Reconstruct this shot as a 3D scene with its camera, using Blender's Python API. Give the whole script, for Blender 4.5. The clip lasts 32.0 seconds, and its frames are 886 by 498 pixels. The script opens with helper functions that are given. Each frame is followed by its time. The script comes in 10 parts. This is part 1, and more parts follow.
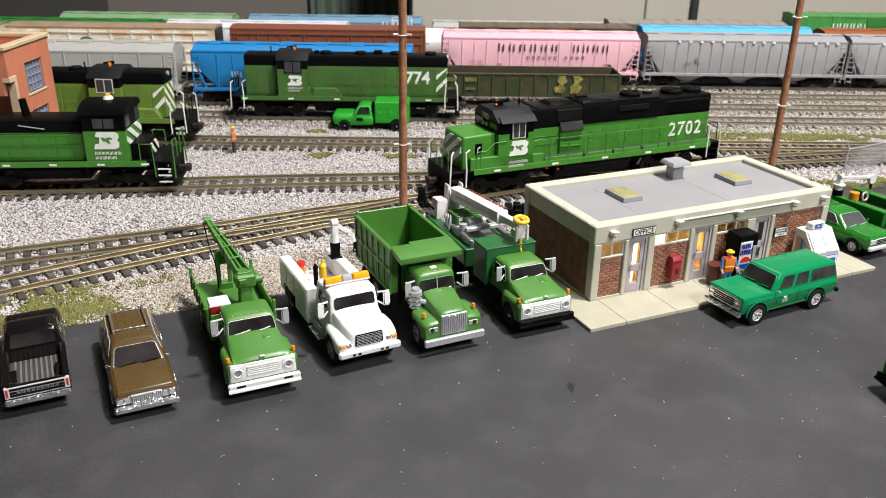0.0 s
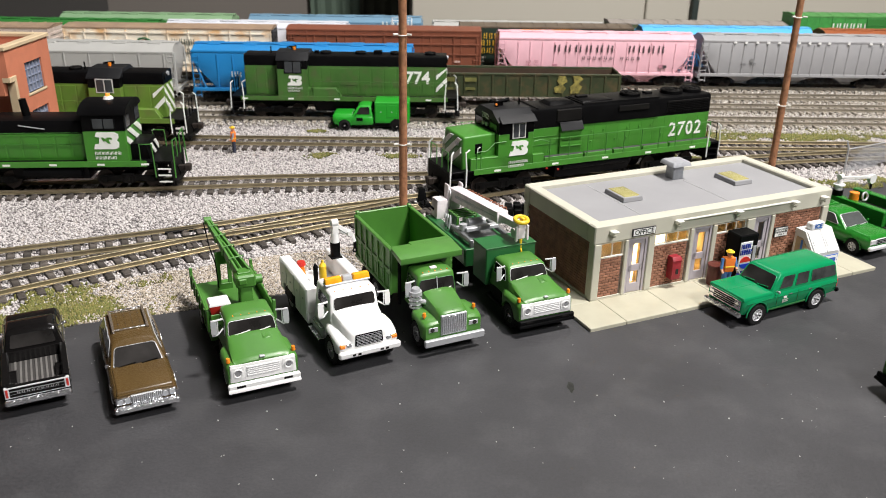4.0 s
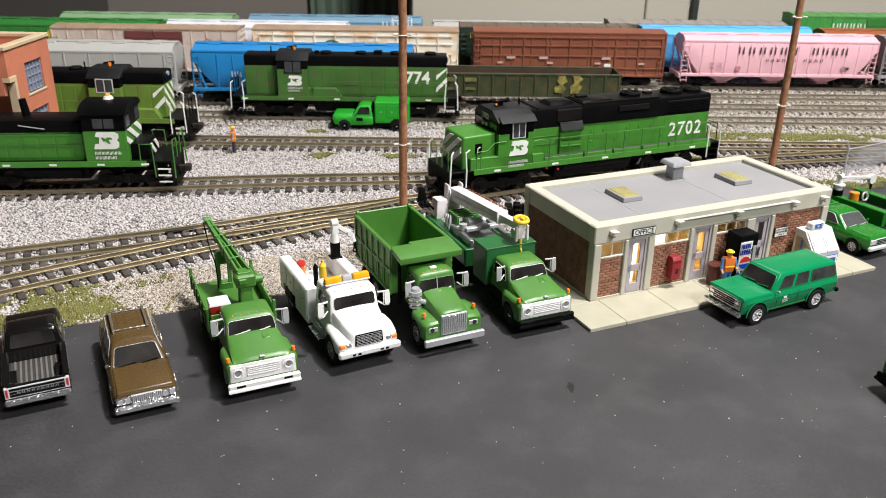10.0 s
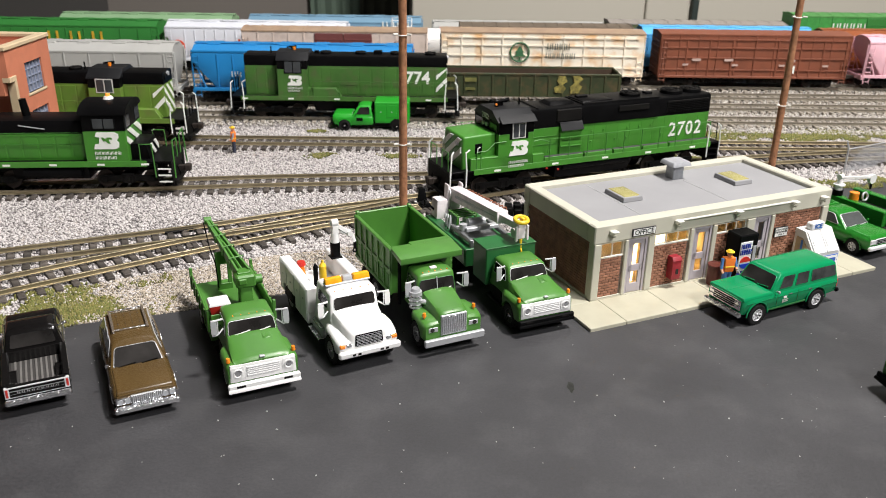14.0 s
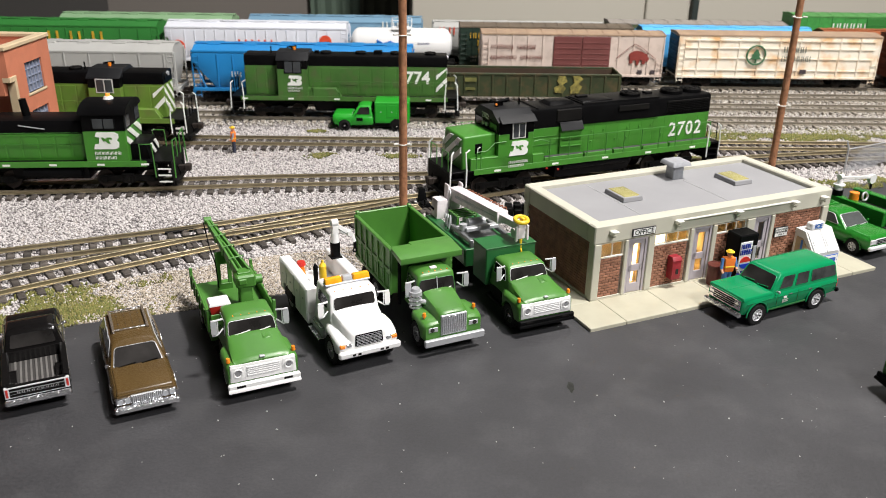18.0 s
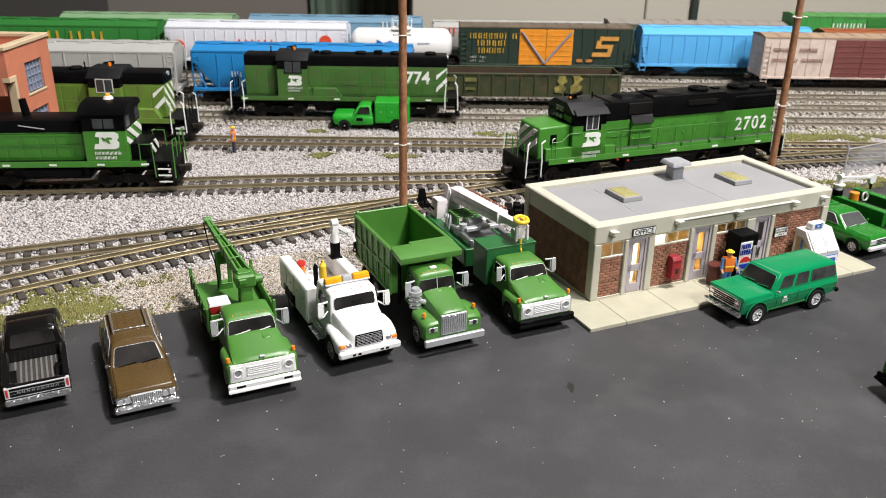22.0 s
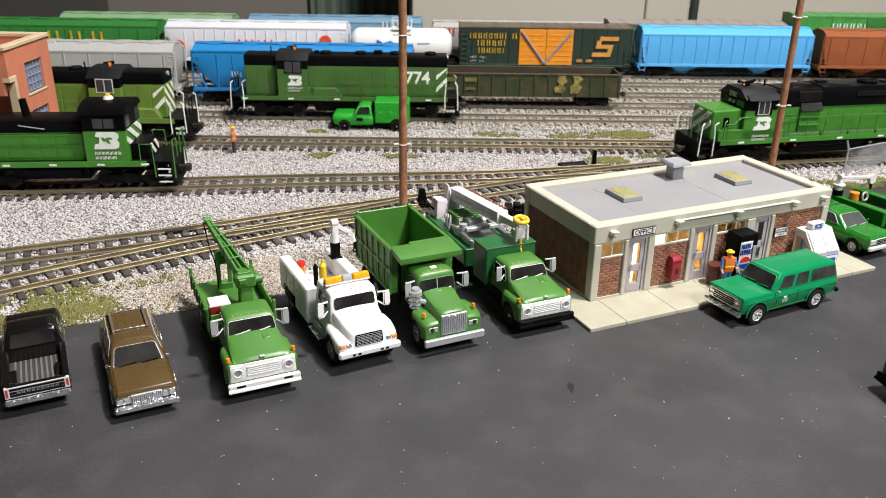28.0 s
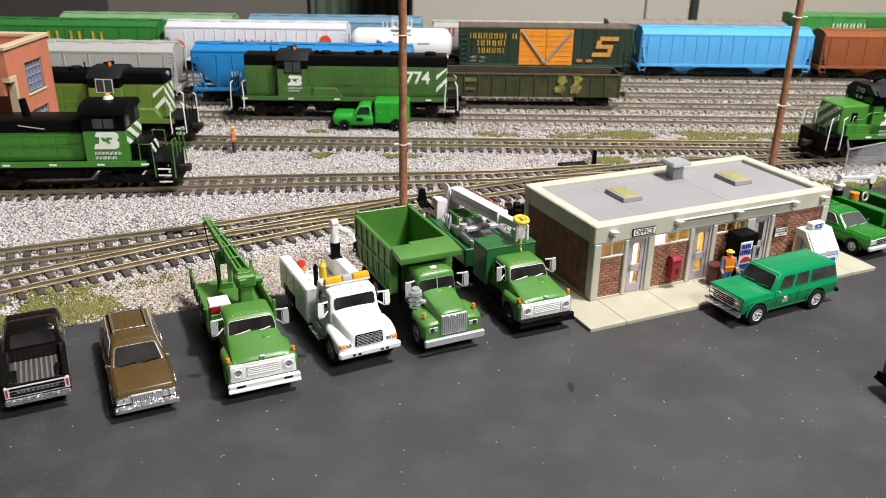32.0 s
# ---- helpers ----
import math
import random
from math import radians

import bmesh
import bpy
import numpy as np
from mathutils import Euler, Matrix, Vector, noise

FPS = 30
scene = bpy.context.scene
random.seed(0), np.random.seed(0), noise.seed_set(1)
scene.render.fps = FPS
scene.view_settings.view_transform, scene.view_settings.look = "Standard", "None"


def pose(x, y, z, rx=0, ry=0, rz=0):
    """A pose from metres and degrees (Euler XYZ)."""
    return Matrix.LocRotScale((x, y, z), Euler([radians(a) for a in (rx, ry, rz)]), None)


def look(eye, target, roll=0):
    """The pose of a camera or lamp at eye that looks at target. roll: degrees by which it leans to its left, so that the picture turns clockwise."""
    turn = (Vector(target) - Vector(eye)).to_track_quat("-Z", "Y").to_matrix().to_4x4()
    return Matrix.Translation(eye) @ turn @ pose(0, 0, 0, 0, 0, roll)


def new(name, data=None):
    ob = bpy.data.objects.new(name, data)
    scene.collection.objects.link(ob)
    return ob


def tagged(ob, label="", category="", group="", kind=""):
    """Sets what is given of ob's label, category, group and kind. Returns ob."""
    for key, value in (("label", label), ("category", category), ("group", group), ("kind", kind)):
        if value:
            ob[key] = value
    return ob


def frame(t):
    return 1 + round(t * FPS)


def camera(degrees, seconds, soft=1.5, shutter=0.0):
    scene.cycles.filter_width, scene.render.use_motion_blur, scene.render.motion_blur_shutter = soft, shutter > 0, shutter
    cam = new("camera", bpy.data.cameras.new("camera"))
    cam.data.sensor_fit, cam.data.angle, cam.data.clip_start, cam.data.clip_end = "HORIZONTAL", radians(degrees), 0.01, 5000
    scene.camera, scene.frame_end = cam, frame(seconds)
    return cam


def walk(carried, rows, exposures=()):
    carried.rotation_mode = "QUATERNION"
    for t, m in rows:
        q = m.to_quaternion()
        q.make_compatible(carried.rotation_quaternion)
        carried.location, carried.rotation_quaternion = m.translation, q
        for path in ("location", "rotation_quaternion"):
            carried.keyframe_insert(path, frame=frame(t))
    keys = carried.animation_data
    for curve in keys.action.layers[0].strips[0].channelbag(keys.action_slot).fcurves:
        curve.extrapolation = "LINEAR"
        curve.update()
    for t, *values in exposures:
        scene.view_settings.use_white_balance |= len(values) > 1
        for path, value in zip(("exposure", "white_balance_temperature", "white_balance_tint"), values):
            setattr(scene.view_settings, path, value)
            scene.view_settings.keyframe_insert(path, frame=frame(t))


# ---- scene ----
# All plan numbers below are in full-size metres of the modelled railway; S turns them into the model's own metres (1:87.1).
cam = camera(56.5, 32.0, soft=0.9)
S = 1 / 87.1
EYE = look((0, 0, 15.397 * S), (0, 1, 15.397 * S - 0.42655), 0.917)
walk(cam, [(0.0, EYE), (32.0, EYE)], [(0.0, 0.0), (32.0, 0.0)])
cam.data.dof.use_dof = True
cam.data.dof.focus_distance = 33 * S
cam.data.dof.aperture_fstop = 29.0

# ---- room light: overhead key, ceiling tube at the back, added front fill ----
world = bpy.data.worlds.new("room_air")
scene.world = world
world.use_nodes = True
world.node_tree.nodes["Background"].inputs[0].default_value = (0.9, 0.95, 1.0, 1)
world.node_tree.nodes["Background"].inputs[1].default_value = 0.0004


def area_lamp(name, eye, target, sx, sy, watts, colour):
    la = bpy.data.lights.new(name, "AREA")
    la.shape, la.size, la.size_y, la.energy, la.color = "RECTANGLE", sx, sy, watts, colour
    ob = new(name, la)
    ob.matrix_world = look(eye, target)
    return ob


area_lamp("lamp_key", (0.54, 0.21, 1.36), (0.02, 0.42, 0), 0.12, 0.12, 32, (1.0, 0.955, 0.915))
# Added fill with no fixture behind it; brightens faces turned to the camera.
area_lamp("lamp_fill_front", (0.95, -0.8, 1.35), (0.15, 0.4, 0), 0.5, 0.3, 22.5, (1.0, 0.98, 0.98))
area_lamp("lamp_tube_back", (0.2, 1.5, 1.76), (0.2, 0.9, 0), 1.4, 0.4, 8.0, (1.0, 0.98, 0.98))

# ---- materials ----


def grainy(name, col, rough=0.5, metal=0.0, var=0.15, scale=3.0, bump=0.15, fine=60.0, dirt=None, amount=0.3, depth=0.02, piece=0.0, spec=None, grain=0.0):
    """A surface with broad stains and fine grain. scale, fine: features to the full-size metre."""
    m = bpy.data.materials.new(name)
    m.use_nodes = True
    nt = m.node_tree
    nd, lk = nt.nodes, nt.links
    p = nd["Principled BSDF"]
    tc = nd.new("ShaderNodeTexCoord")
    def noise_tex(sc, det):
        n = nd.new("ShaderNodeTexNoise")
        n.inputs["Scale"].default_value = sc / S
        n.inputs["Detail"].default_value = det
        lk.new(tc.outputs["Object"], n.inputs["Vector"])
        return n
    a, b = noise_tex(scale, 4), noise_tex(fine, 2)
    ramp = nd.new("ShaderNodeValToRGB")
    e = ramp.color_ramp.elements
    e[0].position, e[1].position = 0.3, 0.75
    e[0].color = (*[c * (1 - var) for c in col], 1)
    e[1].color = (*[min(1, c * (1 + var)) for c in col], 1)
    lk.new(a.outputs["Fac"], ramp.inputs["Fac"])
    out = ramp.outputs["Color"]
    if dirt:
        r2 = nd.new("ShaderNodeValToRGB")
        r2.color_ramp.elements[0].position, r2.color_ramp.elements[1].position = 0.48, 0.7
        n3 = noise_tex(scale * 2.7, 6)
        lk.new(n3.outputs["Fac"], r2.inputs["Fac"])
        mul = nd.new("ShaderNodeMath")
        mul.operation = "MULTIPLY"
        mul.inputs[1].default_value = amount
        lk.new(r2.outputs["Color"], mul.inputs[0])
        mix = nd.new("ShaderNodeMixRGB")
        mix.inputs["Color2"].default_value = (*dirt, 1)
        lk.new(mul.outputs[0], mix.inputs["Fac"])
        lk.new(out, mix.inputs["Color1"])
        out = mix.outputs["Color"]
    if grain:
        n4 = noise_tex(fine, 3)
        n4.inputs["Roughness"].default_value = 0.8
        gm = nd.new("ShaderNodeMapRange")
        gm.inputs["From Min"].default_value, gm.inputs["From Max"].default_value = 0.3, 0.72
        gm.inputs["To Min"].default_value, gm.inputs["To Max"].default_value = 1 - grain, 1 + grain
        lk.new(n4.outputs["Fac"], gm.inputs["Value"])
        gh = nd.new("ShaderNodeHueSaturation")
        lk.new(gm.outputs["Result"], gh.inputs["Value"])
        lk.new(out, gh.inputs["Color"])
        out = gh.outputs["Color"]
    if piece:
        oi = nd.new("ShaderNodeObjectInfo")
        mr = nd.new("ShaderNodeMapRange")
        mr.inputs["To Min"].default_value, mr.inputs["To Max"].default_value = 1 - piece, 1 + piece
        lk.new(oi.outputs["Random"], mr.inputs["Value"])
        hs = nd.new("ShaderNodeHueSaturation")
        lk.new(mr.outputs["Result"], hs.inputs["Value"])
        lk.new(out, hs.inputs["Color"])
        out = hs.outputs["Color"]
    lk.new(out, p.inputs["Base Color"])
    p.inputs["Roughness"].default_value = rough
    p.inputs["Metallic"].default_value = metal
    if spec is not None:
        p.inputs["Specular IOR Level"].default_value = spec
    rr = nd.new("ShaderNodeMapRange")
    rr.inputs["To Min"].default_value, rr.inputs["To Max"].default_value = max(0.02, rough - 0.08), min(1, rough + 0.1)
    lk.new(b.outputs["Fac"], rr.inputs["Value"])
    lk.new(rr.outputs["Result"], p.inputs["Roughness"])
    if bump:
        bu = nd.new("ShaderNodeBump")
        bu.inputs["Strength"].default_value = bump
        bu.inputs["Distance"].default_value = depth * S
        lk.new(b.outputs["Fac"], bu.inputs["Height"])
        lk.new(bu.outputs["Normal"], p.inputs["Normal"])
    return m


def glow(name, col, power):
    m = bpy.data.materials.new(name)
    m.use_nodes = True
    p = m.node_tree.nodes["Principled BSDF"]
    p.inputs["Base Color"].default_value = (*col, 1)
    p.inputs["Emission Color"].default_value = (*col, 1)
    p.inputs["Emission Strength"].default_value = power
    return m


def ballast_mat(name, cols, cell, moss=0.0):
    """Crushed stone: one tone to each chip, with drifts of fines and weeds."""
    m = bpy.data.materials.new(name)
    m.use_nodes = True
    nd, lk = m.node_tree.nodes, m.node_tree.links
    p = nd["Principled BSDF"]
    tc = nd.new("ShaderNodeTexCoord")
    v = nd.new("ShaderNodeTexVoronoi")
    v.inputs["Scale"].default_value = cell / S
    lk.new(tc.outputs["Object"], v.inputs["Vector"])
    sep = nd.new("ShaderNodeSeparateColor")
    lk.new(v.outputs["Color"], sep.inputs[0])
    ramp = nd.new("ShaderNodeValToRGB")
    ramp.color_ramp.interpolation = "LINEAR"
    e = ramp.color_ramp.elements
    e[0].color, e[1].color = (*cols[0], 1), (*cols[-1], 1)
    for i, c in enumerate(cols[1:-1]):
        k = e.new((i + 1) / (len(cols) - 1))
        k.color = (*c, 1)
    lk.new(sep.outputs[0], ramp.inputs["Fac"])
    n = nd.new("ShaderNodeTexNoise")
    n.inputs["Scale"].default_value = 0.22 / S
    n.inputs["Detail"].default_value = 5
    lk.new(tc.outputs["Object"], n.inputs["Vector"])
    r2 = nd.new("ShaderNodeValToRGB")
    r2.color_ramp.elements[0].position, r2.color_ramp.elements[1].position = 0.55, 0.72
    lk.new(n.outputs["Fac"], r2.inputs["Fac"])
    mul = nd.new("ShaderNodeMath")
    mul.operation = "MULTIPLY"
    mul.inputs[1].default_value = 0.45
    lk.new(r2.outputs["Color"], mul.inputs[0])
    mix = nd.new("ShaderNodeMixRGB")
    mix.blend_type = "MULTIPLY"
    mix.inputs["Color2"].default_value = (0.86, 0.76, 0.58, 1)
    lk.new(mul.outputs[0], mix.inputs["Fac"])
    lk.new(ramp.outputs["Color"], mix.inputs["Color1"])
    lk.new(mix.outputs["Color"], p.inputs["Base Color"])
    p.inputs["Roughness"].default_value = 0.9
    bu = nd.new("ShaderNodeBump")
    bu.inputs["Strength"].default_value = 0.9
    bu.inputs["Distance"].default_value = 0.08 * S
    lk.new(v.outputs["Distance"], bu.inputs["Height"])
    bu.invert = True
    lk.new(bu.outputs["Normal"], p.inputs["Normal"])
    return m


def stone_mat(name, cols):
    """Loose chips: a tone to each island."""
    m = bpy.data.materials.new(name)
    m.use_nodes = True
    nd, lk = m.node_tree.nodes, m.node_tree.links
    p = nd["Principled BSDF"]
    g = nd.new("ShaderNodeNewGeometry")
    ramp = nd.new("ShaderNodeValToRGB")
    e = ramp.color_ramp.elements
    e[0].color, e[1].color = (*cols[0], 1), (*cols[-1], 1)
    for i, c in enumerate(cols[1:-1]):
        k = e.new((i + 1) / (len(cols) - 1))
        k.color = (*c, 1)
    lk.new(g.outputs["Random Per Island"], ramp.inputs["Fac"])
    lk.new(ramp.outputs["Color"], p.inputs["Base Color"])
    p.inputs["Roughness"].default_value = 0.9
    return m


# Chip tones; the darkest ones stand in for shade in the gaps between stones.
GREY_STONES = [(0.16, 0.148, 0.146), (0.42, 0.39, 0.385), (0.6, 0.565, 0.555), (0.5, 0.47, 0.46), (0.7, 0.66, 0.645)]
TAN_STONES = [(0.1, 0.085, 0.065), (0.34, 0.29, 0.23), (0.52, 0.46, 0.38), (0.42, 0.36, 0.28)]
M_BALLAST = ballast_mat("ballast", GREY_STONES, 6.5)
M_STONE = stone_mat("ballast_chips", GREY_STONES)
M_STONE_YARD = stone_mat("yard_chips", [(0.36, 0.33, 0.29), (0.5, 0.465, 0.42), (0.62, 0.59, 0.55), (0.44, 0.4, 0.34)])
M_STONE_TAN = stone_mat("tan_chips", TAN_STONES)
M_TURF = stone_mat("turf_flock", [(0.06, 0.07, 0.016), (0.19, 0.17, 0.045), (0.11, 0.135, 0.03), (0.27, 0.23, 0.09)])
M_ASPHALT = grainy("asphalt_sheet", (0.044, 0.0435, 0.047), 0.5, 0, 0.24, 0.2, 0.5, 9, (0.085, 0.084, 0.087), 0.36, 0.012, grain=0.24)
M_RAIL = grainy("brass_rail", (0.42, 0.36, 0.24), 0.38, 0.75, 0.2, 0.5, 0.05, 30)
M_RAIL_FAR = grainy("weathered_rail", (0.28, 0.25, 0.2), 0.5, 0.4, 0.2, 0.5, 0.05, 30)
M_TIE = grainy("dark_tie", (0.06, 0.05, 0.043), 0.7, 0, 0.35, 1.5, 0.4, 14, (0.2, 0.18, 0.16), 0.4, piece=0.4, grain=0.3)
M_TIE_FAR = grainy("brown_tie", (0.3, 0.265, 0.22), 0.8, 0, 0.35, 1.5, 0.3, 20, (0.45, 0.41, 0.35), 0.5)
M_BN = grainy("yard_green_plastic", (0.07, 0.215, 0.034), 0.36, 0, 0.1, 0.8, 0.08, 25, (0.05, 0.15, 0.03), 0.25)
M_BNLOCO = grainy("loco_green_paint", (0.055, 0.235, 0.025), 0.4, 0, 0.1, 0.6, 0.08, 25, (0.06, 0.1, 0.03), 0.25)
M_BNOLD = grainy("faded_green_paint", (0.052, 0.15, 0.024), 0.55, 0, 0.2, 0.5, 0.08, 25, (0.1, 0.09, 0.05), 0.5)
M_BLACK = grainy("satin_black", (0.0035, 0.0035, 0.0038), 0.4, 0, 0.3, 1.0, 0.08, 30, spec=0.07)
M_FRAME = grainy("underframe_black", (0.006, 0.0055, 0.005), 0.7, 0, 0.4, 1.5, 0.2, 20, spec=0.15)
M_WHITE = grainy("white_plastic", (0.82, 0.82, 0.81), 0.4, 0, 0.03, 1.0, 0.04, 30)
M_LETTER = grainy("white_lettering", (0.82, 0.84, 0.8), 0.5, 0, 0.04, 2.0, 0, 30)
M_CHROME = grainy("chrome", (0.82, 0.82, 0.84), 0.14, 0.95, 0.08, 2.0, 0.45, 7, depth=0.06)
M_MIRRORWHITE = grainy("pale_silver_plastic", (0.72, 0.72, 0.74), 0.3, 0.2, 0.05, 2.0, 0.05, 20)
# Rim steel darkened in colour for the shade under the crane truck.
M_SHADEDRIM = grainy("shaded_wheel_steel", (0.05, 0.052, 0.05), 0.5, 0.2, 0.2, 4.0, 0.1, 20)
M_STEELRIM = grainy("steel_wheel_grey", (0.3, 0.3, 0.31), 0.45, 0.3, 0.15, 4.0, 0.1, 20)
M_SILVER = grainy("silver_paint", (0.5, 0.51, 0.53), 0.4, 0.3, 0.1, 2.0, 0.05, 20)
M_TYRE = grainy("rubber", (0.011, 0.011, 0.011), 0.75, 0, 0.2, 4.0, 0.3, 40, spec=0.25)
# Mottling in the colour stands in for reflections and the paler cabin inside.
M_GLASS = grainy("dark_glazing", (0.03, 0.028, 0.027), 0.05, 0, 0.6, 0.8, 0, 20)
M_ORANGE = grainy("amber_lens", (0.9, 0.26, 0.02), 0.25, 0, 0.1, 3.0, 0.05, 30)
M_RED = grainy("red_plastic", (0.55, 0.03, 0.02), 0.35, 0, 0.1, 3.0, 0.05, 30)
M_YELLOW = grainy("yellow_plastic", (0.85, 0.55, 0.03), 0.4, 0, 0.1, 3.0, 0.05, 30)
M_BROWNCAR = grainy("brown_car_paint", (0.095, 0.058, 0.02), 0.26, 0, 0.1, 1.0, 0.0, 30)
M_BLACKCAR = grainy("black_car_paint", (0.006, 0.0055, 0.0055), 0.14, 0, 0.1, 1.0, 0.0, 30)
M_TEAL = grainy("emerald_car_paint", (0.005, 0.235, 0.085), 0.15, 0, 0.05, 1.0, 0.0, 30)
M_KELLY = grainy("kelly_green_paint", (0.018, 0.19, 0.02), 0.26, 0, 0.08, 1.0, 0.0, 30)
M_DKGREEN = grainy("dark_green_box_paint", (0.02, 0.13, 0.035), 0.4, 0, 0.1, 1.0, 0.04, 30)
M_CONC = grainy("cream_concrete", (0.52, 0.505, 0.42), 0.7, 0, 0.06, 0.7, 0.1, 30)
M_PAD = grainy("cream_pavement", (0.47, 0.45, 0.35), 0.42, 0, 0.08, 0.5, 0.1, 30, (0.4, 0.37, 0.28), 0.35)
M_ROOFGREY = grainy("grey_roof", (0.29, 0.29, 0.3), 0.65, 0, 0.06, 0.4, 0.08, 30)
M_BRICK = grainy("brick", (0.3, 0.14, 0.085), 0.75, 0, 0.2, 3.0, 0.3, 40, piece=0.22)
M_MORTAR = grainy("mortar", (0.15, 0.11, 0.09), 0.85, 0, 0.2, 3.0, 0.3, 40)
M_TRIM = grainy("mauve_grey_trim", (0.42, 0.385, 0.42), 0.5, 0, 0.08, 2.0, 0.05, 30)
M_POLE = grainy("creosoted_pole", (0.36, 0.165, 0.08), 0.65, 0, 0.3, 2.0, 0.4, 14, (0.1, 0.04, 0.02), 0.5)
M_ORANGEBRICK = grainy("salmon_brick_wall", (0.56, 0.19, 0.105), 0.8, 0, 0.08, 0.5, 0.3, 8, (0.46, 0.16, 0.09), 0.4)
M_TAN = grainy("tan_stone_trim", (0.6, 0.47, 0.3), 0.7, 0, 0.08, 1.0, 0.1, 30)
M_STEELBLUE = grainy("slate_blue_steel", (0.24, 0.27, 0.36), 0.5, 0, 0.1, 2.0, 0.05, 30)

# ---- mesh tools ----


def rotz(a):
    a = radians(a)
    return lambda x, y: (x * math.cos(a) - y * math.sin(a), x * math.sin(a) + y * math.cos(a))


def round_corners(q, r, n=4):
    """The outline of the face q with its corners rounded."""
    q = [Vector(p) for p in q]
    out = []
    for i in range(4):
        p, e, f = q[i], (q[i - 1] - q[i]), (q[(i + 1) % 4] - q[i])
        k = min(r, e.length * 0.45, f.length * 0.45)
        a, b = p + e.normalized() * k, p + f.normalized() * k
        for j in range(n + 1):
            t = j / n
            out.append(a * (1 - t) ** 2 + p * 2 * t * (1 - t) + b * t * t)
    return out


class Shape:
    """Collects the faces of one part."""

    def __init__(self):
        self.v, self.f = [], []

    def add(self, verts, faces):
        o = len(self.v)
        self.v += [tuple(q) for q in verts]
        self.f += [tuple(i + o for i in fc) for fc in faces]
        return self

    def box(self, x0, x1, y0, y1, z0, z1, b=0.02):
        """A box with chamfered edges."""
        b = min(b, (x1 - x0) * 0.3, (y1 - y0) * 0.3, (z1 - z0) * 0.3)
        lo, hi = (x0, y0, z0), (x1, y1, z1)
        vs, ix = [], {}
        for sx in (0, 1):
            for sy in (0, 1):
                for sz in (0, 1):
                    sg = (sx, sy, sz)
                    for ax in range(3):
                        q = [(hi[k] - (0 if k == ax else b)) if sg[k] else (lo[k] + (0 if k == ax else b)) for k in range(3)]
                        ix[sg, ax] = len(vs)
                        vs.append(q)
        fs = []
        for ax in range(3):
            u, w = (ax + 1) % 3, (ax + 2) % 3
            for s in (0, 1):
                ring = []
                for a, c in ((0, 0), (1, 0), (1, 1), (0, 1)):
                    sg = [0, 0, 0]
                    sg[ax], sg[u], sg[w] = s, a, c
                    ring.append(ix[tuple(sg), ax])
                fs.append(ring if s else ring[::-1])
            for a in (0, 1):
                for c in (0, 1):
                    sg = [0, 0, 0]
                    sg[u], sg[w] = a, c
                    s2 = list(sg)
                    s2[ax] = 1
                    q = [ix[tuple(sg), u], ix[tuple(s2), u], ix[tuple(s2), w], ix[tuple(sg), w]]
                    fs.append(q if a == c else q[::-1])
        for sx in (0, 1):
            for sy in (0, 1):
                for sz in (0, 1):
                    q = [ix[(sx, sy, sz), k] for k in range(3)]
                    fs.append(q if (sx + sy + sz) % 2 else q[::-1])
        return self.add(vs, fs)

    def cyl(self, p0, p1, r0, r1=None, n=12, caps=True):
        r1 = r0 if r1 is None else r1
        p0, p1 = Vector(p0), Vector(p1)
        d = (p1 - p0).normalized()
        u = d.orthogonal().normalized()
        w = d.cross(u)
        vs = []
        for p, r in ((p0, r0), (p1, r1)):
            for i in range(n):
                a = math.tau * i / n
                vs.append(p + (u * math.cos(a) + w * math.sin(a)) * r)
        fs = [(i, (i + 1) % n, n + (i + 1) % n, n + i) for i in range(n)]
        if caps:
            fs += [tuple(range(n))[::-1], tuple(range(n, 2 * n))]
        return self.add(vs, fs)

    def tube(self, pts, r, n=6):
        p = [Vector(q) for q in pts]
        rings = []
        u = None
        for i, q in enumerate(p):
            d = ((p[min(i + 1, len(p) - 1)] - q).normalized() if i + 1 < len(p) else Vector()) + ((q - p[i - 1]).normalized() if i else Vector())
            d = d.normalized() if d.length > 1e-6 else Vector((0, 0, 1))
            u = d.orthogonal() if u is None else u - d * u.dot(d)
            if u.length < 1e-4:
                u = d.orthogonal()
            u = u.normalized()
            w = d.cross(u)
            rings.append([q + (u * math.cos(math.tau * k / n) + w * math.sin(math.tau * k / n)) * r for k in range(n)])
        return self.loft(rings)

    def prism(self, prof, axis, lo, hi):
        """A polygon, drawn counter-clockwise in the other two axes, drawn out along axis."""
        n = len(prof)
        def pt(a, b, c):
            return {"x": (c, a, b), "y": (a, c, b), "z": (a, b, c)}[axis]
        vs = [pt(a, b, lo) for a, b in prof] + [pt(a, b, hi) for a, b in prof]
        fs = [(i, (i + 1) % n, n + (i + 1) % n, n + i) for i in range(n)] + [tuple(range(n))[::-1], tuple(range(n, 2 * n))]
        return self.add(vs, fs)

    def hexa(self, low, high, z0, z1, bevel=0.05, seg=2):
        """A tapered block between two rectangles (x0, x1, y0, y1)."""
        def ring(r, z):
            return [(r[0], r[2], z), (r[1], r[2], z), (r[1], r[3], z), (r[0], r[3], z)]
        return self.block(ring(low, z0) + ring(high, z1), bevel, seg)

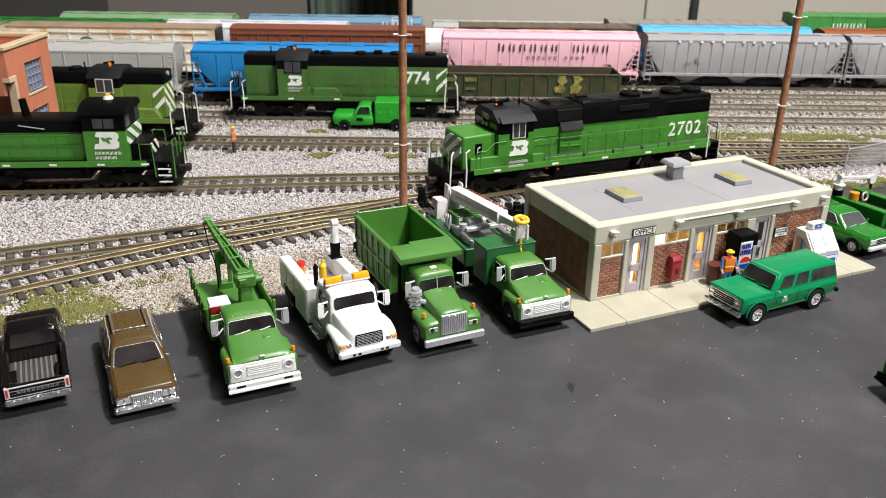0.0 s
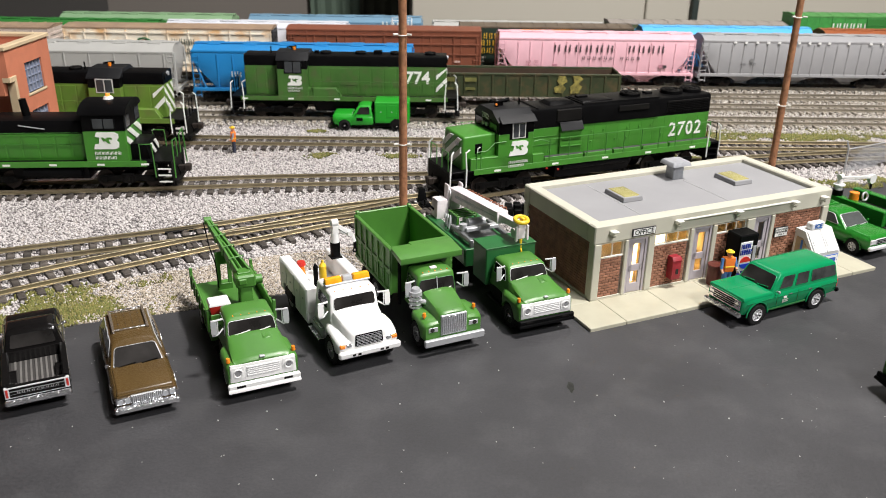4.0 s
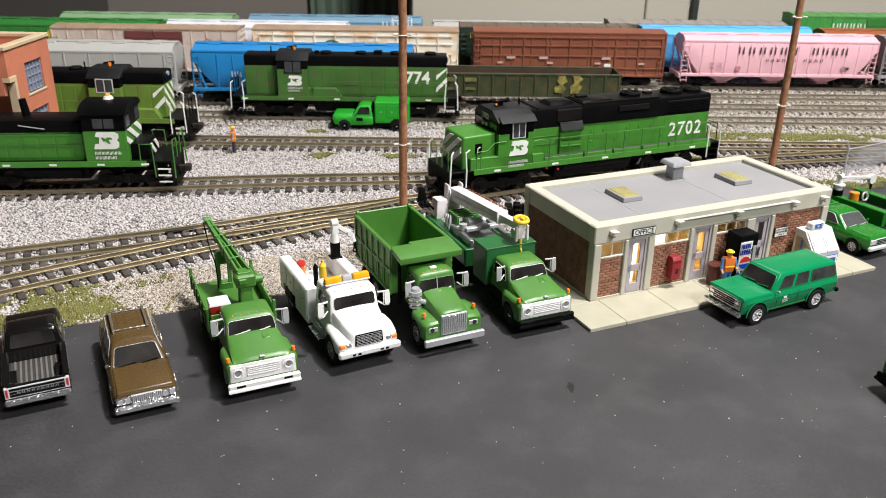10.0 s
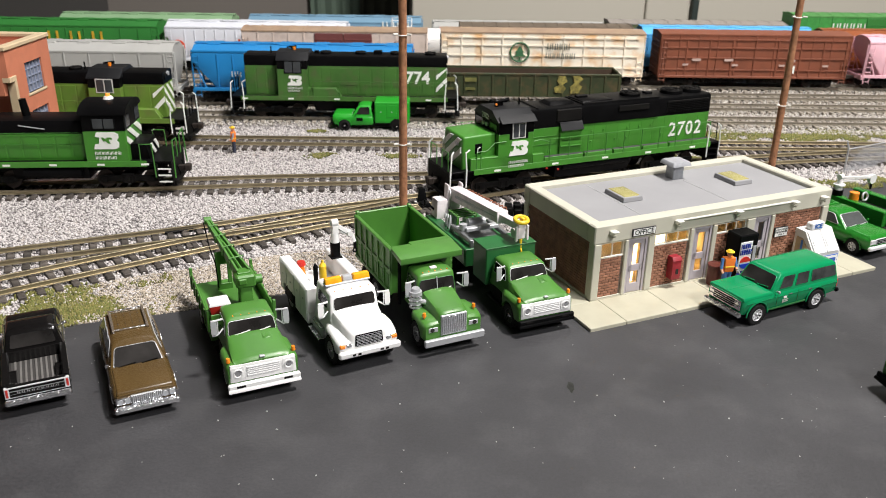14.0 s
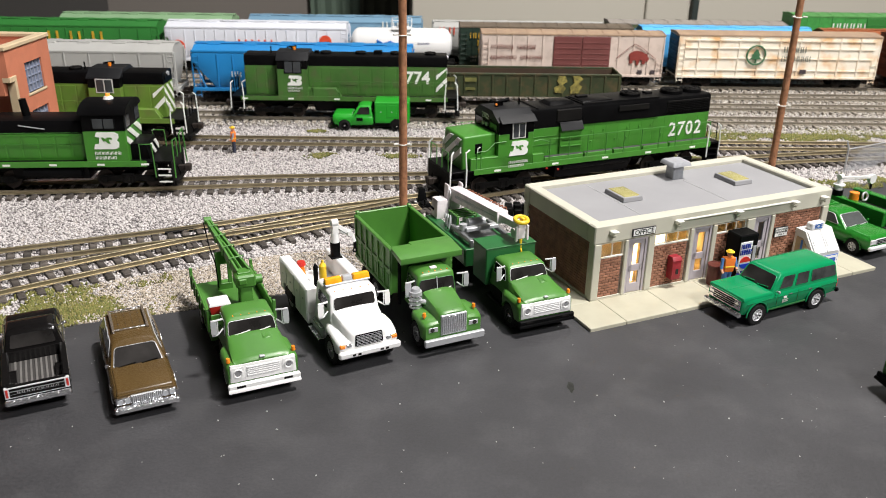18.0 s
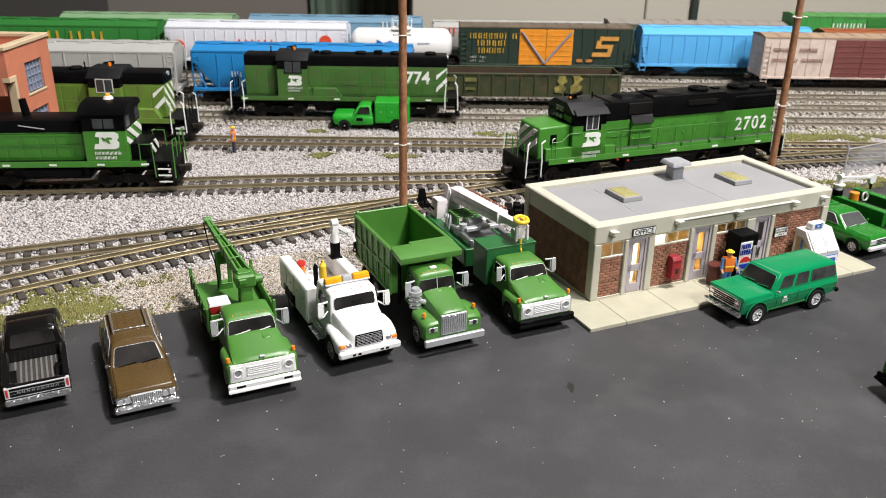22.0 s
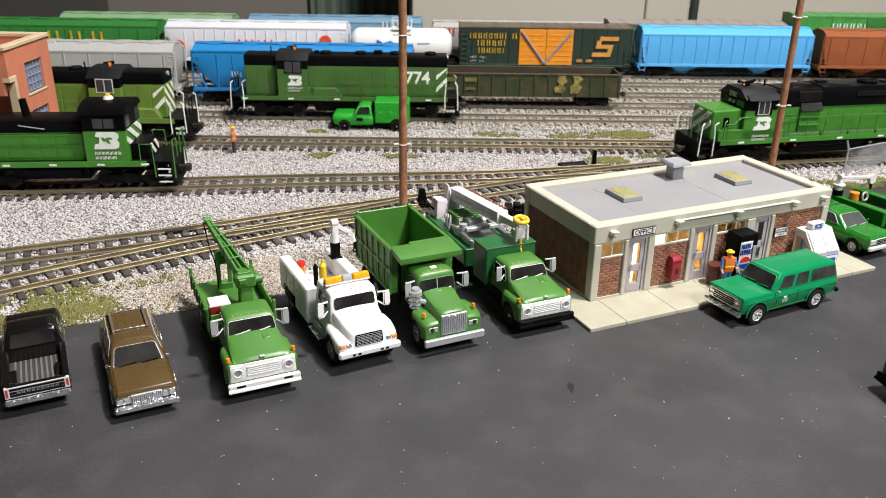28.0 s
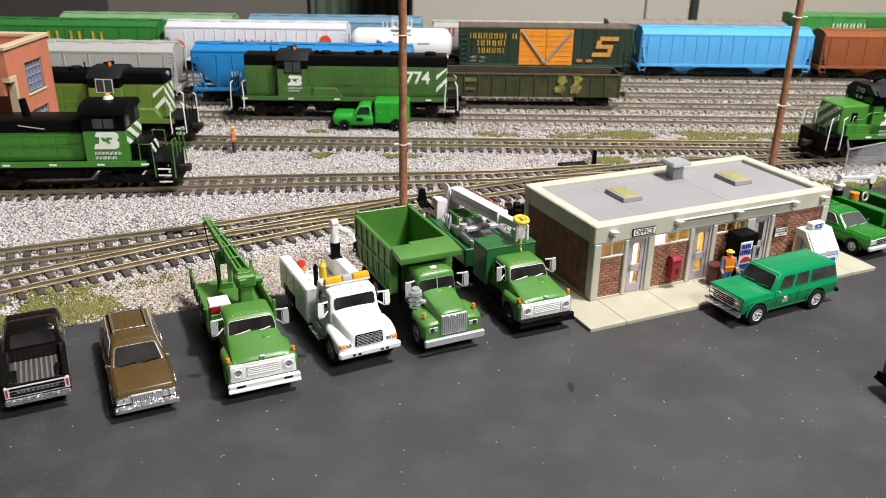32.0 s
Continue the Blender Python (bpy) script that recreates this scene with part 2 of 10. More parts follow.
    def block(self, eight, bevel=0.05, seg=2):
        """Any block of eight corners (four below, four above, counter-clockwise), with rounded edges."""
        bm = bmesh.new()
        vs = [bm.verts.new(q) for q in eight]
        for fc in ((3, 2, 1, 0), (4, 5, 6, 7), (0, 1, 5, 4), (1, 2, 6, 5), (2, 3, 7, 6), (3, 0, 4, 7)):
            bm.faces.new([vs[i] for i in fc])
        if bevel:
            bmesh.ops.bevel(bm, geom=list(bm.edges), offset=bevel, segments=seg, profile=0.6, affect="EDGES")
        bm.verts.index_update()
        self.add([q.co for q in bm.verts], [[q.index for q in fc.verts] for fc in bm.faces])
        bm.free()
        return self

    def loft(self, rings, caps=True):
        n = len(rings[0])
        vs = [q for r in rings for q in r]
        fs = []
        for k in range(len(rings) - 1):
            for i in range(n):
                j = (i + 1) % n
                fs.append((k * n + i, k * n + j, (k + 1) * n + j, (k + 1) * n + i))
        if caps:
            fs += [tuple(range(n))[::-1], tuple(range((len(rings) - 1) * n, len(rings) * n))]
        return self.add(vs, fs)

    def pane(self, a, b, c, d, t=0.025, m=0.0):
        """A thin plate on the face a, b, c, d (counter-clockwise from outside), drawn in by m of its size."""
        a, b, c, d = map(Vector, (a, b, c, d))
        ce = (a + b + c + d) / 4
        q = [p + (ce - p) * m for p in (a, b, c, d)]
        nrm = (q[1] - q[0]).cross(q[3] - q[0]).normalized()
        lo = [p - nrm * t for p in q]
        hi = [p + nrm * t for p in q]
        return self.add(lo + hi, [(3, 2, 1, 0), (4, 5, 6, 7), (0, 1, 5, 4), (1, 2, 6, 5), (2, 3, 7, 6), (3, 0, 4, 7)])

    def rpane(self, q, t=0.02, r=0.1, n=4):
        """A thin plate with round corners on the face q (counter-clockwise from outside)."""
        a, b, c, d = map(Vector, q)
        pts = round_corners(q, r, n)
        nrm = (b - a).cross(d - a).normalized() * t
        k = len(pts)
        fs = [tuple(range(k, 2 * k)), tuple(range(k))[::-1]] + [(i, (i + 1) % k, k + (i + 1) % k, k + i) for i in range(k)]
        return self.add([p - nrm for p in pts] + [p + nrm for p in pts], fs)

    def ring_torus(self, c, axis, R, r, n=20, k=8):
        c, ax = Vector(c), Vector(axis).normalized()
        u = ax.orthogonal().normalized()
        w = ax.cross(u)
        vs, fs = [], []
        for i in range(n):
            a = math.tau * i / n
            e = u * math.cos(a) + w * math.sin(a)
            for j in range(k):
                t = math.tau * j / k
                vs.append(c + e * (R + r * math.cos(t)) + ax * (r * math.sin(t)))
        for i in range(n):
            for j in range(k):
                fs.append((i * k + j, ((i + 1) % n) * k + j, ((i + 1) % n) * k + (j + 1) % k, i * k + (j + 1) % k))
        return self.add(vs, fs)

    def moved(self, dx=0, dy=0, dz=0, turn=0):
        r = rotz(turn)
        self.v = [(*[a + b for a, b in zip(r(x, y), (dx, dy))], z + dz) for x, y, z in self.v]
        return self


def mesh_of(name, shape, material, smooth=True):
    me = bpy.data.meshes.new(name)
    me.from_pydata([(x * S, y * S, z * S) for x, y, z in shape.v], [], shape.f)
    me.materials.append(material)
    if smooth:
        me.polygons.foreach_set("use_smooth", [True] * len(me.polygons))
        me.set_sharp_from_angle(angle=radians(35))
    me.update()
    return me


def part(name, shape, material, parent, label="", smooth=True):
    ob = new(name, mesh_of(name, shape, material, smooth))
    ob.parent = parent
    if label:
        ob["label"] = label
    return ob


def at(x, y, z=0, turn=0):
    return pose(x * S, y * S, z * S, 0, 0, turn)


def thing(name, label, category, m=None, group="", kind=""):
    ob = new(name)
    ob.empty_display_size = 0.005
    ob.matrix_basis = m if m is not None else Matrix()
    return tagged(ob, label, category, group, kind)


def solid(name, shape, material, label, category, m=None, group="", kind="", smooth=True):
    ob = new(name, mesh_of(name, shape, material, smooth))
    ob.matrix_basis = m if m is not None else Matrix()
    return tagged(ob, label, category, group, kind)


def lettering(name, text, size, material, parent, m, label="", bold=0.0, gap=1.0):
    """Letters as a thin mesh; m in the parent's space, letters in its xy plane, centred."""
    cu = bpy.data.curves.new(name, "FONT")
    cu.body, cu.size, cu.align_x, cu.align_y, cu.extrude, cu.resolution_u = text, size * S, "CENTER", "CENTER", 0.004 * S, 3
    cu.offset, cu.space_character = bold * S, gap
    tmp = new(name, cu)
    me = bpy.data.meshes.new_from_object(tmp.evaluated_get(bpy.context.evaluated_depsgraph_get()))
    bpy.data.objects.remove(tmp)
    me.materials.clear()
    me.materials.append(material)
    ob = new(name, me)
    ob.parent, ob.matrix_basis = parent, m
    if label:
        ob["label"] = label
    return ob


def upright(x, y, z, face=0):
    """A pose for writing on a wall whose outside looks along -y turned by face degrees."""
    return pose(x * S, y * S, z * S, 0, 0, face) @ pose(0, 0, 0, 90, 0, 0)


def letter_bars(shape, x, y, z, word, h, w, gap, t=0.015):
    """A run of plain upright bars, two a letter, on a face that looks along -y."""
    for ch in word:
        if ch != " ":
            shape.box(x, x + w * 0.22, y - t, y + t, z, z + h, 0)
            shape.box(x + w * 0.78, x + w, y - t, y + t, z, z + h, 0)
        x += w + gap
    return shape

# ---- the room ----
# Ceiling and unseen walls: grey chosen dark to hold back bounced light.
M_ROOMDARK = grainy("unseen_room_grey", (0.11, 0.11, 0.108), 0.9, 0, 0.04, 0.02, 0, 5)
M_WALLDARK = grainy("charcoal_wall", (0.09, 0.085, 0.08), 0.8, 0, 0.1, 0.02, 0, 5)
M_WALLGREY = grainy("taupe_wall", (0.25, 0.225, 0.2), 0.8, 0, 0.08, 0.02, 0, 5)
M_WALLGREEN = grainy("sage_curtain", (0.12, 0.17, 0.13), 0.85, 0, 0.1, 0.02, 0, 5)
M_WALLOLIVE = grainy("olive_curtain", (0.04, 0.042, 0.028), 0.85, 0, 0.1, 0.02, 0, 5)
M_WALLCREAM = grainy("cream_backdrop", (0.62, 0.585, 0.5), 0.8, 0, 0.05, 0.01, 0, 5)
M_FLOOR = grainy("room_floor", (0.2, 0.18, 0.16), 0.7, 0, 0.1, 0.02, 0, 5)
RX0, RX1, RY0, RY1, RZ0, RZ1 = -330, 330, -170, 168, -88, 158
solid("floor", Shape().box(RX0, RX1, RY0, RY1, RZ0 - 4, RZ0), M_FLOOR, "dull brown room floor", "floor", kind="structure")
solid("ceiling", Shape().box(RX0, RX1, RY0, RY1, RZ1, RZ1 + 4), M_ROOMDARK, "unseen room ceiling, dark grey to limit bounce light", "ceiling", kind="structure")
solid("wall_west", Shape().box(RX0 - 6, RX0, RY0, RY1, RZ0, RZ1), M_ROOMDARK, "unseen room wall, dark grey to limit bounce light", "wall", kind="structure")
solid("wall_east", Shape().box(RX1, RX1 + 6, RY0, RY1, RZ0, RZ1), M_ROOMDARK, "unseen room wall, dark grey to limit bounce light", "wall", kind="structure")
solid("wall_south", Shape().box(RX0, RX1, RY0 - 6, RY0, RZ0, RZ1), M_ROOMDARK, "unseen room wall, dark grey to limit bounce light", "wall", kind="structure")
wall_n = thing("wall_north", "room wall in charcoal, taupe and cream behind the layout", "wall", kind="structure")
part("wall_panel", Shape().box(RX0, -66.0, RY1 - 2, RY1, RZ0, RZ1), M_WALLDARK, wall_n, "charcoal wall panel")
part("wall_panel", Shape().box(-66.0, -26.2, RY1 - 2, RY1, RZ0, RZ1), M_WALLGREY, wall_n, "taupe wall panel")
part("wall_panel", Shape().box(-26.2, RX1, RY1 - 2, RY1, RZ0, RZ1), M_WALLGREY, wall_n, "taupe wall panel")
curt = thing("curtain", "sage and olive curtain hanging at the room wall", "curtain")
def wavy(x0, x1, y, n):
    pts = [(x0 + (x1 - x0) * i / n, y + 0.35 * math.sin(i * 1.9)) for i in range(n + 1)]
    return pts + [(x, yy + 0.8) for x, yy in pts[::-1]]
part("drape", Shape().prism(wavy(-26.2, -16.6, 164, 14), "z", RZ0, 60), M_WALLGREEN, curt, "sage green drape")
part("drape", Shape().prism(wavy(-16.6, -7.2, 163.2, 14), "z", RZ0, 60), M_WALLOLIVE, curt, "dark olive drape")
board = thing("backdrop_board", "cream painted backdrop board behind the rail yard", "backdrop", kind="structure")
part("board", Shape().box(-5.4, 30.6, 132, 133, -88, 40, 0.2), M_WALLCREAM, board)
part("board", Shape().box(30.8, 150, 132, 133, -88, 40, 0.2), M_WALLCREAM, board)
part("post", Shape().box(37.6, 38.5, 130.6, 131.4, -88, 40, 0.1), grainy("dark_green_post", (0.03, 0.045, 0.04), 0.6), board, "dark green steel post")

# ---- the layout's ground ----
LOT_EDGE = [(-60, 12), (-30, 21.0), (-22, 24.4), (-16.5, 26.9), (-14, 28.1), (-10.4, 29.3), (-6, 31.3), (-1.5, 33.4), (4, 36.6), (10, 40.2), (17, 43.6), (24, 46.8), (34, 49.6), (60, 51), (120, 51)]


def lot_y(x):
    for (x0, y0), (x1, y1) in zip(LOT_EDGE, LOT_EDGE[1:]):
        if x0 <= x <= x1:
            return y0 + (y1 - y0) * (x - x0) / (x1 - x0)
    return LOT_EDGE[0][1] if x < LOT_EDGE[0][0] else LOT_EDGE[-1][1]


def sheet(x0, x1, y0, y1, nx, ny, zf):
    sh = Shape()
    vs = [(x0 + (x1 - x0) * i / nx, y0 + (y1 - y0) * j / ny) for j in range(ny + 1) for i in range(nx + 1)]
    n = nx + 1
    return sh.add([(x, y, zf(x, y)) for x, y in vs], [(j * n + i, j * n + i + 1, (j + 1) * n + i + 1, (j + 1) * n + i) for j in range(ny) for i in range(nx)])


def ground_z(x, y):
    return -0.07 + 0.05 * noise.noise(Vector((x * 0.4, y * 0.4, 0)))


solid("ground", sheet(-120, 120, 16.8, 92, 240, 76, ground_z), M_BALLAST, "pale grey crushed-stone ballast over the whole yard", "ground", kind="structure")
solid("ground_far_side", Shape().box(-310, -120, 16.8, 92, -0.6, -0.1).box(120, 310, 16.8, 92, -0.6, -0.1), M_BALLAST, "pale grey ballast beyond the yard", "ground", kind="structure")
solid("tabletop", Shape().box(-310, 310, 16.8, 92, -8, -0.75, 0.1), grainy("fascia_board", (0.05, 0.05, 0.05), 0.6), "dark layout table edge under the yard", "table", kind="structure")
lot = Shape()
edge = []
xx = -60.0
while xx <= 120:
    edge.append((xx, lot_y(xx) + 0.22 * noise.noise(Vector((xx * 0.8, 3, 0))) + 0.12 * noise.noise(Vector((xx * 2.7, 9, 0)))))
    xx += 0.35 if -20 < xx < 34 else 4
lot.add([(x, 17.2 + 0.05 * noise.noise(Vector((x * 1.3, 0, 0))), 0) for x, y in edge] + [(x, y, 0) for x, y in edge] + [(x, 17.2, -0.14) for x, y in edge] + [(x, y + 0.03, -0.14) for x, y in edge],
        [(i, i + 1, len(edge) + i + 1, len(edge) + i) for i in range(len(edge) - 1)] +
        [(2 * len(edge) + i, 2 * len(edge) + i + 1, i + 1, i) for i in range(len(edge) - 1)] +
        [(len(edge) + i, len(edge) + i + 1, 3 * len(edge) + i + 1, 3 * len(edge) + i) for i in range(len(edge) - 1)])
road = solid("road", lot, M_ASPHALT, "dark grey asphalt yard with pale specks and scuffs", "parking lot", kind="structure", smooth=False)
part("oil_spot", Shape().prism([(4.46 + (0.11 + 0.03 * math.sin(k * 2.3)) * math.cos(k * 0.524), 24.2 + (0.36 + 0.06 * math.sin(k * 1.7)) * math.sin(k * 0.524)) for k in range(12)], "z", -0.01, 0.006), grainy("old_oil", (0.014, 0.015, 0.012), 0.5, 0, 0.4, 6.0), road, "small dark oil spot")

# ---- tracks ----


def curve(pts, step=0.58):
    """Evenly spaced places and headings along a smooth line through pts."""
    p = [Vector(q) for q in pts]
    p = [p[0] * 2 - p[1]] + p + [p[-1] * 2 - p[-2]]
    fine = []
    for a, b, c, d in zip(p, p[1:], p[2:], p[3:]):
        n = max(4, int((c - b).length / 0.25))
        for i in range(n):
            t = i / n
            fine.append(0.5 * (2 * b + (c - a) * t + (2 * a - 5 * b + 4 * c - d) * t * t + (3 * b - a - 3 * c + d) * t ** 3))
    fine.append(p[-2])
    out, left = [], 0.0
    for a, b in zip(fine, fine[1:]):
        ln = (b - a).length
        while left < ln:
            q = a + (b - a) * (left / ln)
            out.append((q.x, q.y, math.atan2(b.y - a.y, b.x - a.x)))
            left += step
        left -= ln
    return out


RAILTOP = 0.4
RAIL_PROF = [(-0.1, 0.18), (0.1, 0.18), (0.1, 0.205), (0.03, 0.225), (0.03, 0.345), (0.055, 0.36), (0.055, 0.392), (0.045, 0.4), (-0.045, 0.4), (-0.055, 0.392), (-0.055, 0.36), (-0.03, 0.345), (-0.03, 0.225), (-0.1, 0.205)]


def rail(run, off, prof=RAIL_PROF):
    rings = []
    for x, y, a in run:
        nx, ny = -math.sin(a), math.cos(a)
        rings.append([(x + nx * (off + s), y + ny * (off + s), z) for s, z in prof])
    return Shape().loft(rings)


tie_shape = Shape().box(-0.16, 0.16, -1.42, 1.42, -0.14, 0.16, 0.03)
for s in (-0.745, 0.745):
    tie_shape.box(-0.12, 0.12, s - 0.2, s + 0.2, 0.155, 0.2, 0.02)
TIE = mesh_of("tie", tie_shape, M_TIE, smooth=False)


def track(label, pts, near, tie_reach=None, step=0.62):
    tr = thing("railway_track", label, "track", group="yard tracks", kind="structure")
    run = curve(pts, 1.0)
    for off in (-0.76, 0.76):
        part("rail", rail(run, off), M_RAIL if near else M_RAIL_FAR, tr)
    ties = curve(pts, step)
    rnd = random.Random(len(pts) * 7 + int(pts[0][1] * 10))
    if near:
        rest = Shape()
        for x, y, a in ties:
            m = pose(x * S, y * S, 0, 0, 0, math.degrees(a) + rnd.uniform(-1.2, 1.2))
            if abs(x) < 0.62 * y + 1:
                ob = new("tie", TIE)
                ob.parent, ob.matrix_basis = tr, m
    else:
        rest = Shape()
        for x, y, a in ties:
            if abs(x) < 0.62 * y + 6:
                b = Shape().box(-0.14, 0.14, -1.4, 1.4, -0.14, 0.18, 0.02).moved(x, y, 0, math.degrees(a) + rnd.uniform(-1, 1))
                rest.add(b.v, b.f)
        ob = part("ties", rest, M_TIE_FAR, tr, smooth=False)
        ob["kind"] = "stuff"
    return tr


LINE = [(-0.9, 42.25), (1.0, 43.25), (5.2, 45.3), (8, 46.8), (11, 48.05), (15.2, 49.5), (20.5, 50.85), (24.8, 51.75), (32, 53.0), (41, 54.3), (60, 55.8), (130, 57.5)]
track("brass-railed lead with black ties past the office", LINE, True)
SIDING = [(-60, 39.2), (-25, 42.9), (-10.9, 44.9), (-2.85, 45.85), (2.1, 46.45), (5, 47.0), (8, 47.72), (11, 48.45)]
track("brass-railed siding with black ties in grey ballast", SIDING, True)
SPUR_A = [(-34, 20.0), (-18.35, 30.85), (-14.65, 33.45), (-10.9, 35.95), (-9.0, 37.1), (-7.82, 37.85), (-6.55, 38.68), (-5.2, 39.43), (-3.75, 40.3), (-0.9, 42.15)]
track("brass-railed spur with black ties beside the weeds", SPUR_A, True, step=0.7)
SPUR_B = [(-44, 23.5), (-26, 30.9), (-19.8, 33.7), (-15.4, 35.55), (-11.2, 37.35), (-9.3, 38.35), (-8.0, 39.0), (-6.75, 39.65), (-5.4, 40.25), (-4.0, 40.87), (-2.5, 41.55), (-0.9, 42.3)]
track("brass-railed spur with black ties at the switch", SPUR_B, True, step=0.7)
DARK_TRACK = [(-90, 51.9), (0, 53.65), (30, 54.3), (37, 54.2)]
track("dark yard track with tan rails", DARK_TRACK, True)


def yard_y(k, x):
    return (60.55, 64.9, 68.8, 73.0, 77.3, 81.7)[k] + 0.02 * x


for k in range(6):
    track("weathered yard track in pale ballast", [(-120, yard_y(k, -120)), (0, yard_y(k, 0)), (140, yard_y(k, 140))], False)

# frogs, points and switch machine
sw = thing("track_switch", "black switch machine with guard plates between the rails", "switch")
part("guard_plate", Shape().box(-1.5, 1.5, -0.3, 0.3, 0.12, 0.24, 0.04).moved(-12.3, 37.95, 0, 27), M_BLACK, sw)
part("guard_plate", Shape().box(-1.2, 1.2, -0.18, 0.18, 0.12, 0.24, 0.04).moved(-12.5, 36.4, 0, 30), M_BLACK, sw)
part("motor_box", Shape().box(-0.9, 0.9, -0.3, 0.3, 0, 0.3, 0.05).moved(8.0, 49.4, 0, 15), M_BLACK, sw)
junk = Shape()
rj = random.Random(5)
for i in range(9):
    junk.box(-0.2, 0.2, -0.15, 0.15, 0, 0.35 + 0.2 * rj.random(), 0.05)
    junk.v[-24:] = [(x + 3.9 + rj.random() * 0.02 + (i % 3 - 1) * 0.45, y + 41.1 + (i // 3 - 1) * 0.4, z) for x, y, z in junk.v[-24:]]
part("linkage", junk, M_BLACK, sw, "black switch linkage")
part("stand", Shape().box(-0.12, 0.12, -0.12, 0.12, 0, 1.0, 0.03).moved(9.4, 49.9, 0, 15), M_BLACK, sw)


def scatter(name, count, region, material, label, category, sizes, zlift, seed, spiky=0.0):
    """Loose chips: small eight-sided stones, one mesh. region(x, y) says how likely one lies there."""
    rg = np.random.default_rng(seed)
    got = []
    (x0, x1, y0, y1), prob = region
    while len(got) < count:
        xs, ys, us = rg.uniform(x0, x1, 4000), rg.uniform(y0, y1, 4000), rg.uniform(0, 1, 4000)
        for x, y, u in zip(xs, ys, us):
            if u < prob(x, y):
                got.append((x, y))
    P = np.array(got[:count])
    n = len(P)
    base = np.array([(1, 0, 0), (0, 1, 0), (-1, 0, 0), (0, -1, 0), (0, 0, 1), (0, 0, -1)], float)
    r = rg.uniform(sizes[0], sizes[1], n)[:, None, None]
    V = base[None] * r * rg.uniform(0.65, 1.25, (n, 6, 1))
    V[:, :, 2] *= 0.75 + spiky
    a = rg.uniform(0, 6.28, n)
    ca, sa = np.cos(a)[:, None], np.sin(a)[:, None]
    tilt = rg.uniform(-0.5, 0.5, n)[:, None]
    X, Y, Z = V[:, :, 0] * ca - V[:, :, 1] * sa, V[:, :, 0] * sa + V[:, :, 1] * ca, V[:, :, 2]
    X, Z = X + Z * tilt, Z - X * tilt
    V = np.stack([X + P[:, :1], Y + P[:, 1:], Z + zlift + r[:, :, 0] * 0.35], -1).reshape(-1, 3) * S
    F = np.array([(0, 1, 4), (1, 2, 4), (2, 3, 4), (3, 0, 4), (1, 0, 5), (2, 1, 5), (3, 2, 5), (0, 3, 5)])
    F = (F[None] + 6 * np.arange(n)[:, None, None]).reshape(-1, 3)
    me = bpy.data.meshes.new(name)
    me.vertices.add(len(V))
    me.vertices.foreach_set("co", V.ravel())
    me.loops.add(F.size)
    me.loops.foreach_set("vertex_index", F.ravel().astype(np.int32))
    me.polygons.add(len(F))
    me.polygons.foreach_set("loop_start", np.arange(0, F.size, 3, dtype=np.int32))
    me.update(calc_edges=True)
    me.materials.append(material)
    return tagged(new(name, me), label, category, kind="stuff")


def weed(x, y):
    """How weedy the verge is, 0 to 1."""
    d = y - lot_y(x)
    n1 = noise.noise(Vector((x * 0.35, y * 0.5, 5))) + 0.5 * noise.noise(Vector((x * 1.3, y * 1.3, 8)))
    v = 0.0
    if x < -11.0 and 0 < d < 4.2:
        v = max(0.0, min(1.0, 0.6 + n1 * 1.3 - abs(d - 1.7) * 0.28 - max(0, x + 13.5) * 0.22))
    for wx, wy, rx, ry in ((-8.3, 51.1, 1.7, 0.8), (-3.6, 51.3, 2.4, 0.6), (-8.9, 57.0, 0.9, 0.5), (17, 57.3, 9, 1.6), (26, 58.0, 10, 1.7), (9, 57, 7, 1.2), (10.5, 51.0, 1.6, 0.8), (14, 52.0, 2.0, 0.7), (24.5, 47.6, 2.4, 1.6), (17, 51.8, 3, 0.5), (24, 56.5, 8, 0.9)):
        q = ((x - wx) / rx) ** 2 + ((y - wy) / ry) ** 2
        if q < 1:
            v = max(v, min(0.7, (1 - q) * (0.6 if wy > 57.2 else 0.35) + n1 * 0.75 - 0.12))
    return v


def open_ballast(x, y):
    if y < lot_y(x) + 0.1 or abs(x) > 0.6 * y + 1:
        return 0.0
    return 1.0 if y < 50 else 0.55


scatter("ballast_stones", 120000, ((-33, 33, 24, 60), open_ballast), M_STONE, "pale grey and white ballast chips lying loose", "ballast", (0.045, 0.1), -0.05, 3)
near_cells = set()
for pts in (LINE, SIDING, SPUR_A, SPUR_B, DARK_TRACK):
    for x, y, a in curve(pts, 0.25):
        for k in range(-6, 7):
            near_cells.add((int((x - math.sin(a) * k * 0.22) * 4), int((y + math.cos(a) * k * 0.22) * 4)))


def between_ties(x, y):
    return 1.0 if (int(x * 4), int(y * 4)) in near_cells and y > lot_y(x) + 0.1 and abs(x) < 0.6 * y + 1 else 0.0


scatter("tie_ballast", 26000, ((-33, 33, 24, 58), between_ties), M_STONE, "pale ballast chips filled in between the ties", "ballast", (0.045, 0.09), 0.0, 13)
scatter("yard_ballast", 56000, ((-48, 52, 58, 84), lambda x, y: 1.0 if abs(x) < 0.6 * y + 1 else 0.0), M_STONE_YARD, "pale weathered ballast half burying the yard ties", "ballast", (0.05, 0.12), 0.07, 14)
scatter("tan_gravel", 16000, ((-16, -1, 26.5, 40), lambda x, y: 0.0 if y < lot_y(x) + 0.02 or y > lot_y(x) + 4.6 - 0.1 * abs(x + 9) else max(0.15, 0.8 - abs(x + 9.5) * 0.1)), M_STONE_TAN, "tan gravel along the asphalt edge", "gravel", (0.035, 0.075), -0.02, 4)
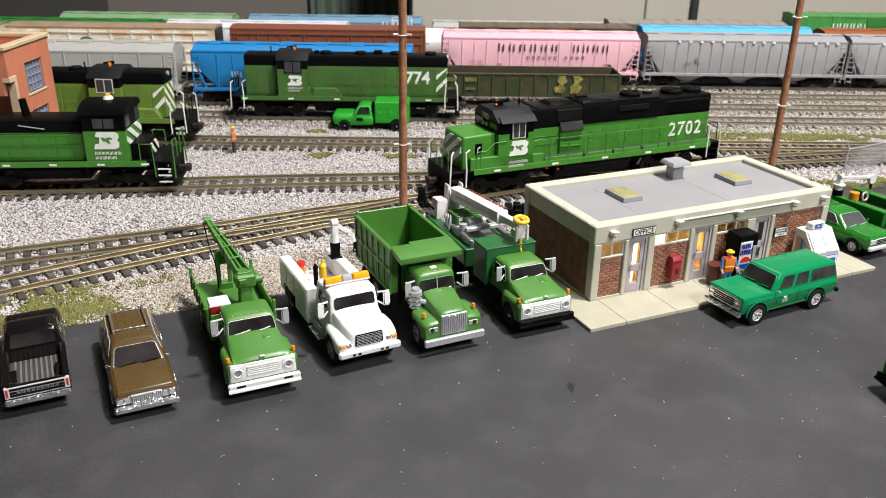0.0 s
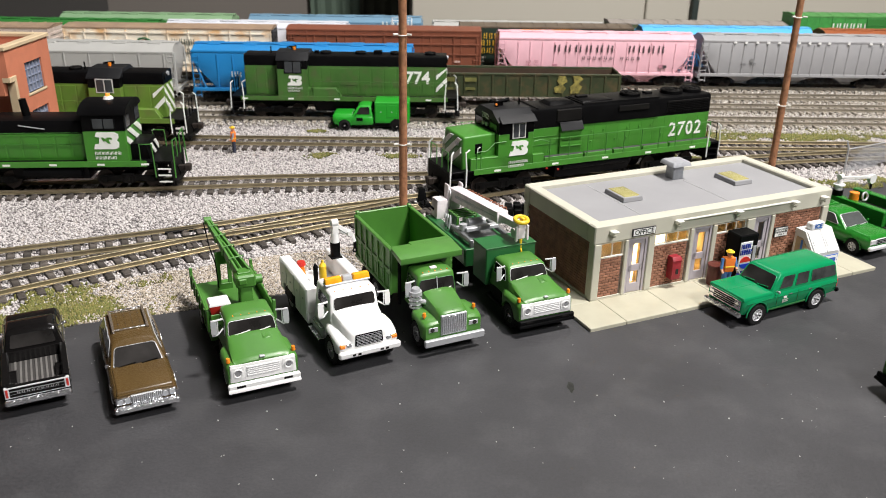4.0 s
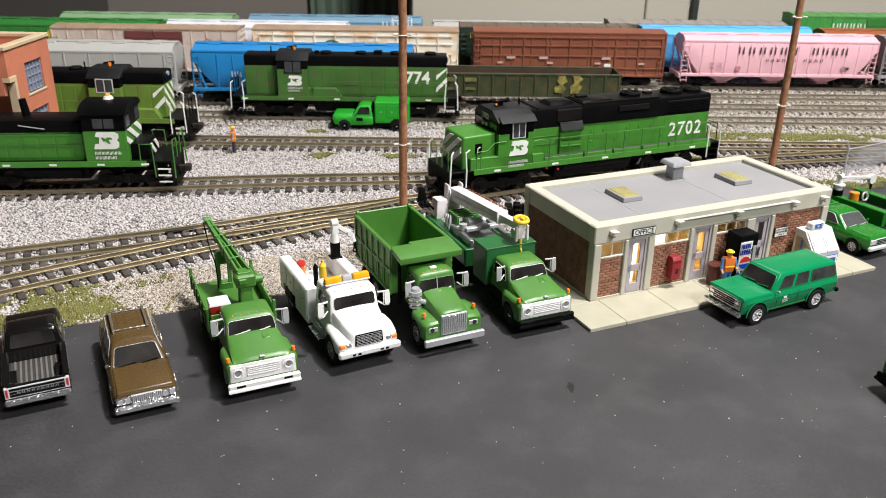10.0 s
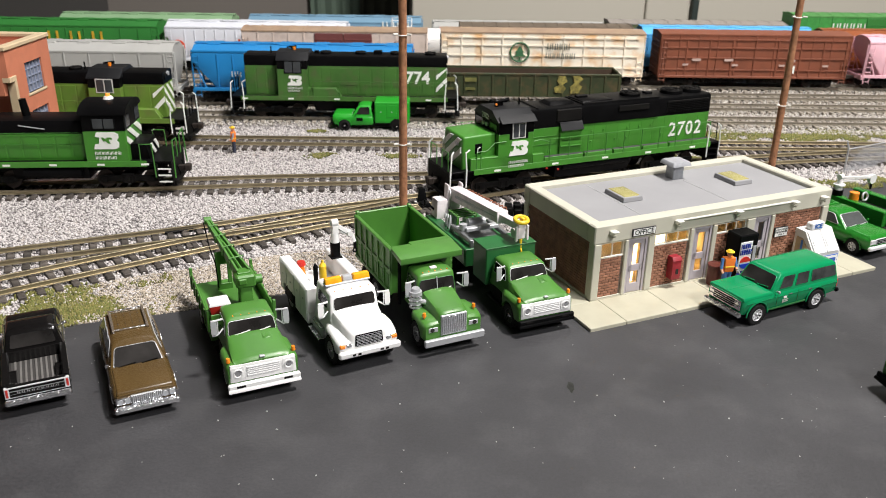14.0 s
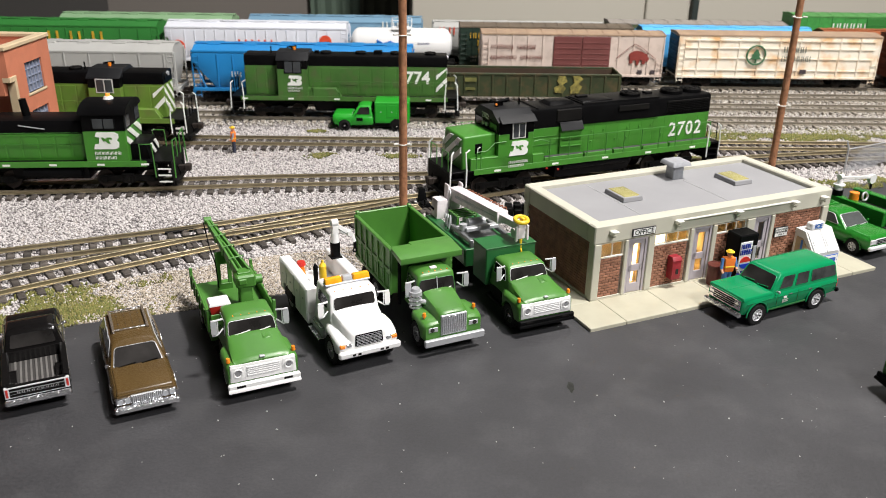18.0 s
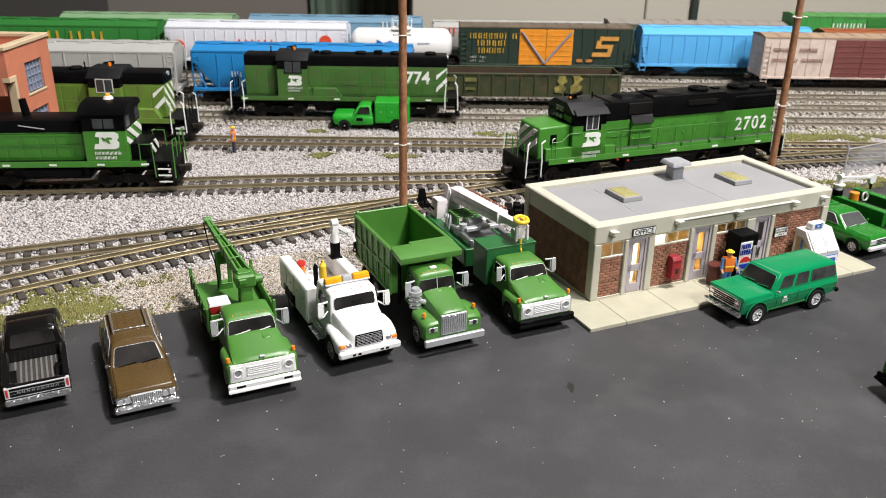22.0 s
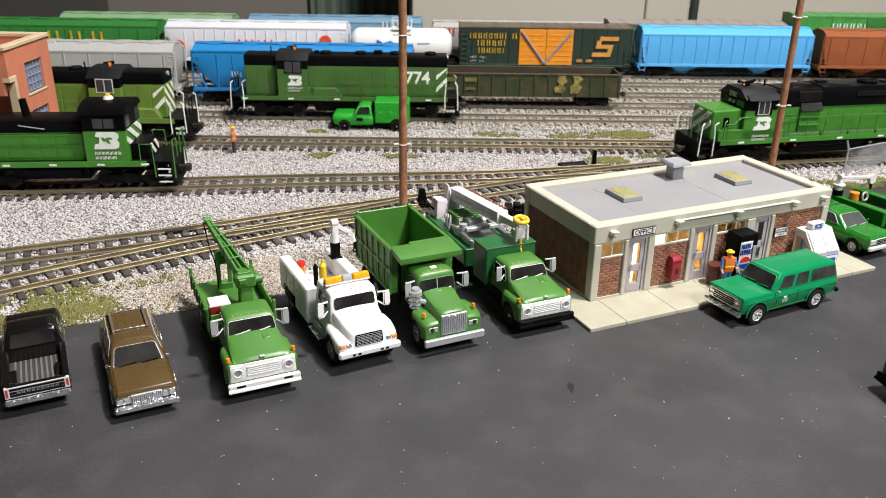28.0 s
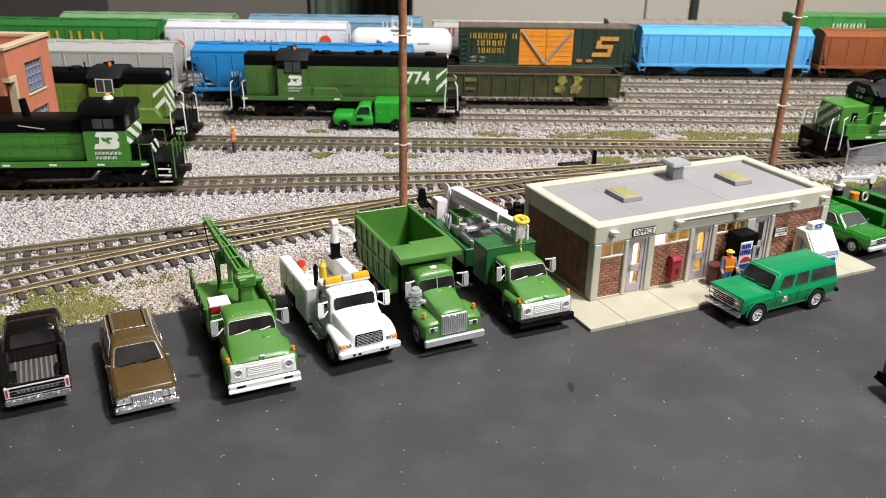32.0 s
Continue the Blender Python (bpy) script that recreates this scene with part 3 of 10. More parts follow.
scatter("turf", 34000, ((-34, 36, 20, 62), weed), M_TURF, "olive green and straw turf tufts in the ballast", "grass", (0.03, 0.07), 0.0, 5, 0.9)
scatter("specks", 190, ((-15, 16, 18.6, 34), lambda x, y: 1.0 if y < lot_y(x) - 0.5 else 0.0), grainy("pale_speck", (0.6, 0.6, 0.58), 0.9), "pale grit specks on the asphalt", "grit", (0.012, 0.036), 0.0, 6)

# ---- rolling stock: x along the car, z from the rail top ----


def bogie(parent, x, wb=1.75, name="bogie", loco=False):
    b = part(name, Shape().box(x - wb / 2 - 0.35, x + wb / 2 + 0.35, -1.05, -0.9, 0.38, 0.72, 0.05).box(x - wb / 2 - 0.35, x + wb / 2 + 0.35, 0.9, 1.05, 0.38, 0.72, 0.05)
             .box(x - 0.35, x + 0.35, -1.1, 1.1, 0.3, 0.85, 0.05).box(x - 0.3, x + 0.3, -0.4, 0.4, 0.8, 1.05, 0.03), M_FRAME, parent)
    wr = 0.5 if loco else 0.44
    for dx in (-wb / 2, wb / 2):
        for sy in (-1, 1):
            w = Shape().cyl((x + dx, sy * 0.66, wr), (x + dx, sy * 0.8, wr), wr, n=20).cyl((x + dx, sy * 0.8, wr), (x + dx, sy * 0.86, wr), wr * 0.4, n=12)
            part("wheel", w, M_SHADEDRUST, b)
    for sy in (-1, 1):
        part("axle_box", Shape().box(x - wb / 2 - 0.16, x - wb / 2 + 0.16, sy * 1.1 - 0.06, sy * 1.1 + 0.06, 0.36, 0.64, 0.04).box(x + wb / 2 - 0.16, x + wb / 2 + 0.16, sy * 1.1 - 0.06, sy * 1.1 + 0.06, 0.36, 0.64, 0.04)
             .cyl((x - 0.18, sy * 1.08, 0.35), (x - 0.18, sy * 1.08, 0.7), 0.09, n=8).cyl((x + 0.18, sy * 1.08, 0.35), (x + 0.18, sy * 1.08, 0.7), 0.09, n=8), M_FRAME, b)
    return b


# Rust, darkened in colour for the shade under the cars.
M_SHADEDRUST = grainy("shaded_rusty_wheel", (0.035, 0.026, 0.021), 0.6, 0.4, 0.3, 3, 0.1, 20)


def rows_of(name, shape, paint, parent, xs):
    """Alike parts along x on one mesh."""
    me = mesh_of(name, shape, paint)
    for x in xs:
        ob = new(name, me)
        ob.parent, ob.location = parent, (x * S, 0, 0)


def coupler(parent, x, d):
    part("coupler", Shape().box(min(x, x + d * 0.55), max(x, x + d * 0.55), -0.13, 0.13, 0.72, 0.98, 0.03).box(min(x + d * 0.5, x + d * 0.8), max(x + d * 0.5, x + d * 0.8), -0.2, 0.2, 0.66, 1.04, 0.05), M_SHADEDRUST, parent)


def ladder(sh, x, y, z0, z1, w=0.45, rungs=6, along="x", r=0.03):
    a, b = (x - w / 2, y), (x + w / 2, y)
    if along == "y":
        a, b = (x, y - w / 2), (x, y + w / 2)
    sh.cyl((*a, z0), (*a, z1), r, n=5).cyl((*b, z0), (*b, z1), r, n=5)
    for i in range(rungs):
        z = z0 + (z1 - z0) * (i + 0.4) / rungs
        sh.cyl((*a, z), (*b, z), r, n=5)
    return sh


def covered_hopper(label, L, paint, m, bays=3, ribs=12, top=4.55, roundside=True, slope=2.3, marks=None, group="freight cars in the yard"):
    """A covered hopper: bulging sides, sloped ends behind open end frames, hatch roof, outlets below."""
    car = thing("covered_hopper", label, "rail car", m, group)
    h = L / 2 - 0.45
    z0 = 1.15
    sh = top - 0.42
    prof = [(-1.45, z0), (-1.51, z0 + 0.2), (-1.54, 2.4), (-1.53, sh - 0.25), (-1.44, sh), (-0.75, top - 0.14), (0.75, top - 0.14), (1.44, sh), (1.53, sh - 0.25), (1.54, 2.4), (1.51, z0 + 0.2), (1.45, z0)]
    if not roundside:
        prof = [(-1.5, z0), (-1.53, z0 + 0.1), (-1.53, 3.2), (-1.53, 3.95), (-1.4, 4.05), (-0.7, top - 0.12), (0.7, top - 0.12), (1.4, 4.05), (1.53, 3.95), (1.53, 3.2), (1.53, z0 + 0.1), (1.5, z0)]
    zc = sh - 0.85 if roundside else 3.0
    body = Shape().loft([[(-h + 0.1, y, max(z, zc)) for y, z in prof], [(-h + slope * 0.55, y, max(z, 1.15 + (zc - 1.15) * 0.47)) for y, z in prof], [(-h + slope, y, z) for y, z in prof], [(h - slope, y, z) for y, z in prof], [(h - slope * 0.55, y, max(z, 1.15 + (zc - 1.15) * 0.47)) for y, z in prof], [(h - 0.1, y, max(z, zc)) for y, z in prof]])
    part("body", body, paint, car)
    # side sill, roof walk and hatches
    for sy in (-1, 1):
        part("side_sill", Shape().box(-h, h, sy * 1.5 - 0.07, sy * 1.5 + 0.07, z0 - 0.12, z0 + 0.14, 0.03), paint, car)
        part("top_chord", Shape().box(-h, h, sy * 1.49 - 0.07, sy * 1.49 + 0.07, (sh if roundside else 3.98) - 0.2, sh if roundside else 3.98, 0.04), paint, car)
        rows_of("rib", Shape().box(-0.045, 0.045, sy * 1.56 - 0.03, sy * 1.56 + 0.03, z0 + 0.1, 3.8, 0.01), paint, car, [-h + slope + 0.15 + (2 * h - 2 * slope - 0.3) * i / (ribs - 1) for i in range(ribs)])
    part("roof_walk", Shape().box(-h, h, -0.38, 0.38, top - 0.1, top - 0.05, 0.02), paint, car)
    for i in range(6):
        x = -h + 1.6 + (2 * h - 3.2) * i / 5
        for sy in (-1, 1):
            part("hatch", Shape().box(x - 0.5, x + 0.5, sy * 0.6 - 0.16, sy * 0.6 + 0.16, top - 0.16, top - 0.07, 0.03), paint, car)
    # open end frames with ladders
    for d in (-1, 1):
        fr = Shape()
        xe = d * h
        for sy in (-1, 1):
            fr.cyl((xe, sy * 1.4, 1.0), (xe, sy * 1.4, 3.9), 0.07, n=6)
            fr.cyl((d * (h - 1.0), sy * 1.45, 1.15), (d * (h - 0.15), sy * 1.42, 3.3), 0.06, n=6)
            ladder(fr, d * (h - 0.3), sy * 1.54, 0.55, 3.85, 0.5, 8)
        fr.box(xe - 0.12, xe + 0.12, -1.5, 1.5, 0.85, 1.2, 0.04)
        fr.box(min(xe, d * (h - slope)), max(xe, d * (h - slope)), -0.3, 0.3, 0.85, 1.15, 0.04)
        part("end_frame", fr, paint, car, "end frame with ladders")
        bogie(car, d * (h - 1.75))
        coupler(car, xe, d)
    # outlets
    for i in range(bays):
        x = (i - (bays - 1) / 2) * (2 * h - 2 * slope - 0.4) / bays
        part("outlet", Shape().hexa((x - 0.35, x + 0.35, -0.6, 0.6), (x - 1.6, x + 1.6, -1.4, 1.4), 0.42, z0 - 0.02, 0.03, 1).box(x - 0.5, x + 0.5, -0.7, 0.7, 0.34, 0.44, 0.02), paint, car)
    if marks:
        marks(car, -1.64)
    return car


def boxcar(label, L, paint, roof_paint, m, door=None, top=4.55, panels=16, marks=None, end_black=False, group="freight cars in the yard", ridges=True):
    """A boxcar: ribbed sides, sliding or plug doors, ridged roof, dreadnaught ends."""
    car = thing("boxcar", label, "rail car", m, group)
    h = L / 2 - 0.45
    z0 = 1.0
    part("body", Shape().hexa((-h, h, -1.46, 1.46), (-h, h, -1.46, 1.46), z0, top - 0.25, 0.04, 1), paint, car)
    roof_prof = [(-1.5, top - 0.27), (1.5, top - 0.27), (1.5, top - 0.16), (0, top), (-1.5, top - 0.16)]
    part("roof", Shape().prism(roof_prof, "x", -h - 0.03, h + 0.03), roof_paint, car)
    if ridges:
        rr = Shape()
        for i in range(panels + 1):
            x = -h + 2 * h * i / panels
            for sy in (-1, 1):
                rr.block([(x - 0.06, min(0, sy * 1.46), (top if sy > 0 else top - 0.16) - 0.02), (x + 0.06, min(0, sy * 1.46), (top if sy > 0 else top - 0.16) - 0.02), (x + 0.06, max(0, sy * 1.46), (top - 0.16 if sy > 0 else top) - 0.02), (x - 0.06, max(0, sy * 1.46), (top - 0.16 if sy > 0 else top) - 0.02),
                          (x - 0.04, min(0, sy * 1.46), (top if sy > 0 else top - 0.16) + 0.04), (x + 0.04, min(0, sy * 1.46), (top if sy > 0 else top - 0.16) + 0.04), (x + 0.04, max(0, sy * 1.46), (top - 0.16 if sy > 0 else top) + 0.04), (x - 0.04, max(0, sy * 1.46), (top - 0.16 if sy > 0 else top) + 0.04)], 0)
        part("roof_rib", rr, roof_paint, car, "raised roof seams")
    d0, d1 = door[:2] if door else (0, 0)
    for sy in (-1, 1):
        posts = [-h + 0.05 + (2 * h - 0.1) * i / panels for i in range(panels + 1)]
        rows_of("rib", Shape().box(-0.05, 0.05, sy * 1.47 - 0.05, sy * 1.47 + 0.05, z0 + 0.1, top - 0.3, 0.01), paint, car, [x for x in posts if not (door and d0 - 0.1 < x < d1 + 0.1)])
        part("side_sill", Shape().box(-h, h, sy * 1.46 - 0.08, sy * 1.46 + 0.08, z0 - 0.12, z0 + 0.08, 0.03), paint, car)
        if door:
            dm = door[2]
            n = door[3]
            for i in range(n):
                a, b = d0 + (d1 - d0) * i / n, d0 + (d1 - d0) * (i + 1) / n
                ds = part("door", Shape().box(a + 0.02, b - 0.02, sy * 1.52 - 0.05, sy * 1.52 + 0.05, z0 + 0.05, top - 0.35, 0.02), dm, car)
                for k in range(1, 7):
                    z = z0 + (top - 0.4 - z0) * k / 7
                    part("door_rib", Shape().box(a + 0.1, b - 0.1, sy * 1.58 - 0.02, sy * 1.58 + 0.02, z - 0.05, z + 0.05, 0.01), dm, ds)
            part("door_track", Shape().box(d0 - 0.4, d1 + 0.4, sy * 1.53 - 0.05, sy * 1.53 + 0.05, z0 - 0.02, z0 + 0.06, 0.01), paint, car)
        lad = Shape()
        ladder(lad, -h + 0.35, sy * 1.56, 0.5, top - 0.6, 0.5, 8)
        ladder(lad, h - 0.35, sy * 1.56, 0.5, 2.4, 0.5, 4)
        part("ladder", lad, paint, car)
    for d in (-1, 1):
        en = part("end_panel", Shape().box(d * h - 0.03, d * h + 0.03, -1.38, 1.38, z0 + 0.1, top - 0.32, 0.01), M_BLACK if end_black else paint, car, "corrugated car end")
        for k in range(6):
            z = z0 + 0.3 + k * 0.48
            part("end_rib", Shape().box(d * h - 0.07, d * h + 0.07, -1.3, 1.3, z, z + 0.26, 0.06), M_BLACK if end_black else paint, en)
        bogie(car, d * (h - 2.1))
        coupler(car, d * h, d)
    part("underframe", Shape().box(-h + 0.4, h - 0.4, -0.25, 0.25, 0.62, z0, 0.03).box(-2.6, -1.2, -0.9, -0.2, 0.45, 0.85, 0.05).box(0.8, 2.6, 0.1, 0.9, 0.5, 0.85, 0.05), M_FRAME, car)
    if marks:
        marks(car, -1.53)
    return car


def gondola(label, L, paint, inside, m, marks=None):
    car = thing("gondola", label, "rail car", m, "freight cars in the yard")
    h, top, z0 = L / 2 - 0.45, 2.58, 1.0
    for sy in (-1, 1):
        part("side_wall", Shape().box(-h, h, sy * 1.45 - 0.06, sy * 1.45 + 0.06, z0 - 0.15, top, 0.02), paint, car)
        part("inner_wall", Shape().box(-h + 0.07, h - 0.07, sy * 1.37 - 0.02, sy * 1.37 + 0.02, z0, top - 0.09, 0.005), inside, car, "rusty inner wall")
        part("top_rail", Shape().box(-h, h, sy * 1.48 - 0.09, sy * 1.48 + 0.09, top - 0.08, top + 0.08, 0.03), paint, car)
        rows_of("rib", Shape().box(-0.06, 0.06, sy * 1.53 - 0.05, sy * 1.53 + 0.05, z0 - 0.1, top - 0.05, 0.02), paint, car, [-h + 0.1 + (2 * h - 0.2) * i / 14 for i in range(15)])
    part("floor", Shape().box(-h, h, -1.4, 1.4, z0 - 0.1, z0 + 0.05), inside, car)
    for d in (-1, 1):
        part("end_wall", Shape().box(d * h - 0.07, d * h + 0.07, -1.5, 1.5, z0 - 0.2, top + 0.05, 0.03), paint, car)
        bogie(car, d * (h - 1.9))
        coupler(car, d * h, d)
    part("underframe", Shape().box(-h + 0.4, h - 0.4, -0.3, 0.3, 0.6, z0 - 0.1, 0.03), M_FRAME, car)
    if marks:
        marks(car, -1.59)
    return car


def tank_car(label, L, paint, m):
    car = thing("tank_car", label, "rail car", m, "freight cars in the yard")
    h = L / 2 - 0.6
    R, zc = 1.42, 2.55
    rings = []
    for x, r in ((-h, 0.35), (-h + 0.12, 0.85), (-h + 0.4, 1.25), (-h + 0.75, R), (h - 0.75, R), (h - 0.4, 1.25), (h - 0.12, 0.85), (h, 0.35)):
        rings.append([(x, r * math.cos(math.tau * i / 28), zc + r * math.sin(math.tau * i / 28)) for i in range(28)])
    part("tank", Shape().loft(rings), paint, car)
    part("dome", Shape().cyl((0, 0, zc + 1.3), (0, 0, zc + 1.75), 0.4, n=16), paint, car)
    part("platform", Shape().box(-0.9, 0.9, -1.0, 1.0, zc + 1.38, zc + 1.43, 0.01), paint, car)
    rl = Shape()
    for x in (-0.9, 0, 0.9):
        for y in (-1.0, 1.0):
            rl.cyl((x, y, zc + 1.4), (x, y, zc + 2.2), 0.03, n=5)
    for y in (-1, 1):
        rl.cyl((-0.9, y, zc + 2.2), (0.9, y, zc + 2.2), 0.03, n=5)
    part("railing", rl, paint, car)
    part("underframe", Shape().box(-h - 0.3, h + 0.3, -1.2, 1.2, 0.85, 1.08, 0.04), M_FRAME, car)
    for d in (-1, 1):
        part("saddle", Shape().box(d * (h - 1.2) - 0.3, d * (h - 1.2) + 0.3, -1.1, 1.1, 1.05, 1.8, 0.05), M_FRAME, car)
        bogie(car, d * (h - 1.3))
        coupler(car, d * (h + 0.25), d)
    mk = Shape()
    letter_bars(mk, 1.5, -1.42, 2.72, "OOOOOOO", 0.16, 0.1, 0.06, 0.02)
    part("mark", mk, grainy("navy_mark", (0.02, 0.03, 0.2), 0.5), car, "small navy marking")
    part("mark", Shape().prism([(-2.2, 2.3), (-0.6, 2.3), (-0.3, 2.7), (-1.0, 3.0), (-1.6, 2.8), (-2.2, 3.1)], "y", -1.47, -1.36), grainy("blue_mark", (0.02, 0.16, 0.55), 0.5), car, "blue bird-like emblem")
    return car

# ---- freight cars ----
YAW = 1.146
M_PINK = grainy("pink_paint", (0.84, 0.49, 0.56), 0.5, 0, 0.05, 0.5, 0.05, 25, (0.66, 0.4, 0.44), 0.2)
M_GREYCAR = grainy("grey_paint", (0.34, 0.34, 0.35), 0.5, 0, 0.06, 0.5, 0.05, 25)
M_BOXBROWN = grainy("red_oxide_paint", (0.23, 0.07, 0.035), 0.55, 0, 0.12, 0.5, 0.06, 25, (0.13, 0.05, 0.03), 0.3)
M_CREAMCAR = grainy("rust_streaked_cream_paint", (0.88, 0.81, 0.68), 0.6, 0, 0.06, 0.3, 0.06, 25, (0.72, 0.4, 0.13), 0.8)
M_PALECAR = grainy("weathered_pale_pink_paint", (0.66, 0.55, 0.48), 0.6, 0, 0.08, 0.5, 0.06, 25, (0.4, 0.3, 0.24), 0.45)
M_TANROOF = grainy("weathered_tan_roof", (0.36, 0.25, 0.17), 0.7, 0, 0.15, 0.6, 0.08, 25, (0.5, 0.35, 0.2), 0.4)
M_BROWNROOF = grainy("weathered_brown_roof", (0.13, 0.1, 0.07), 0.75, 0, 0.2, 0.6, 0.08, 25, (0.2, 0.15, 0.1), 0.4)
M_MAROON = grainy("maroon_door_paint", (0.17, 0.05, 0.045), 0.55, 0, 0.1, 0.6, 0.06, 25)
M_SNC = grainy("dark_pine_paint", (0.014, 0.034, 0.022), 0.55, 0, 0.15, 0.6, 0.06, 25)
M_SNCDOOR = grainy("orange_yellow_door", (0.8, 0.3, 0.02), 0.5, 0, 0.08, 0.7, 0.06, 25, (0.6, 0.18, 0.02), 0.4)
M_SKY = grainy("sky_blue_paint", (0.1, 0.44, 0.85), 0.5, 0, 0.05, 0.5, 0.05, 25)
M_BLUE = grainy("bright_blue_paint", (0.014, 0.22, 0.54), 0.45, 0, 0.08, 0.5, 0.05, 25)
M_STEEL = grainy("steel_blue_paint", (0.16, 0.3, 0.42), 0.5, 0, 0.06, 0.5, 0.05, 25)
M_LTGREEN = grainy("pale_green_paint", (0.24, 0.4, 0.22), 0.5, 0, 0.06, 0.5, 0.05, 25)
M_KTGREEN = grainy("grass_green_paint", (0.03, 0.2, 0.035), 0.5, 0, 0.08, 0.5, 0.05, 25)
M_WHITECAR = grainy("white_hopper_paint", (0.72, 0.74, 0.8), 0.5, 0, 0.04, 0.5, 0.05, 25)
M_GREYHOP = grainy("light_grey_paint", (0.45, 0.45, 0.43), 0.5, 0, 0.06, 0.5, 0.05, 25)
M_RUSTHOP = grainy("rust_brown_paint", (0.3, 0.085, 0.025), 0.55, 0, 0.12, 0.5, 0.05, 25)
M_OLIVE = grainy("olive_green_gondola_paint", (0.03, 0.042, 0.013), 0.6, 0, 0.2, 0.6, 0.06, 25, (0.12, 0.07, 0.03), 0.45)
M_GONDIN = grainy("rusty_gondola_inside", (0.055, 0.032, 0.018), 0.8, 0, 0.2, 0.6, 0.1, 25)
M_MARKDARK = grainy("dark_mark", (0.06, 0.045, 0.05), 0.6)
M_MARKRED = grainy("red_mark", (0.75, 0.08, 0.03), 0.6)
M_MARKYEL = grainy("yellow_mark", (0.66, 0.4, 0.03), 0.6, 0, 0.25, 1.5)
M_MARKGREEN = grainy("green_mark", (0.05, 0.16, 0.07), 0.6)
M_MARKBROWN = grainy("brown_mark", (0.2, 0.06, 0.05), 0.6)


def on_track(k, x):
    return at(x, yard_y(k, x), RAILTOP, YAW)


def marks_pink(car, y):
    sh = Shape()
    letter_bars(sh, -3.65, y, 2.98, "OOOOOO", 0.6, 0.46, 0.45)
    letter_bars(sh, 2.75, y, 2.98, "OOOO", 0.6, 0.46, 0.38)
    letter_bars(sh, -1.2, y, 2.35, "OOOOOO OOOO", 0.28, 0.2, 0.27)
    part("lettering", sh, M_MARKDARK, car, "black car lettering as plain bars")
    s2 = Shape()
    letter_bars(s2, -6.0, y, 2.05, "OO OO", 0.2, 0.14, 0.08)
    letter_bars(s2, -6.0, y, 1.7, "OO OO", 0.2, 0.14, 0.08)
    s2.box(-3.75, -3.35, y - 0.015, y + 0.015, 1.55, 1.95, 0).box(5.45, 5.85, y - 0.015, y + 0.015, 1.7, 2.0, 0)
    part("data_marks", s2, grainy("faint_mark", (0.5, 0.22, 0.28), 0.6), car)
    part("data_plate", Shape().box(5.75, 6.1, y - 0.015, y + 0.015, 1.7, 1.95, 0), M_MARKDARK, car)


def marks_grey(car, y):
    sh = Shape()
    letter_bars(sh, -5.2, y, 2.0, "OO OO", 0.24, 0.16, 0.12)
    sh.box(-4.4, -4.1, y - 0.015, y + 0.015, 2.3, 2.6, 0)
    part("data_marks", sh, grainy("grey_mark", (0.2, 0.2, 0.2), 0.6), car)
    s2 = Shape()
    for x in (-5.9, -4.95, -4.0, -3.05, -2.1, -0.4, 0.5, 1.35, 2.2, 3.9, 5.8, 6.8, 7.7):
        s2.box(x - 0.12, x + 0.12, y - 0.02, y + 0.02, 3.88, 4.06, 0)
    part("chord_bracket", s2, M_WHITE, car, "small white brackets under the roof edge")


def marks_brown(car, y):
    sh = Shape()
    part("side_frame", panelled(Shape(), -8.1, 8.1, (1.6, 2.6, 3.45, 4.15), [-7.9 + 1.975 * i for i in range(9)], y), M_BOXBROWN, car, "raised side frames")
    y -= 0.05
    for x in (-5.4, -2.6, 2.8):
        sh.box(x, x + 0.75, y - 0.02, y + 0.02, 2.35, 2.55, 0)
    for x in (-6.2, -1.9, 2.2, 6.0):
        sh.box(x, x + 0.5, y - 0.02, y + 0.02, 1.95, 2.1, 0)
    part("data_marks", sh, grainy("pale_mark", (0.55, 0.4, 0.35), 0.6), car)
    part("placard", Shape().box(3.05, 3.6, y - 0.02, y + 0.02, 1.35, 2.0, 0), M_LETTER, car, "white placard")


def panelled(sh, x0, x1, zs, xs, y):
    for z in zs:
        sh.box(x0, x1, y - 0.025, y + 0.05, z - 0.06, z + 0.06, 0.01)
    for x in xs:
        sh.box(x - 0.06, x + 0.06, y - 0.025, y + 0.05, 1.1, 4.2, 0.01)
    return sh


def marks_boise(car, y):
    part("door_panel", panelled(Shape(), -8.2, 8.2, (1.6, 2.6, 3.45, 4.1), [-7 + 1.75 * i for i in range(9)], y), M_CREAMCAR, car, "raised door panels")
    part("emblem", Shape().ring_torus((-2.0, y - 0.07, 2.9), (0, 1, 0), 0.8, 0.07).prism([(-2.5, 2.55), (-1.5, 2.55), (-2.0, 3.1)], "y", y - 0.1, y - 0.05).prism([(-2.4, 2.85), (-1.6, 2.85), (-2.0, 3.45)], "y", y - 0.11, y - 0.05).box(-2.06, -1.94, y - 0.1, y - 0.05, 2.2, 2.6, 0), M_MARKGREEN, car, "round green tree emblem")
    sh = Shape()
    letter_bars(sh, 0.35, y - 0.07, 3.15, "OOOOO", 0.5, 0.3, 0.1)
    letter_bars(sh, 0.25, y - 0.07, 2.4, "OOOOOOO", 0.45, 0.27, 0.1)
    part("lettering", sh, grainy("grey_green_mark", (0.13, 0.15, 0.13), 0.6), car, "grey-green car lettering as plain bars")
    part("placard", Shape().box(2.0, 2.55, y - 0.1, y - 0.04, 1.35, 1.7, 0), M_MARKDARK, car)


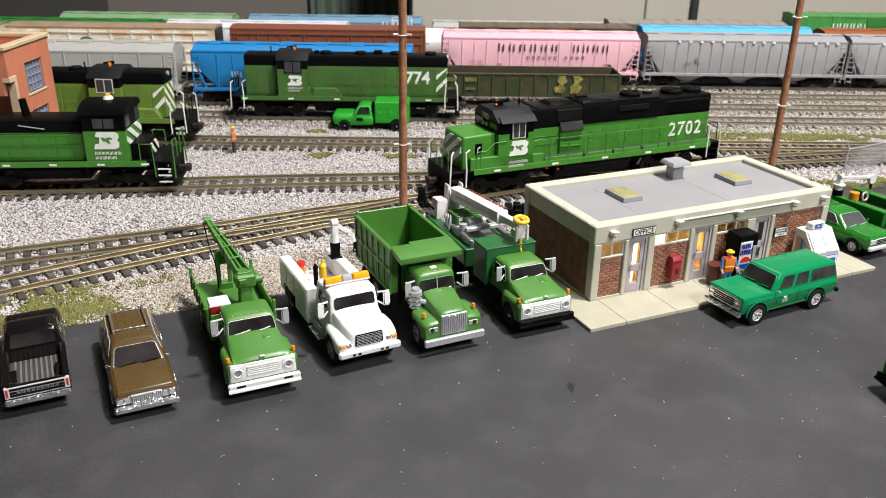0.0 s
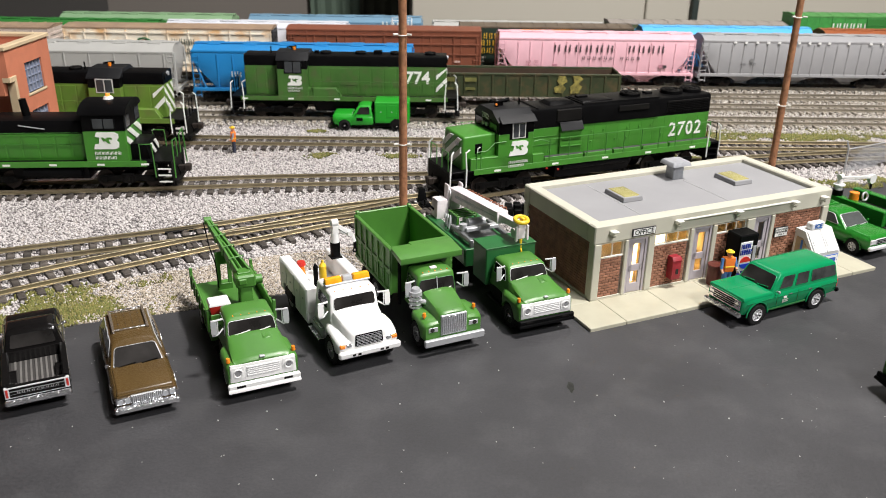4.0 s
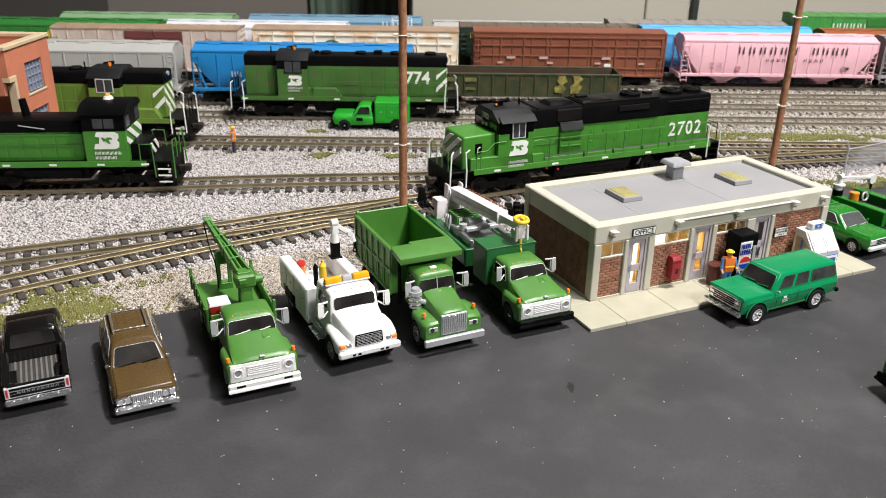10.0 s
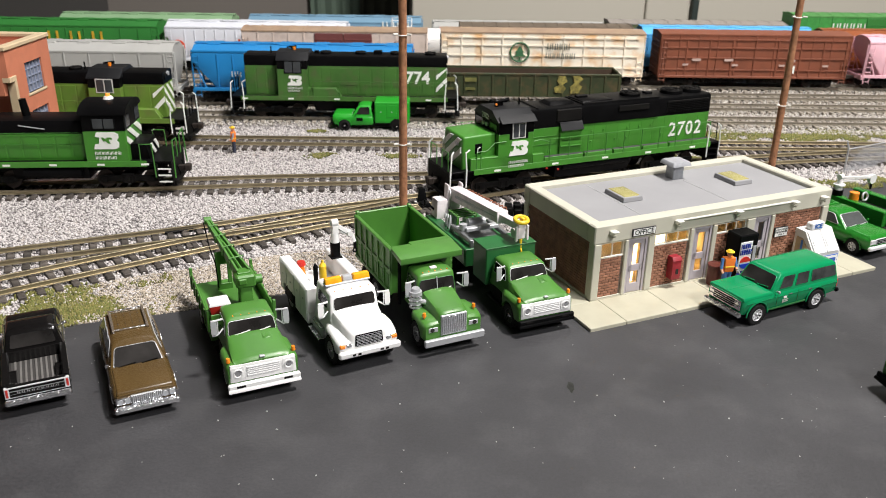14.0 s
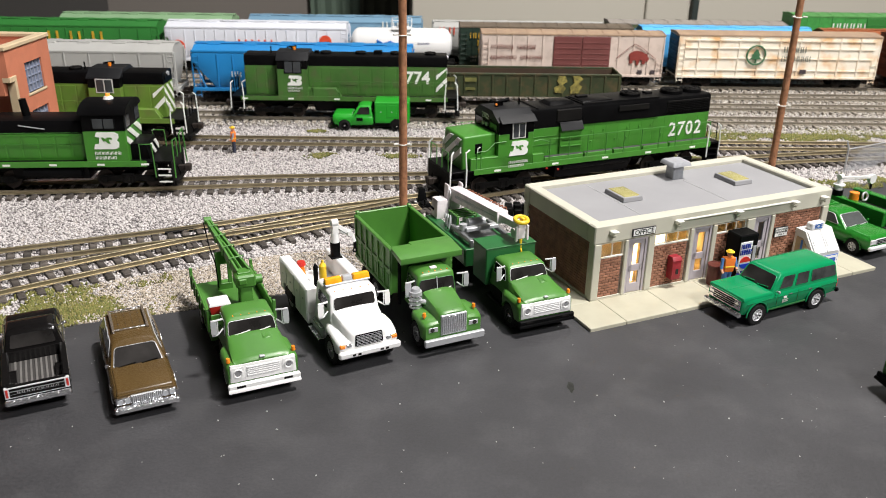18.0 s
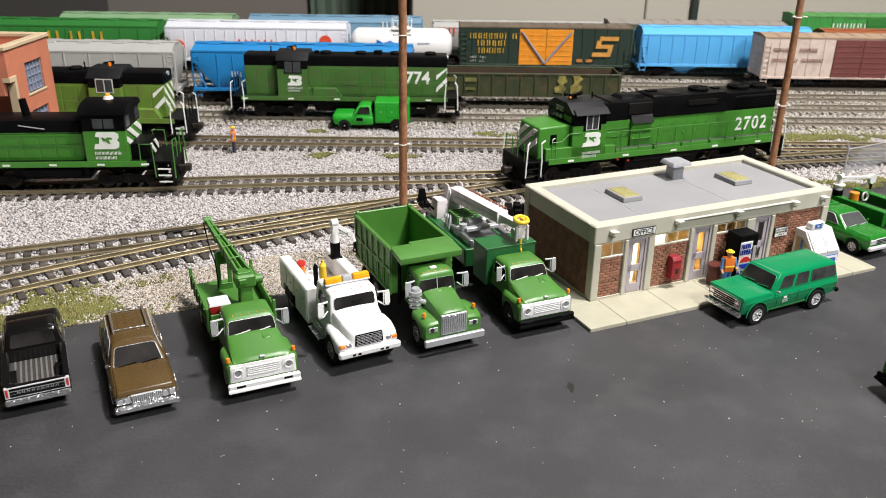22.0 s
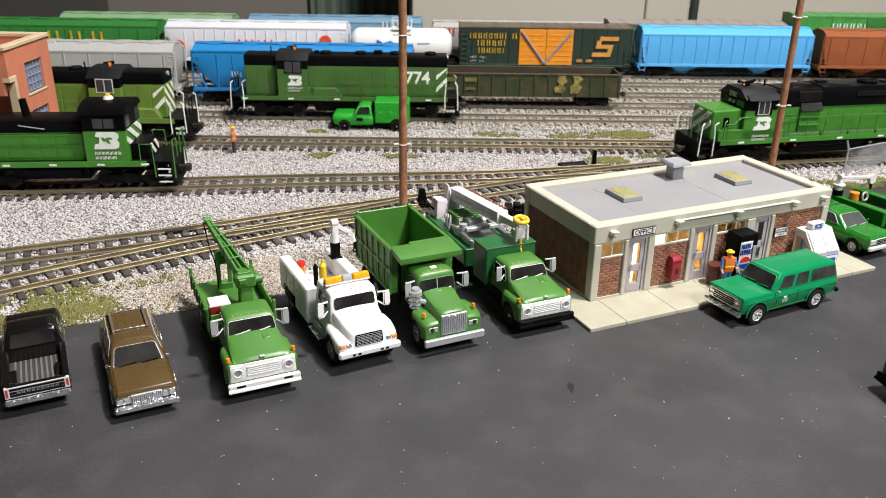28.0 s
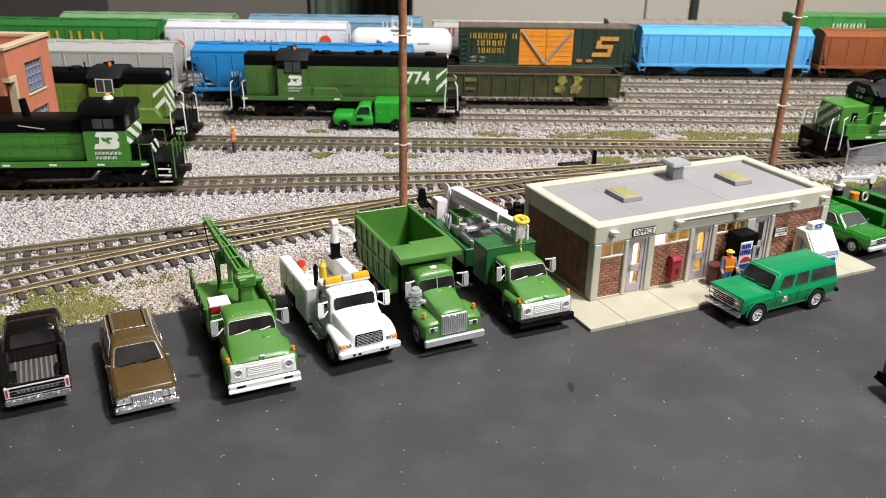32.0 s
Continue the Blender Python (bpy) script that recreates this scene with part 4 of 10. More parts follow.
def marks_mc(car, y):
    sh = Shape()
    letter_bars(sh, -7.0, y - 0.03, 3.15, "OOOOOO OOOOO", 0.38, 0.22, 0.1)
    letter_bars(sh, -7.0, y - 0.03, 2.3, "OOOOOOOO OOOOOOO", 0.34, 0.2, 0.08)
    part("lettering", sh, M_MARKBROWN, car, "faded brown car lettering as plain bars")
    s2 = Shape().prism([(5.55 + 0.72 * math.cos(math.tau * i / 16), 2.72 + 0.42 * math.sin(math.tau * i / 16)) for i in range(16)], "y", y - 0.06, y + 0.01)
    for x, w, z in ((4.95, 0.22, 2.05), (5.5, 0.22, 1.95), (6.0, 0.24, 2.0)):
        s2.prism([(x, z), (x + w, z), (x + w + 0.1, 2.75), (x - 0.05, 2.75)], "y", y - 0.055, y + 0.01)
    s2.prism([(6.1, 2.3), (6.5, 2.2), (6.6, 2.5), (6.35, 2.9), (6.0, 2.9)], "y", y - 0.05, y + 0.01)
    part("emblem", s2, M_MARKRED2, car, "red-brown bear-like emblem")
    s3 = Shape().tube([(3.75, y - 0.03, 2.45), (4.7, y - 0.03, 3.3), (5.3, y - 0.03, 3.7), (6.0, y - 0.03, 3.35), (7.15, y - 0.03, 2.45)], 0.028)
    part("emblem_outline", s3, M_MARKBROWN, car)
    s4 = Shape().box(5.7, 6.1, y - 0.05, y, 1.2, 1.5, 0).box(6.8, 7.2, y - 0.05, y, 1.2, 1.5, 0)
    part("placard", s4, M_MARKDARK, car)


M_MARKRED2 = grainy("bear_red", (0.25, 0.04, 0.03), 0.6)


M_MARKGOLD = grainy("gold_mark", (0.62, 0.3, 0.06), 0.6, 0, 0.2, 1.5)


def slanted_s(x, z, y):
    """Three slanted bands joined by two short ones."""
    sh = Shape()
    for x0, x1, z0, z1 in ((0.0, 1.7, 0.0, 0.36), (0.2, 1.75, 0.72, 1.06), (0.4, 2.1, 1.42, 1.78), (0.2, 0.6, 1.06, 1.42), (1.35, 1.75, 0.36, 0.72)):
        k = 0.16
        sh.prism([(x + x0 + z0 * k, z + z0), (x + x1 + z0 * k, z + z0), (x + x1 + z1 * k, z + z1), (x + x0 + z1 * k, z + z1)], "y", y - 0.06, y + 0.01)
    return sh


def marks_snc(car, y):
    sh = Shape()
    letter_bars(sh, -6.9, y - 0.03, 3.35, "OOOOOOO O", 0.48, 0.36, 0.12)
    letter_bars(sh, -6.2, y - 0.03, 2.72, "OOOOO", 0.48, 0.4, 0.12)
    letter_bars(sh, -6.1, y - 0.03, 2.05, "OOOOO", 0.48, 0.36, 0.12)
    part("lettering", sh, M_MARKYEL, car, "yellow car lettering as plain bars")
    part("emblem", slanted_s(4.2, 1.85, y), M_MARKGOLD, car, "gold slanted band emblem")
    part("placard", Shape().box(2.85, 3.4, y - 0.04, y + 0.01, 1.35, 1.6, 0).box(3.7, 4.3, y - 0.04, y + 0.01, 1.35, 1.6, 0), grainy("orange_mark", (0.5, 0.2, 0.05), 0.6), car)
    part("door_brace", Shape().tube([(-2.25, y - 0.14, 4.0), (-0.1, y - 0.14, 1.2)], 0.09).tube([(2.25, y - 0.14, 4.0), (-0.1, y - 0.14, 1.2)], 0.09), M_STEELBLUE, car, "blue-grey diagonal door braces")
    s4 = Shape()
    letter_bars(s4, -6.8, y - 0.03, 1.6, "OO OO", 0.2, 0.22, 0.06)
    letter_bars(s4, -6.8, y - 0.03, 1.25, "OO OO", 0.2, 0.18, 0.08)
    part("data_marks", s4, grainy("pale_data_mark", (0.5, 0.5, 0.45), 0.6), car)


def simple_marks(word, x, z, h, w, gap, material, label):
    def f(car, y):
        part("lettering", letter_bars(Shape(), x, y, z, word, h, w, gap), material, car, label)
    return f


def marks_cta(car, y):
    part("lettering", letter_bars(Shape(), -1.6, y, 2.0, "OOO", 1.0, 0.75, 0.4), M_MARKRED, car, "orange-red car lettering as plain bars")
    part("emblem", Shape().cyl((-7.0, y + 0.03, 2.3), (-7.0, y - 0.03, 2.3), 0.6, n=20).cyl((6.2, y + 0.03, 2.9), (6.2, y - 0.03, 2.9), 0.55, n=20), M_MARKRED, car, "orange-red round emblem")


def marks_gond(car, y):
    sh = Shape()
    for x in (-6.0, -4.3):
        sh.box(x, x + 0.9, y - 0.015, y + 0.015, 2.0, 2.3, 0).box(x + 0.05, x + 0.8, y - 0.015, y + 0.015, 1.35, 1.55, 0)
    part("data_marks", sh, grainy("worn_yellow_mark", (0.15, 0.15, 0.04), 0.7, 0, 0.4, 1.0), car, "worn yellow data marks")
    part("emblem", Shape().prism([(2.7, 1.2), (3.3, 1.2), (3.5, 1.6), (3.25, 1.85), (3.6, 2.1), (3.4, 2.5), (2.9, 2.5), (2.8, 2.1), (3.0, 1.8), (2.6, 1.6)], "y", y - 0.02, y + 0.02).prism([(3.9, 1.15), (4.5, 1.2), (4.75, 1.7), (4.5, 1.9), (4.8, 2.3), (4.5, 2.55), (4.0, 2.5), (4.15, 2.0), (3.85, 1.7)], "y", y - 0.02, y + 0.02), grainy("worn_gold_mark", (0.26, 0.22, 0.05), 0.7, 0, 0.6, 2.0, 0.05, 25, (0.08, 0.08, 0.03), 0.8), car, "worn gold painted emblem")


TRAIN = [
    (covered_hopper("pink covered hopper with black lettering, rolling in a train", 17.8, M_PINK, on_track(3, 8.1), 3, 14, 4.55, True, 1.55, marks_pink, "cars of the moving train"), 8.1),
    (covered_hopper("grey covered hopper with white roof-edge brackets", 18.2, M_GREYCAR, on_track(3, 25.8), 3, 15, 4.55, True, 1.45, marks_grey, "cars of the moving train"), 25.8),
    (covered_hopper("grey covered hopper with white roof-edge brackets", 18.2, M_GREYCAR, on_track(3, 43.4), 3, 15, 4.55, True, 1.45, marks_grey, "cars of the moving train"), 43.4),
    (boxcar("red-brown boxcar with ribbed doors and rounded roof", 17.4, M_BOXBROWN, M_BOXBROWN, on_track(3, -10.1), None, 4.75, 10, marks_brown, False, "cars of the moving train", False), -10.1),
    (boxcar("rust-streaked cream boxcar with a green tree emblem", 18.4, M_CREAMCAR, M_TANROOF, on_track(3, -28.4), None, 4.7, 10, marks_boise, True, "cars of the moving train", False), -28.4),
    (boxcar("weathered pale boxcar with maroon doors and a bear emblem", 16.6, M_PALECAR, M_TANROOF, on_track(3, -46.2), (-1.7, 3.2, M_MAROON, 2), 4.6, 12, marks_mc, False, "cars of the moving train"), -46.2),
]
boxcar("dark pine-green boxcar with orange double doors", 16.5, M_SNC, M_BROWNROOF, on_track(4, 9.0), (-2.45, 2.45, M_SNCDOOR, 2), 4.55, 14, marks_snc)
covered_hopper("sky-blue covered hopper with ribbed sides", 16.6, M_SKY, on_track(4, 25.5), 2, 14, 4.55, False, 0.5)
covered_hopper("rust-brown covered hopper with ribbed sides", 16.9, M_RUSTHOP, on_track(4, 42.3), 2, 10, 4.45, False, 0.5)
tank_car("white tank car with blue emblem", 10.5, M_WHITE, on_track(4, -4.1))
covered_hopper("white covered hopper with orange-red markings", 17.2, M_WHITECAR, on_track(4, -17.1), 3, 15, 4.5, True, 1.6, marks_cta)
covered_hopper("grass-green covered hopper with yellow lettering", 17.2, M_KTGREEN, on_track(4, -34.0), 3, 9, 4.5, True, 1.6, simple_marks("OOO", -1.6, 2.4, 1.15, 0.95, 1.0, M_MARKYEL, "yellow car lettering as plain bars"))
covered_hopper("pale green covered hopper with ribbed sides", 17.2, M_LTGREEN, on_track(5, -28.4), 3, 11, 4.5, True, 1.6)
covered_hopper("steel-blue covered hopper with white lettering", 17.4, M_STEEL, on_track(5, -10.6), 3, 11, 4.5, True, 1.6, simple_marks("OOO", 4.5, 3.2, 0.9, 0.5, 0.5, M_LETTER, "white car lettering as plain bars"))
covered_hopper("light grey covered hopper with red lettering", 17.4, M_GREYHOP, on_track(5, 6.9), 3, 11, 4.15, True, 1.0, simple_marks("OOOO", -7.6, 3.0, 0.7, 0.5, 0.45, M_MARKRED, "red car lettering as plain bars"))
boxcar("olive boxcar with a weathered grey roof", 17.9, grainy("moss_paint", (0.1, 0.12, 0.05), 0.6), grainy("weathered_grey_roof", (0.3, 0.27, 0.24), 0.7), on_track(5, 24.0), None, 4.4, 12)
boxcar("bright green boxcar with white lettering", 18.0, grainy("bright_green_paint", (0.05, 0.3, 0.06), 0.5), grainy("green_roof", (0.08, 0.28, 0.07), 0.6), on_track(5, 41.6), (-1.6, 1.6, M_KTGREEN, 1), 5.3, 14,
       simple_marks("OOOOOOO", -4.8, 3.9, 0.6, 0.5, 0.16, M_LETTER, "white car lettering as plain bars"))
covered_hopper("bright blue covered hopper with white data marks", 17.7, M_BLUE, on_track(1, -10.95), 3, 12, 4.55, True, 1.8, simple_marks("OO O O", -5.4, 2.15, 0.4, 0.3, 0.12, M_LETTER, "white car lettering as plain bars"))
covered_hopper("light grey covered hopper with upright ribs", 17.4, M_GREYHOP, on_track(1, -28.9), 3, 9, 4.55, False, 0.6)
gondola("olive-green gondola with worn gold lettering, empty", 16.3, M_OLIVE, M_GONDIN, on_track(1, 5.75), marks_gond)

# ---- locomotives: x to the engine's right-hand end, z from the rail top ----
M_BEACON = glow("beacon_amber", (1.0, 0.3, 0.05), 0.8)
M_CABGLASS = grainy("cab_glazing", (0.05, 0.055, 0.06), 0.1, 0, 0.3, 1.0, 0, 20)
M_RAILGREEN = grainy("green_handrail", (0.05, 0.2, 0.03), 0.45)


def emblem(car, x, y, z, k, paint_back, drop=0.0, yr=0.0):
    """A plain white two-lobed railway emblem with a slanted cut, and two bars under it."""
    w = Shape().prism([(x + a * k, z + b * k) for a, b in ((-0.62, -0.42), (0.4, -0.42), (0.58, -0.32), (0.6, -0.1), (0.5, 0.02), (0.6, 0.14), (0.6, 0.32), (0.42, 0.42), (-0.42, 0.42), (-0.5, 0.2), (-0.3, 0.16), (-0.36, -0.16), (-0.54, -0.18))], "y", y - 0.012, y + 0.03)
    part("emblem", w, M_LETTER, car, "plain white two-lobed emblem")
    part("emblem_cut", Shape().prism([(x + a * k, z + b * k) for a, b in ((-0.14, -0.02), (-0.02, -0.02), (0.08, -0.14), (0.2, -0.14), (0.12, 0.06), (0.3, 0.06), (0.26, 0.16), (0.04, 0.16), (-0.04, 0.08), (-0.1, 0.16), (-0.22, 0.16))], "y", y - 0.022, y + 0.01), paint_back, car)
    b = Shape()
    letter_bars(b, x - 0.6 * k, y - yr, z - 0.7 * k - drop, "OOOOOOOOOO", 0.15 * k, 0.09 * k, 0.035 * k)
    letter_bars(b, x - 0.6 * k, y - yr, z - 0.93 * k - drop, "OOOOOOOO", 0.15 * k, 0.09 * k, 0.035 * k)
    part("lettering", b, M_LETTER, car, "two small rows of plain white bars")


def clipped(q, z0, z1):
    """The part of a polygon of (y, z) corners between two heights."""
    for lim, sg in ((z0, 1), (z1, -1)):
        out = []
        for (a0, b0), (a1, b1) in zip(q, q[1:] + q[:1]):
            in0, in1 = sg * (b0 - lim) >= 0, sg * (b1 - lim) >= 0
            if in0:
                out.append((a0, b0))
            if in0 != in1:
                t = (lim - b0) / (b1 - b0)
                out.append((a0 + (a1 - a0) * t, lim))
        q = out
    return q


def stripe_end(car, x, d, hw, z0, z1, paint=None):
    """Slanted white stripes across an end wall at x looking along d."""
    for i in range(4):
        zc = z0 - 0.75 + 0.72 * i
        q = clipped([(hw * 0.97, zc), (hw * 0.97, zc + 0.34), (-hw * 0.97, zc + 1.55 + 0.34), (-hw * 0.97, zc + 1.55)], z0, z1)
        if len(q) > 2:
            part("stripe", Shape().prism(q, "x", x - 0.02, x + 0.02), M_LETTER, car)


def side_stripes(car, x, d, y, z0, z1):
    """Slanted white stripes wrapping round the corner of the hood side."""
    for i in range(2):
        zc = z0 + (z1 - z0) * (0.12 + 0.45 * i)
        q = [(x, zc + 0.75), (x, zc + 1.1), (x - d * 0.75, zc + 0.32), (x - d * 0.75, zc)]
        part("stripe", Shape().prism([(a, min(b, z1)) for a, b in q], "y", y - 0.012, y + 0.012), M_LETTER, car)


def steps(car, x, d, mat, n=3):
    """End platform steps on both sides at x, with side plates."""
    for sy in (-1, 1):
        st = Shape().box(x - 0.42, x - 0.36, sy * 1.3 - 0.2, sy * 1.3 + 0.2, 0.42, 1.5, 0.01).box(x + 0.36, x + 0.42, sy * 1.3 - 0.2, sy * 1.3 + 0.2, 0.42, 1.5, 0.01)
        part("step_well", st, M_FRAME, car)
        for i in range(n):
            z = 0.45 + 0.36 * i
            part("step", Shape().box(x - 0.36, x + 0.36, sy * 1.3 - 0.2, sy * 1.3 + 0.22, z, z + 0.06, 0.01), mat, car)


def deck_frame(car, x0, x1, paint, sill0, sill1, patches):
    """Frame, walkway, green side sill with small white patches, pilots."""
    part("walkway", Shape().box(x0, x1, -1.5, 1.5, 1.52, 1.64, 0.02), M_BLACK, car)
    part("frame", Shape().box(x0 + 0.6, x1 - 0.6, -0.7, 0.7, 0.9, 1.54, 0.03), M_FRAME, car)
    for sy in (-1, 1):
        part("side_sill", Shape().box(sill0, sill1, sy * 1.5 - 0.03, sy * 1.5 + 0.03, 1.36, 1.68, 0.01), paint, car)
        for x in patches:
            part("patch", Shape().box(x - 0.2, x + 0.2, sy * 1.53 - 0.012, sy * 1.53 + 0.012, 1.44, 1.55, 0), M_LETTER, car)
    for x, d in ((x0, -1), (x1, 1)):
        part("pilot", Shape().box(min(x, x - d * 0.12), max(x, x - d * 0.12), -1.45, 1.45, 0.3, 1.55, 0.03).box(min(x, x + d * 0.2), max(x, x + d * 0.2), -1.2, 1.2, 0.25, 0.5, 0.04), M_FRAME, car)
        part("coupler", Shape().box(min(x, x + d * 0.45), max(x, x + d * 0.45), -0.15, 0.15, 0.72, 1.0, 0.03).box(min(x + d * 0.35, x + d * 0.7), max(x + d * 0.35, x + d * 0.7), -0.22, 0.22, 0.66, 1.06, 0.06), M_SHADEDRUST, car)
        hs = Shape()
        for y in (-0.5, 0.6):
            hs.tube([(x + d * 0.05, y, 1.1), (x + d * 0.2, y, 0.7), (x + d * 0.12, y + 0.1, 0.4)], 0.03)
        part("air_hose", hs, M_BLACK, car)


def handrails(car, x0, x1, n, z, mat, sides=(-1, 1), zb=1.6):
    for sy in sides:
        part("handrail", Shape().tube([(x0 - 0.15, sy * 1.5, zb + 0.5), (x0, sy * 1.5, z), (x1, sy * 1.5, z), (x1 + 0.15, sy * 1.5, zb + 0.5)], 0.028), mat, car)
        for i in range(n):
            x = x0 + (x1 - x0) * i / (n - 1)
            part("stanchion", Shape().cyl((x, sy * 1.5, zb), (x, sy * 1.5, z), 0.03, n=6), mat, car)


def end_rails(car, x, d, mat, post):
    """Railings round an end platform; post: the tall grab irons at the steps."""
    for sy in (-1, 1):
        part("end_rail", Shape().tube([(x, sy * 0.35, 1.6), (x, sy * 0.35, 2.65), (x, sy * 1.15, 2.65), (x, sy * 1.2, 1.6)], 0.03), mat, car)
        part("grab_iron", Shape().tube([(x + d * 0.02, sy * 1.5, 0.75), (x, sy * 1.52, 1.7), (x - d * 0.05, sy * 1.5, 2.6), (x - d * 0.2, sy * 1.42, 2.75)], 0.045), post, car)
        part("grab_iron", Shape().tube([(x - d * 0.9, sy * 1.54, 0.75), (x - d * 0.92, sy * 1.54, 1.7), (x - d * 0.86, sy * 1.52, 2.65), (x - d * 1.1, sy * 1.5, 2.8)], 0.045), post, car)


def hood(car, x0, x1, hw, zs, zt, paint, doors=0, rnd=0.16, cap=None):
    """A hood: painted doors below, black top above zs."""
    part("hood_side", Shape().hexa((x0, x1, -hw, hw), (x0, x1, -hw, hw), 1.6, zs, 0.015, 1), paint, car)
    prof = [(-hw, zs), (hw, zs), (hw, zt - rnd), (hw - rnd * 0.35, zt - rnd * 0.3), (hw - rnd * 1.2, zt), (-hw + rnd * 1.2, zt), (-hw + rnd * 0.35, zt - rnd * 0.3), (-hw, zt - rnd)]
    part("hood_top", Shape().prism(prof, "x", x0, x1), cap or M_BLACK, car)
    for i in range(doors):
        a = x0 + (x1 - x0) * i / doors
        b = x0 + (x1 - x0) * (i + 1) / doors
        for sy in (-1, 1):
            part("hood_door", Shape().box(a + 0.05, b - 0.05, sy * hw - 0.02, sy * hw + 0.02, 1.75, zs - 0.12, 0.01), paint, car)
            part("latch", Shape().box(b - 0.16, b - 0.1, sy * (hw + 0.03) - 0.02, sy * (hw + 0.03) + 0.02, 2.3, 2.45, 0.01), paint, car)


def fan(car, x, r, z, hgt):
    f = part("fan", Shape().cyl((x, 0, z - 0.05), (x, 0, z + hgt), r, r * 0.97, n=28), M_BLACK, car)
    part("fan_grille", Shape().ring_torus((x, 0, z + hgt), (0, 0, 1), r * 0.85, 0.05, 24, 6).ring_torus((x, 0, z + hgt + 0.02), (0, 0, 1), r * 0.5, 0.04, 20, 6).cyl((x, 0, z + hgt - 0.02), (x, 0, z + hgt + 0.06), r * 0.25, n=14), M_FRAME, f)


def cab(car, x0, x1, zs, ze, zr, paint, wins, hw=1.5, arch=False, wz=(-0.3, 0.06)):
    """A cab: painted lower walls, black window band, roof; wins: side windows (x0, x1)."""
    part("cab_wall", Shape().hexa((x0, x1, -hw, hw), (x0, x1, -hw, hw), 1.6, zs, 0.02, 1), paint, car)
    part("cab_band", Shape().hexa((x0, x1, -hw, hw), (x0, x1, -hw, hw), zs, ze, 0.02, 1), M_BLACK, car)
    if arch:
        prof = [(-hw - 0.08, ze), (hw + 0.08, ze)] + [((hw + 0.08) * math.cos(math.pi * i / 12), ze + (zr - ze) * math.sin(math.pi * i / 12)) for i in range(1, 12)]
        part("cab_roof", Shape().prism(prof, "x", x0 - 0.12, x1 + 0.12), M_BLACK, car)
    else:
        part("cab_roof", Shape().block([(x0 - 0.08, -hw - 0.05, ze - 0.05), (x1 + 0.08, -hw - 0.05, ze - 0.05), (x1 + 0.08, hw + 0.05, ze - 0.05), (x0 - 0.08, hw + 0.05, ze - 0.05), (x0 - 0.08, -hw * 0.5, zr), (x1 + 0.08, -hw * 0.5, zr), (x1 + 0.08, hw * 0.5, zr), (x0 - 0.08, hw * 0.5, zr)], 0.04, 2), M_ROOFBLACK, car)
    for a, b, m in wins:
        for sy in (-1, 1):
            w = part("window", Shape().box(a, b, sy * hw - 0.03, sy * hw + 0.03, zs + wz[0], ze - wz[1], 0.01), m, car, "pale window frame")
            mid = (a + b) / 2
            for p0, p1 in ((a + 0.06, mid - 0.03), (mid + 0.03, b - 0.06)):
                part("pane", Shape().box(p0, p1, sy * hw - 0.04, sy * hw + 0.04, zs + wz[0] + 0.06, ze - wz[1] - 0.06, 0.01), M_CABGLASS, w)


M_ROOFBLACK = grainy("roof_black", (0.011, 0.0115, 0.013), 0.5, 0, 0.2, 1.0, 0.06, 25, spec=0.25)
M_WINFRAME = grainy("grey_window_frame", (0.6, 0.6, 0.58), 0.5)


M_TREAD = grainy("walkway_grey", (0.05, 0.053, 0.05), 0.7)


